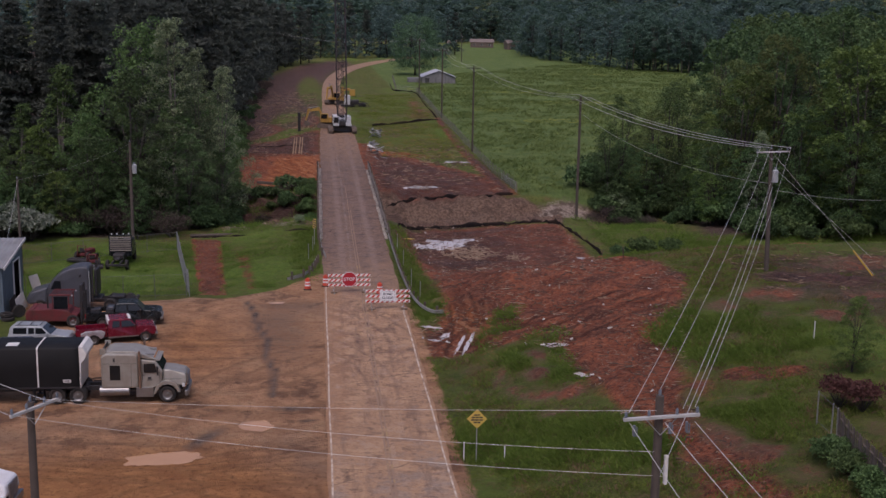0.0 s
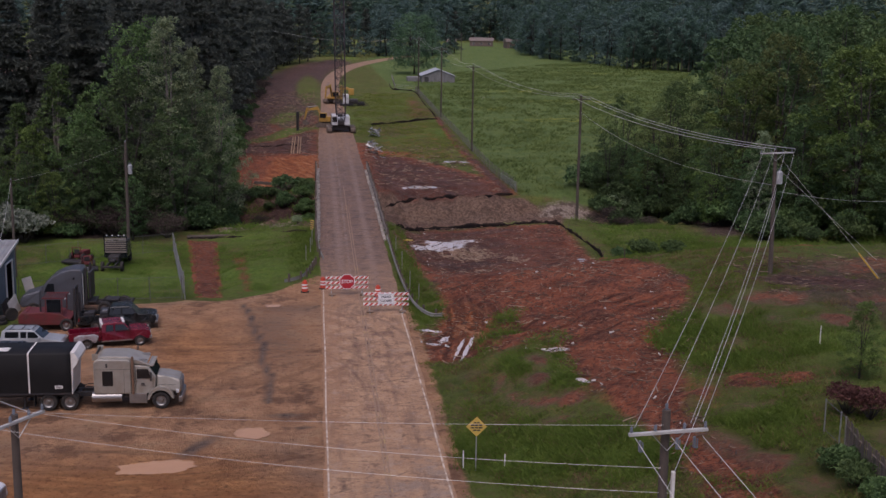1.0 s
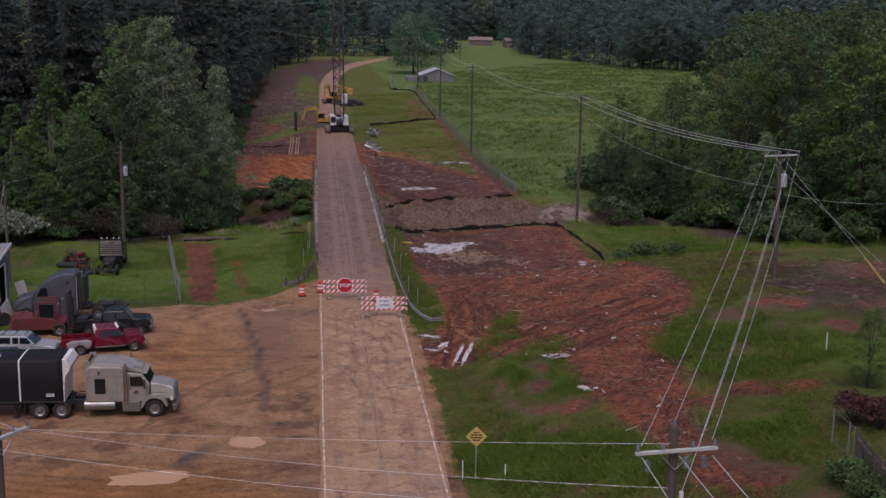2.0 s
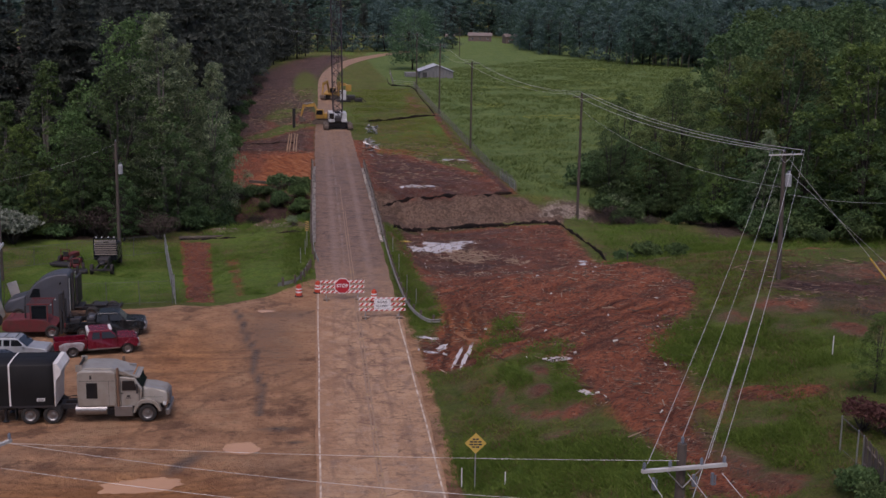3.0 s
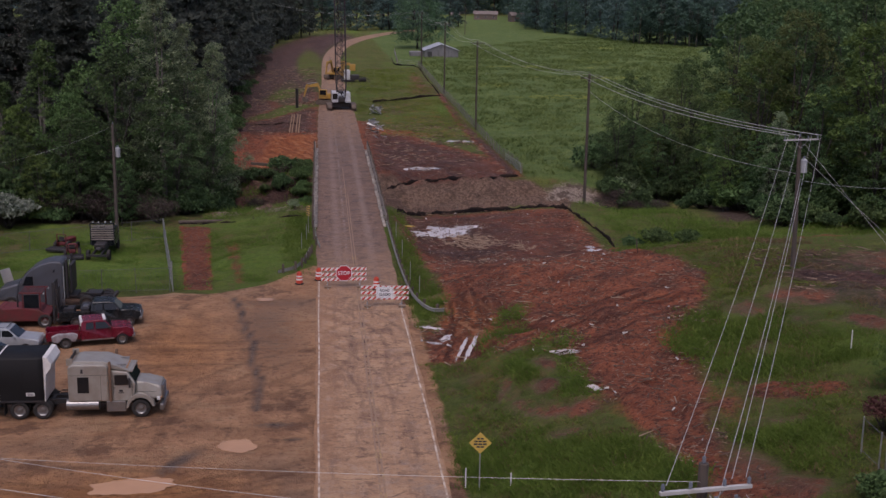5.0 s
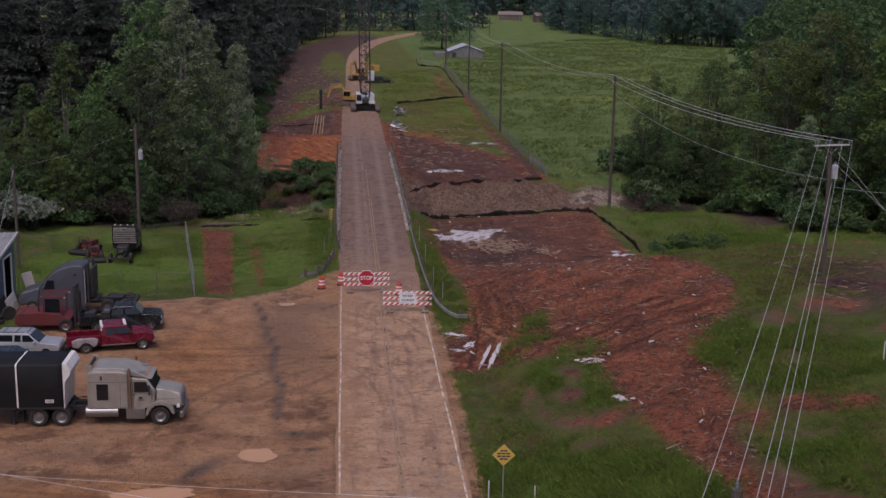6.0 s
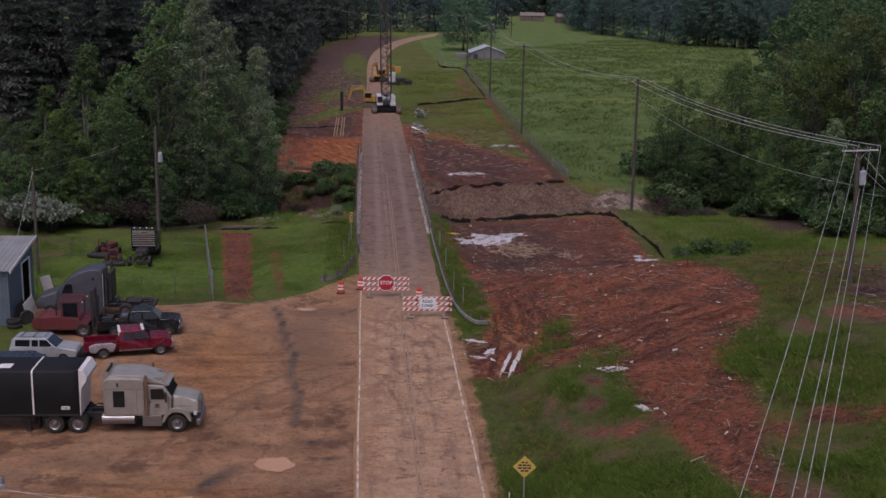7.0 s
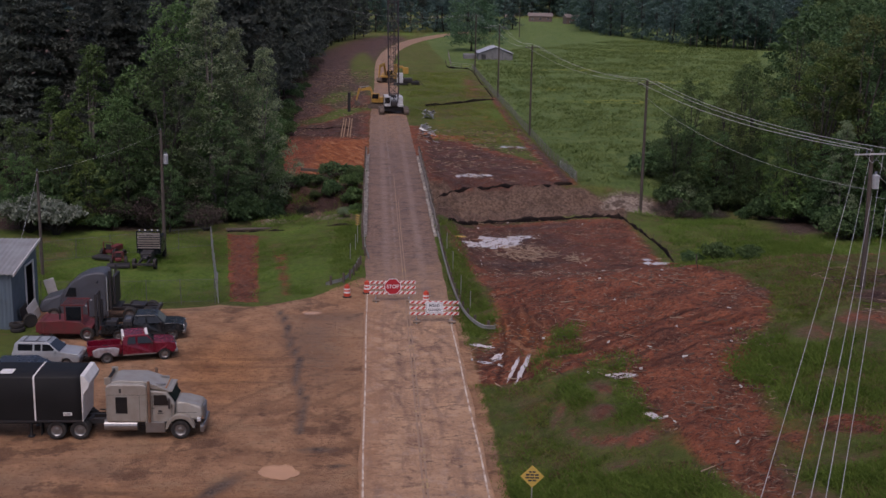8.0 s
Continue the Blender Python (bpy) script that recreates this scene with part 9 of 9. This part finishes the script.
def within(x, y, x0, x1, y0, y1):
    return (x > x0) & (x < x1) & (y > y0) & (y < y1)


far_clear = lambda x, y: within(x, y, 6.8, 25, 66, 118) | within(x, y, -14, -0.8, 98, 230)
slivers("wood_splinters", scatter(1500, far_clear, -14, 25, 66, 230, 0.2), CHIP_PALE, "pale wood debris on the cleared strips", "wood debris", 0.7, 0.035)
slivers("wood_splinters", scatter(1800, far_clear, -14, 25, 66, 230, 0.2), CHIP_DARK, "dark brush debris on the cleared strips", "wood debris", 0.8, 0.04, 0.25)
brush = lambda x, y: within(x, y, 31, 48, -20, -6)
slivers("brush_pile", scatter(420, brush, 31, 48, -20, -6, 0.4), CHIP_DARK, "dark brush and branches left on the slope", "wood debris", 1.1, 0.03, 0.25)
slivers("brush_pile", scatter(110, brush, 31, 48, -20, -6, 0.4), CHIP_PALE, "pale dry branches left on the slope", "wood debris", 0.8, 0.02, 0.2)


def clods(n):
    vs, fs = [], []
    for x, y in scatter(n, in_red, 7, 32, -45, 56, 0.2):
        r = 0.03 + 0.07 * rng.uniform() ** 3
        z = hz(x, y) + r * 0.3 + 0.04
        k = len(vs)
        vs += [(x + r * rng.uniform(0.6, 1.2) * a, y + r * rng.uniform(0.6, 1.2) * b, z + r * rng.uniform(0.5, 1.0) * c) for a, b, c in ((1, 0, 0), (0, 1, 0), (-1, 0, 0), (0, -1, 0), (0, 0, 1), (0, 0, -1))]
        fs += [(k, k + 1, k + 4), (k + 1, k + 2, k + 4), (k + 2, k + 3, k + 4), (k + 3, k, k + 4), (k + 1, k, k + 5), (k + 2, k + 1, k + 5), (k + 3, k + 2, k + 5), (k, k + 3, k + 5)]
    return tagged(new("earth_clods", mesh_from("earth_clods", vs, fs, CLOD, True)), "loose red clods over the churned earth", "clods", kind="stuff")


clods(3500)


def tufts(name, spots, material, label, high, spread, blades=7):
    """Tussocks of pointed blades, as one object."""
    n = len(spots) * blades
    base = np.repeat(np.c_[np.array(spots), height(*np.array(spots).T)], blades, 0)
    off = rng.normal(size=(n, 2)) * spread
    h = high * rng.uniform(0.5, 1.3, n)
    a = rng.uniform(0, 6.28, n)
    w = (0.016 + 0.022 * rng.uniform(size=n)) * (1 + 2.2 * (high > 0.5) * (spread > 0.4))
    lean = rng.normal(size=(n, 2)) * 1.0 * h[:, None]
    p0 = base + np.c_[off, np.zeros(n) - 0.03]
    v = np.stack([p0 + np.c_[np.cos(a) * w, np.sin(a) * w, np.zeros(n)], p0 - np.c_[np.cos(a) * w, np.sin(a) * w, np.zeros(n)], p0 + np.c_[lean, h]], 1).reshape(-1, 3)
    me = bpy.data.meshes.new(name)
    me.vertices.add(3 * n)
    me.vertices.foreach_set("co", v.ravel())
    me.loops.add(3 * n)
    me.loops.foreach_set("vertex_index", np.arange(3 * n))
    me.polygons.add(n)
    me.polygons.foreach_set("loop_start", np.arange(0, 3 * n, 3))
    me.materials.append(material)
    me.update(calc_edges=True)
    return tagged(new(name, me), label, "grass", kind="stuff")


lush = lambda x, y: (np.maximum.reduce([spot(x, y, *q, 3.0) for q in LUSH]) > rng.uniform(0.15, 0.85, len(x))) & (np.maximum.reduce([spot(x, y, *q[:5], 0.8) for q in BARE]) < rng.uniform(0.1, 0.6, len(x)))
green = lambda x, y: (x > 7.0) & ~inside(RED_FIELD, x, y) & (np.maximum.reduce([spot(x, y, *q[:5], 1.0) for q in BARE]) < rng.uniform(0.2, 0.7, len(x)))
tufts("grass", scatter(8000, lush, 7, 46, -46, 32, 0.45), GRASS_BLADE, "deep lush grass in patches on the slope", 0.30, 0.24, 16)
tufts("grass", scatter(5000, green, 7, 34, -66, 4, 0.35), GRASS_BLADE, "rough green grass on the bank", 0.16, 0.20, 12)
tufts("grass", scatter(3000, green, 7, 60, -60, 30, 0.4), GRASS_BLADE, "rough green grass on the slope", 0.17, 0.22, 10)
tufts("grass", scatter(4200, green, 8, 40, -60, 6, 0.5), DRY_BLADE, "tufts of dry straw-coloured grass", 0.24, 0.22, 9)
LIME_BLADE = leafy("yellow_green_blade", (0.100, 0.130, 0.020), (0.205, 0.235, 0.048), 0.45)
tufts("grass", scatter(4500, green, 7, 34, -62, 0, 0.55), LIME_BLADE, "short yellow-green grass on the bank", 0.13, 0.22, 12)
yard = lambda x, y: (y > 4.2 + 0.42 * np.clip(x + 8, 0, 20)) & ~inside(DUG_STRIP, x, y)
tufts("grass", scatter(6000, yard, -31, -0.8, 3, 32, 0.3), GRASS_BLADE, "mown green grass of the yard", 0.12, 0.30, 12)
verge = lambda x, y: within(x, y, 6.9, 9.0, -6, 36) | within(x, y, -3, -0.6, 12, 34)
tufts("grass", scatter(1500, verge, -3, 9, -6, 36), GRASS_BLADE, "green grass on the road verge", 0.32, 0.18)
under = lambda x, y: within(x, y, 38, 70, 14, 36) | within(x, y, 31, 42, 30, 56) | within(x, y, -12, -1, 34, 64)
tufts("grass", scatter(3500, under, -12, 70, 14, 64, 0.3), GRASS_BLADE, "tall green weeds before the wood", 0.55, 0.3)
pasture = lambda x, y: (x > 27.5) & inside([(27, 66), (26.5, 230), (30, 300), (110, 420), (135, 340), (66, 100), (44, 64)], x, y)
WEED_BLADE = leafy("pasture_weed", (0.070, 0.110, 0.030), (0.190, 0.235, 0.070), 0.4)
tufts("grass", scatter(9000, pasture, 27, 135, 66, 400, 0.09), WEED_BLADE, "tall weedy grass standing in the pasture", 0.55, 0.45, 7)
far_verge = lambda x, y: within(x, y, 7.5, 24, 116, 226) | within(x, y, 10, 26, 100, 150)
tufts("grass", scatter(3500, far_verge, 7, 26, 100, 226, 0.15), LIME_BLADE, "rough yellow-green grass beside the far road", 0.30, 0.4, 9)
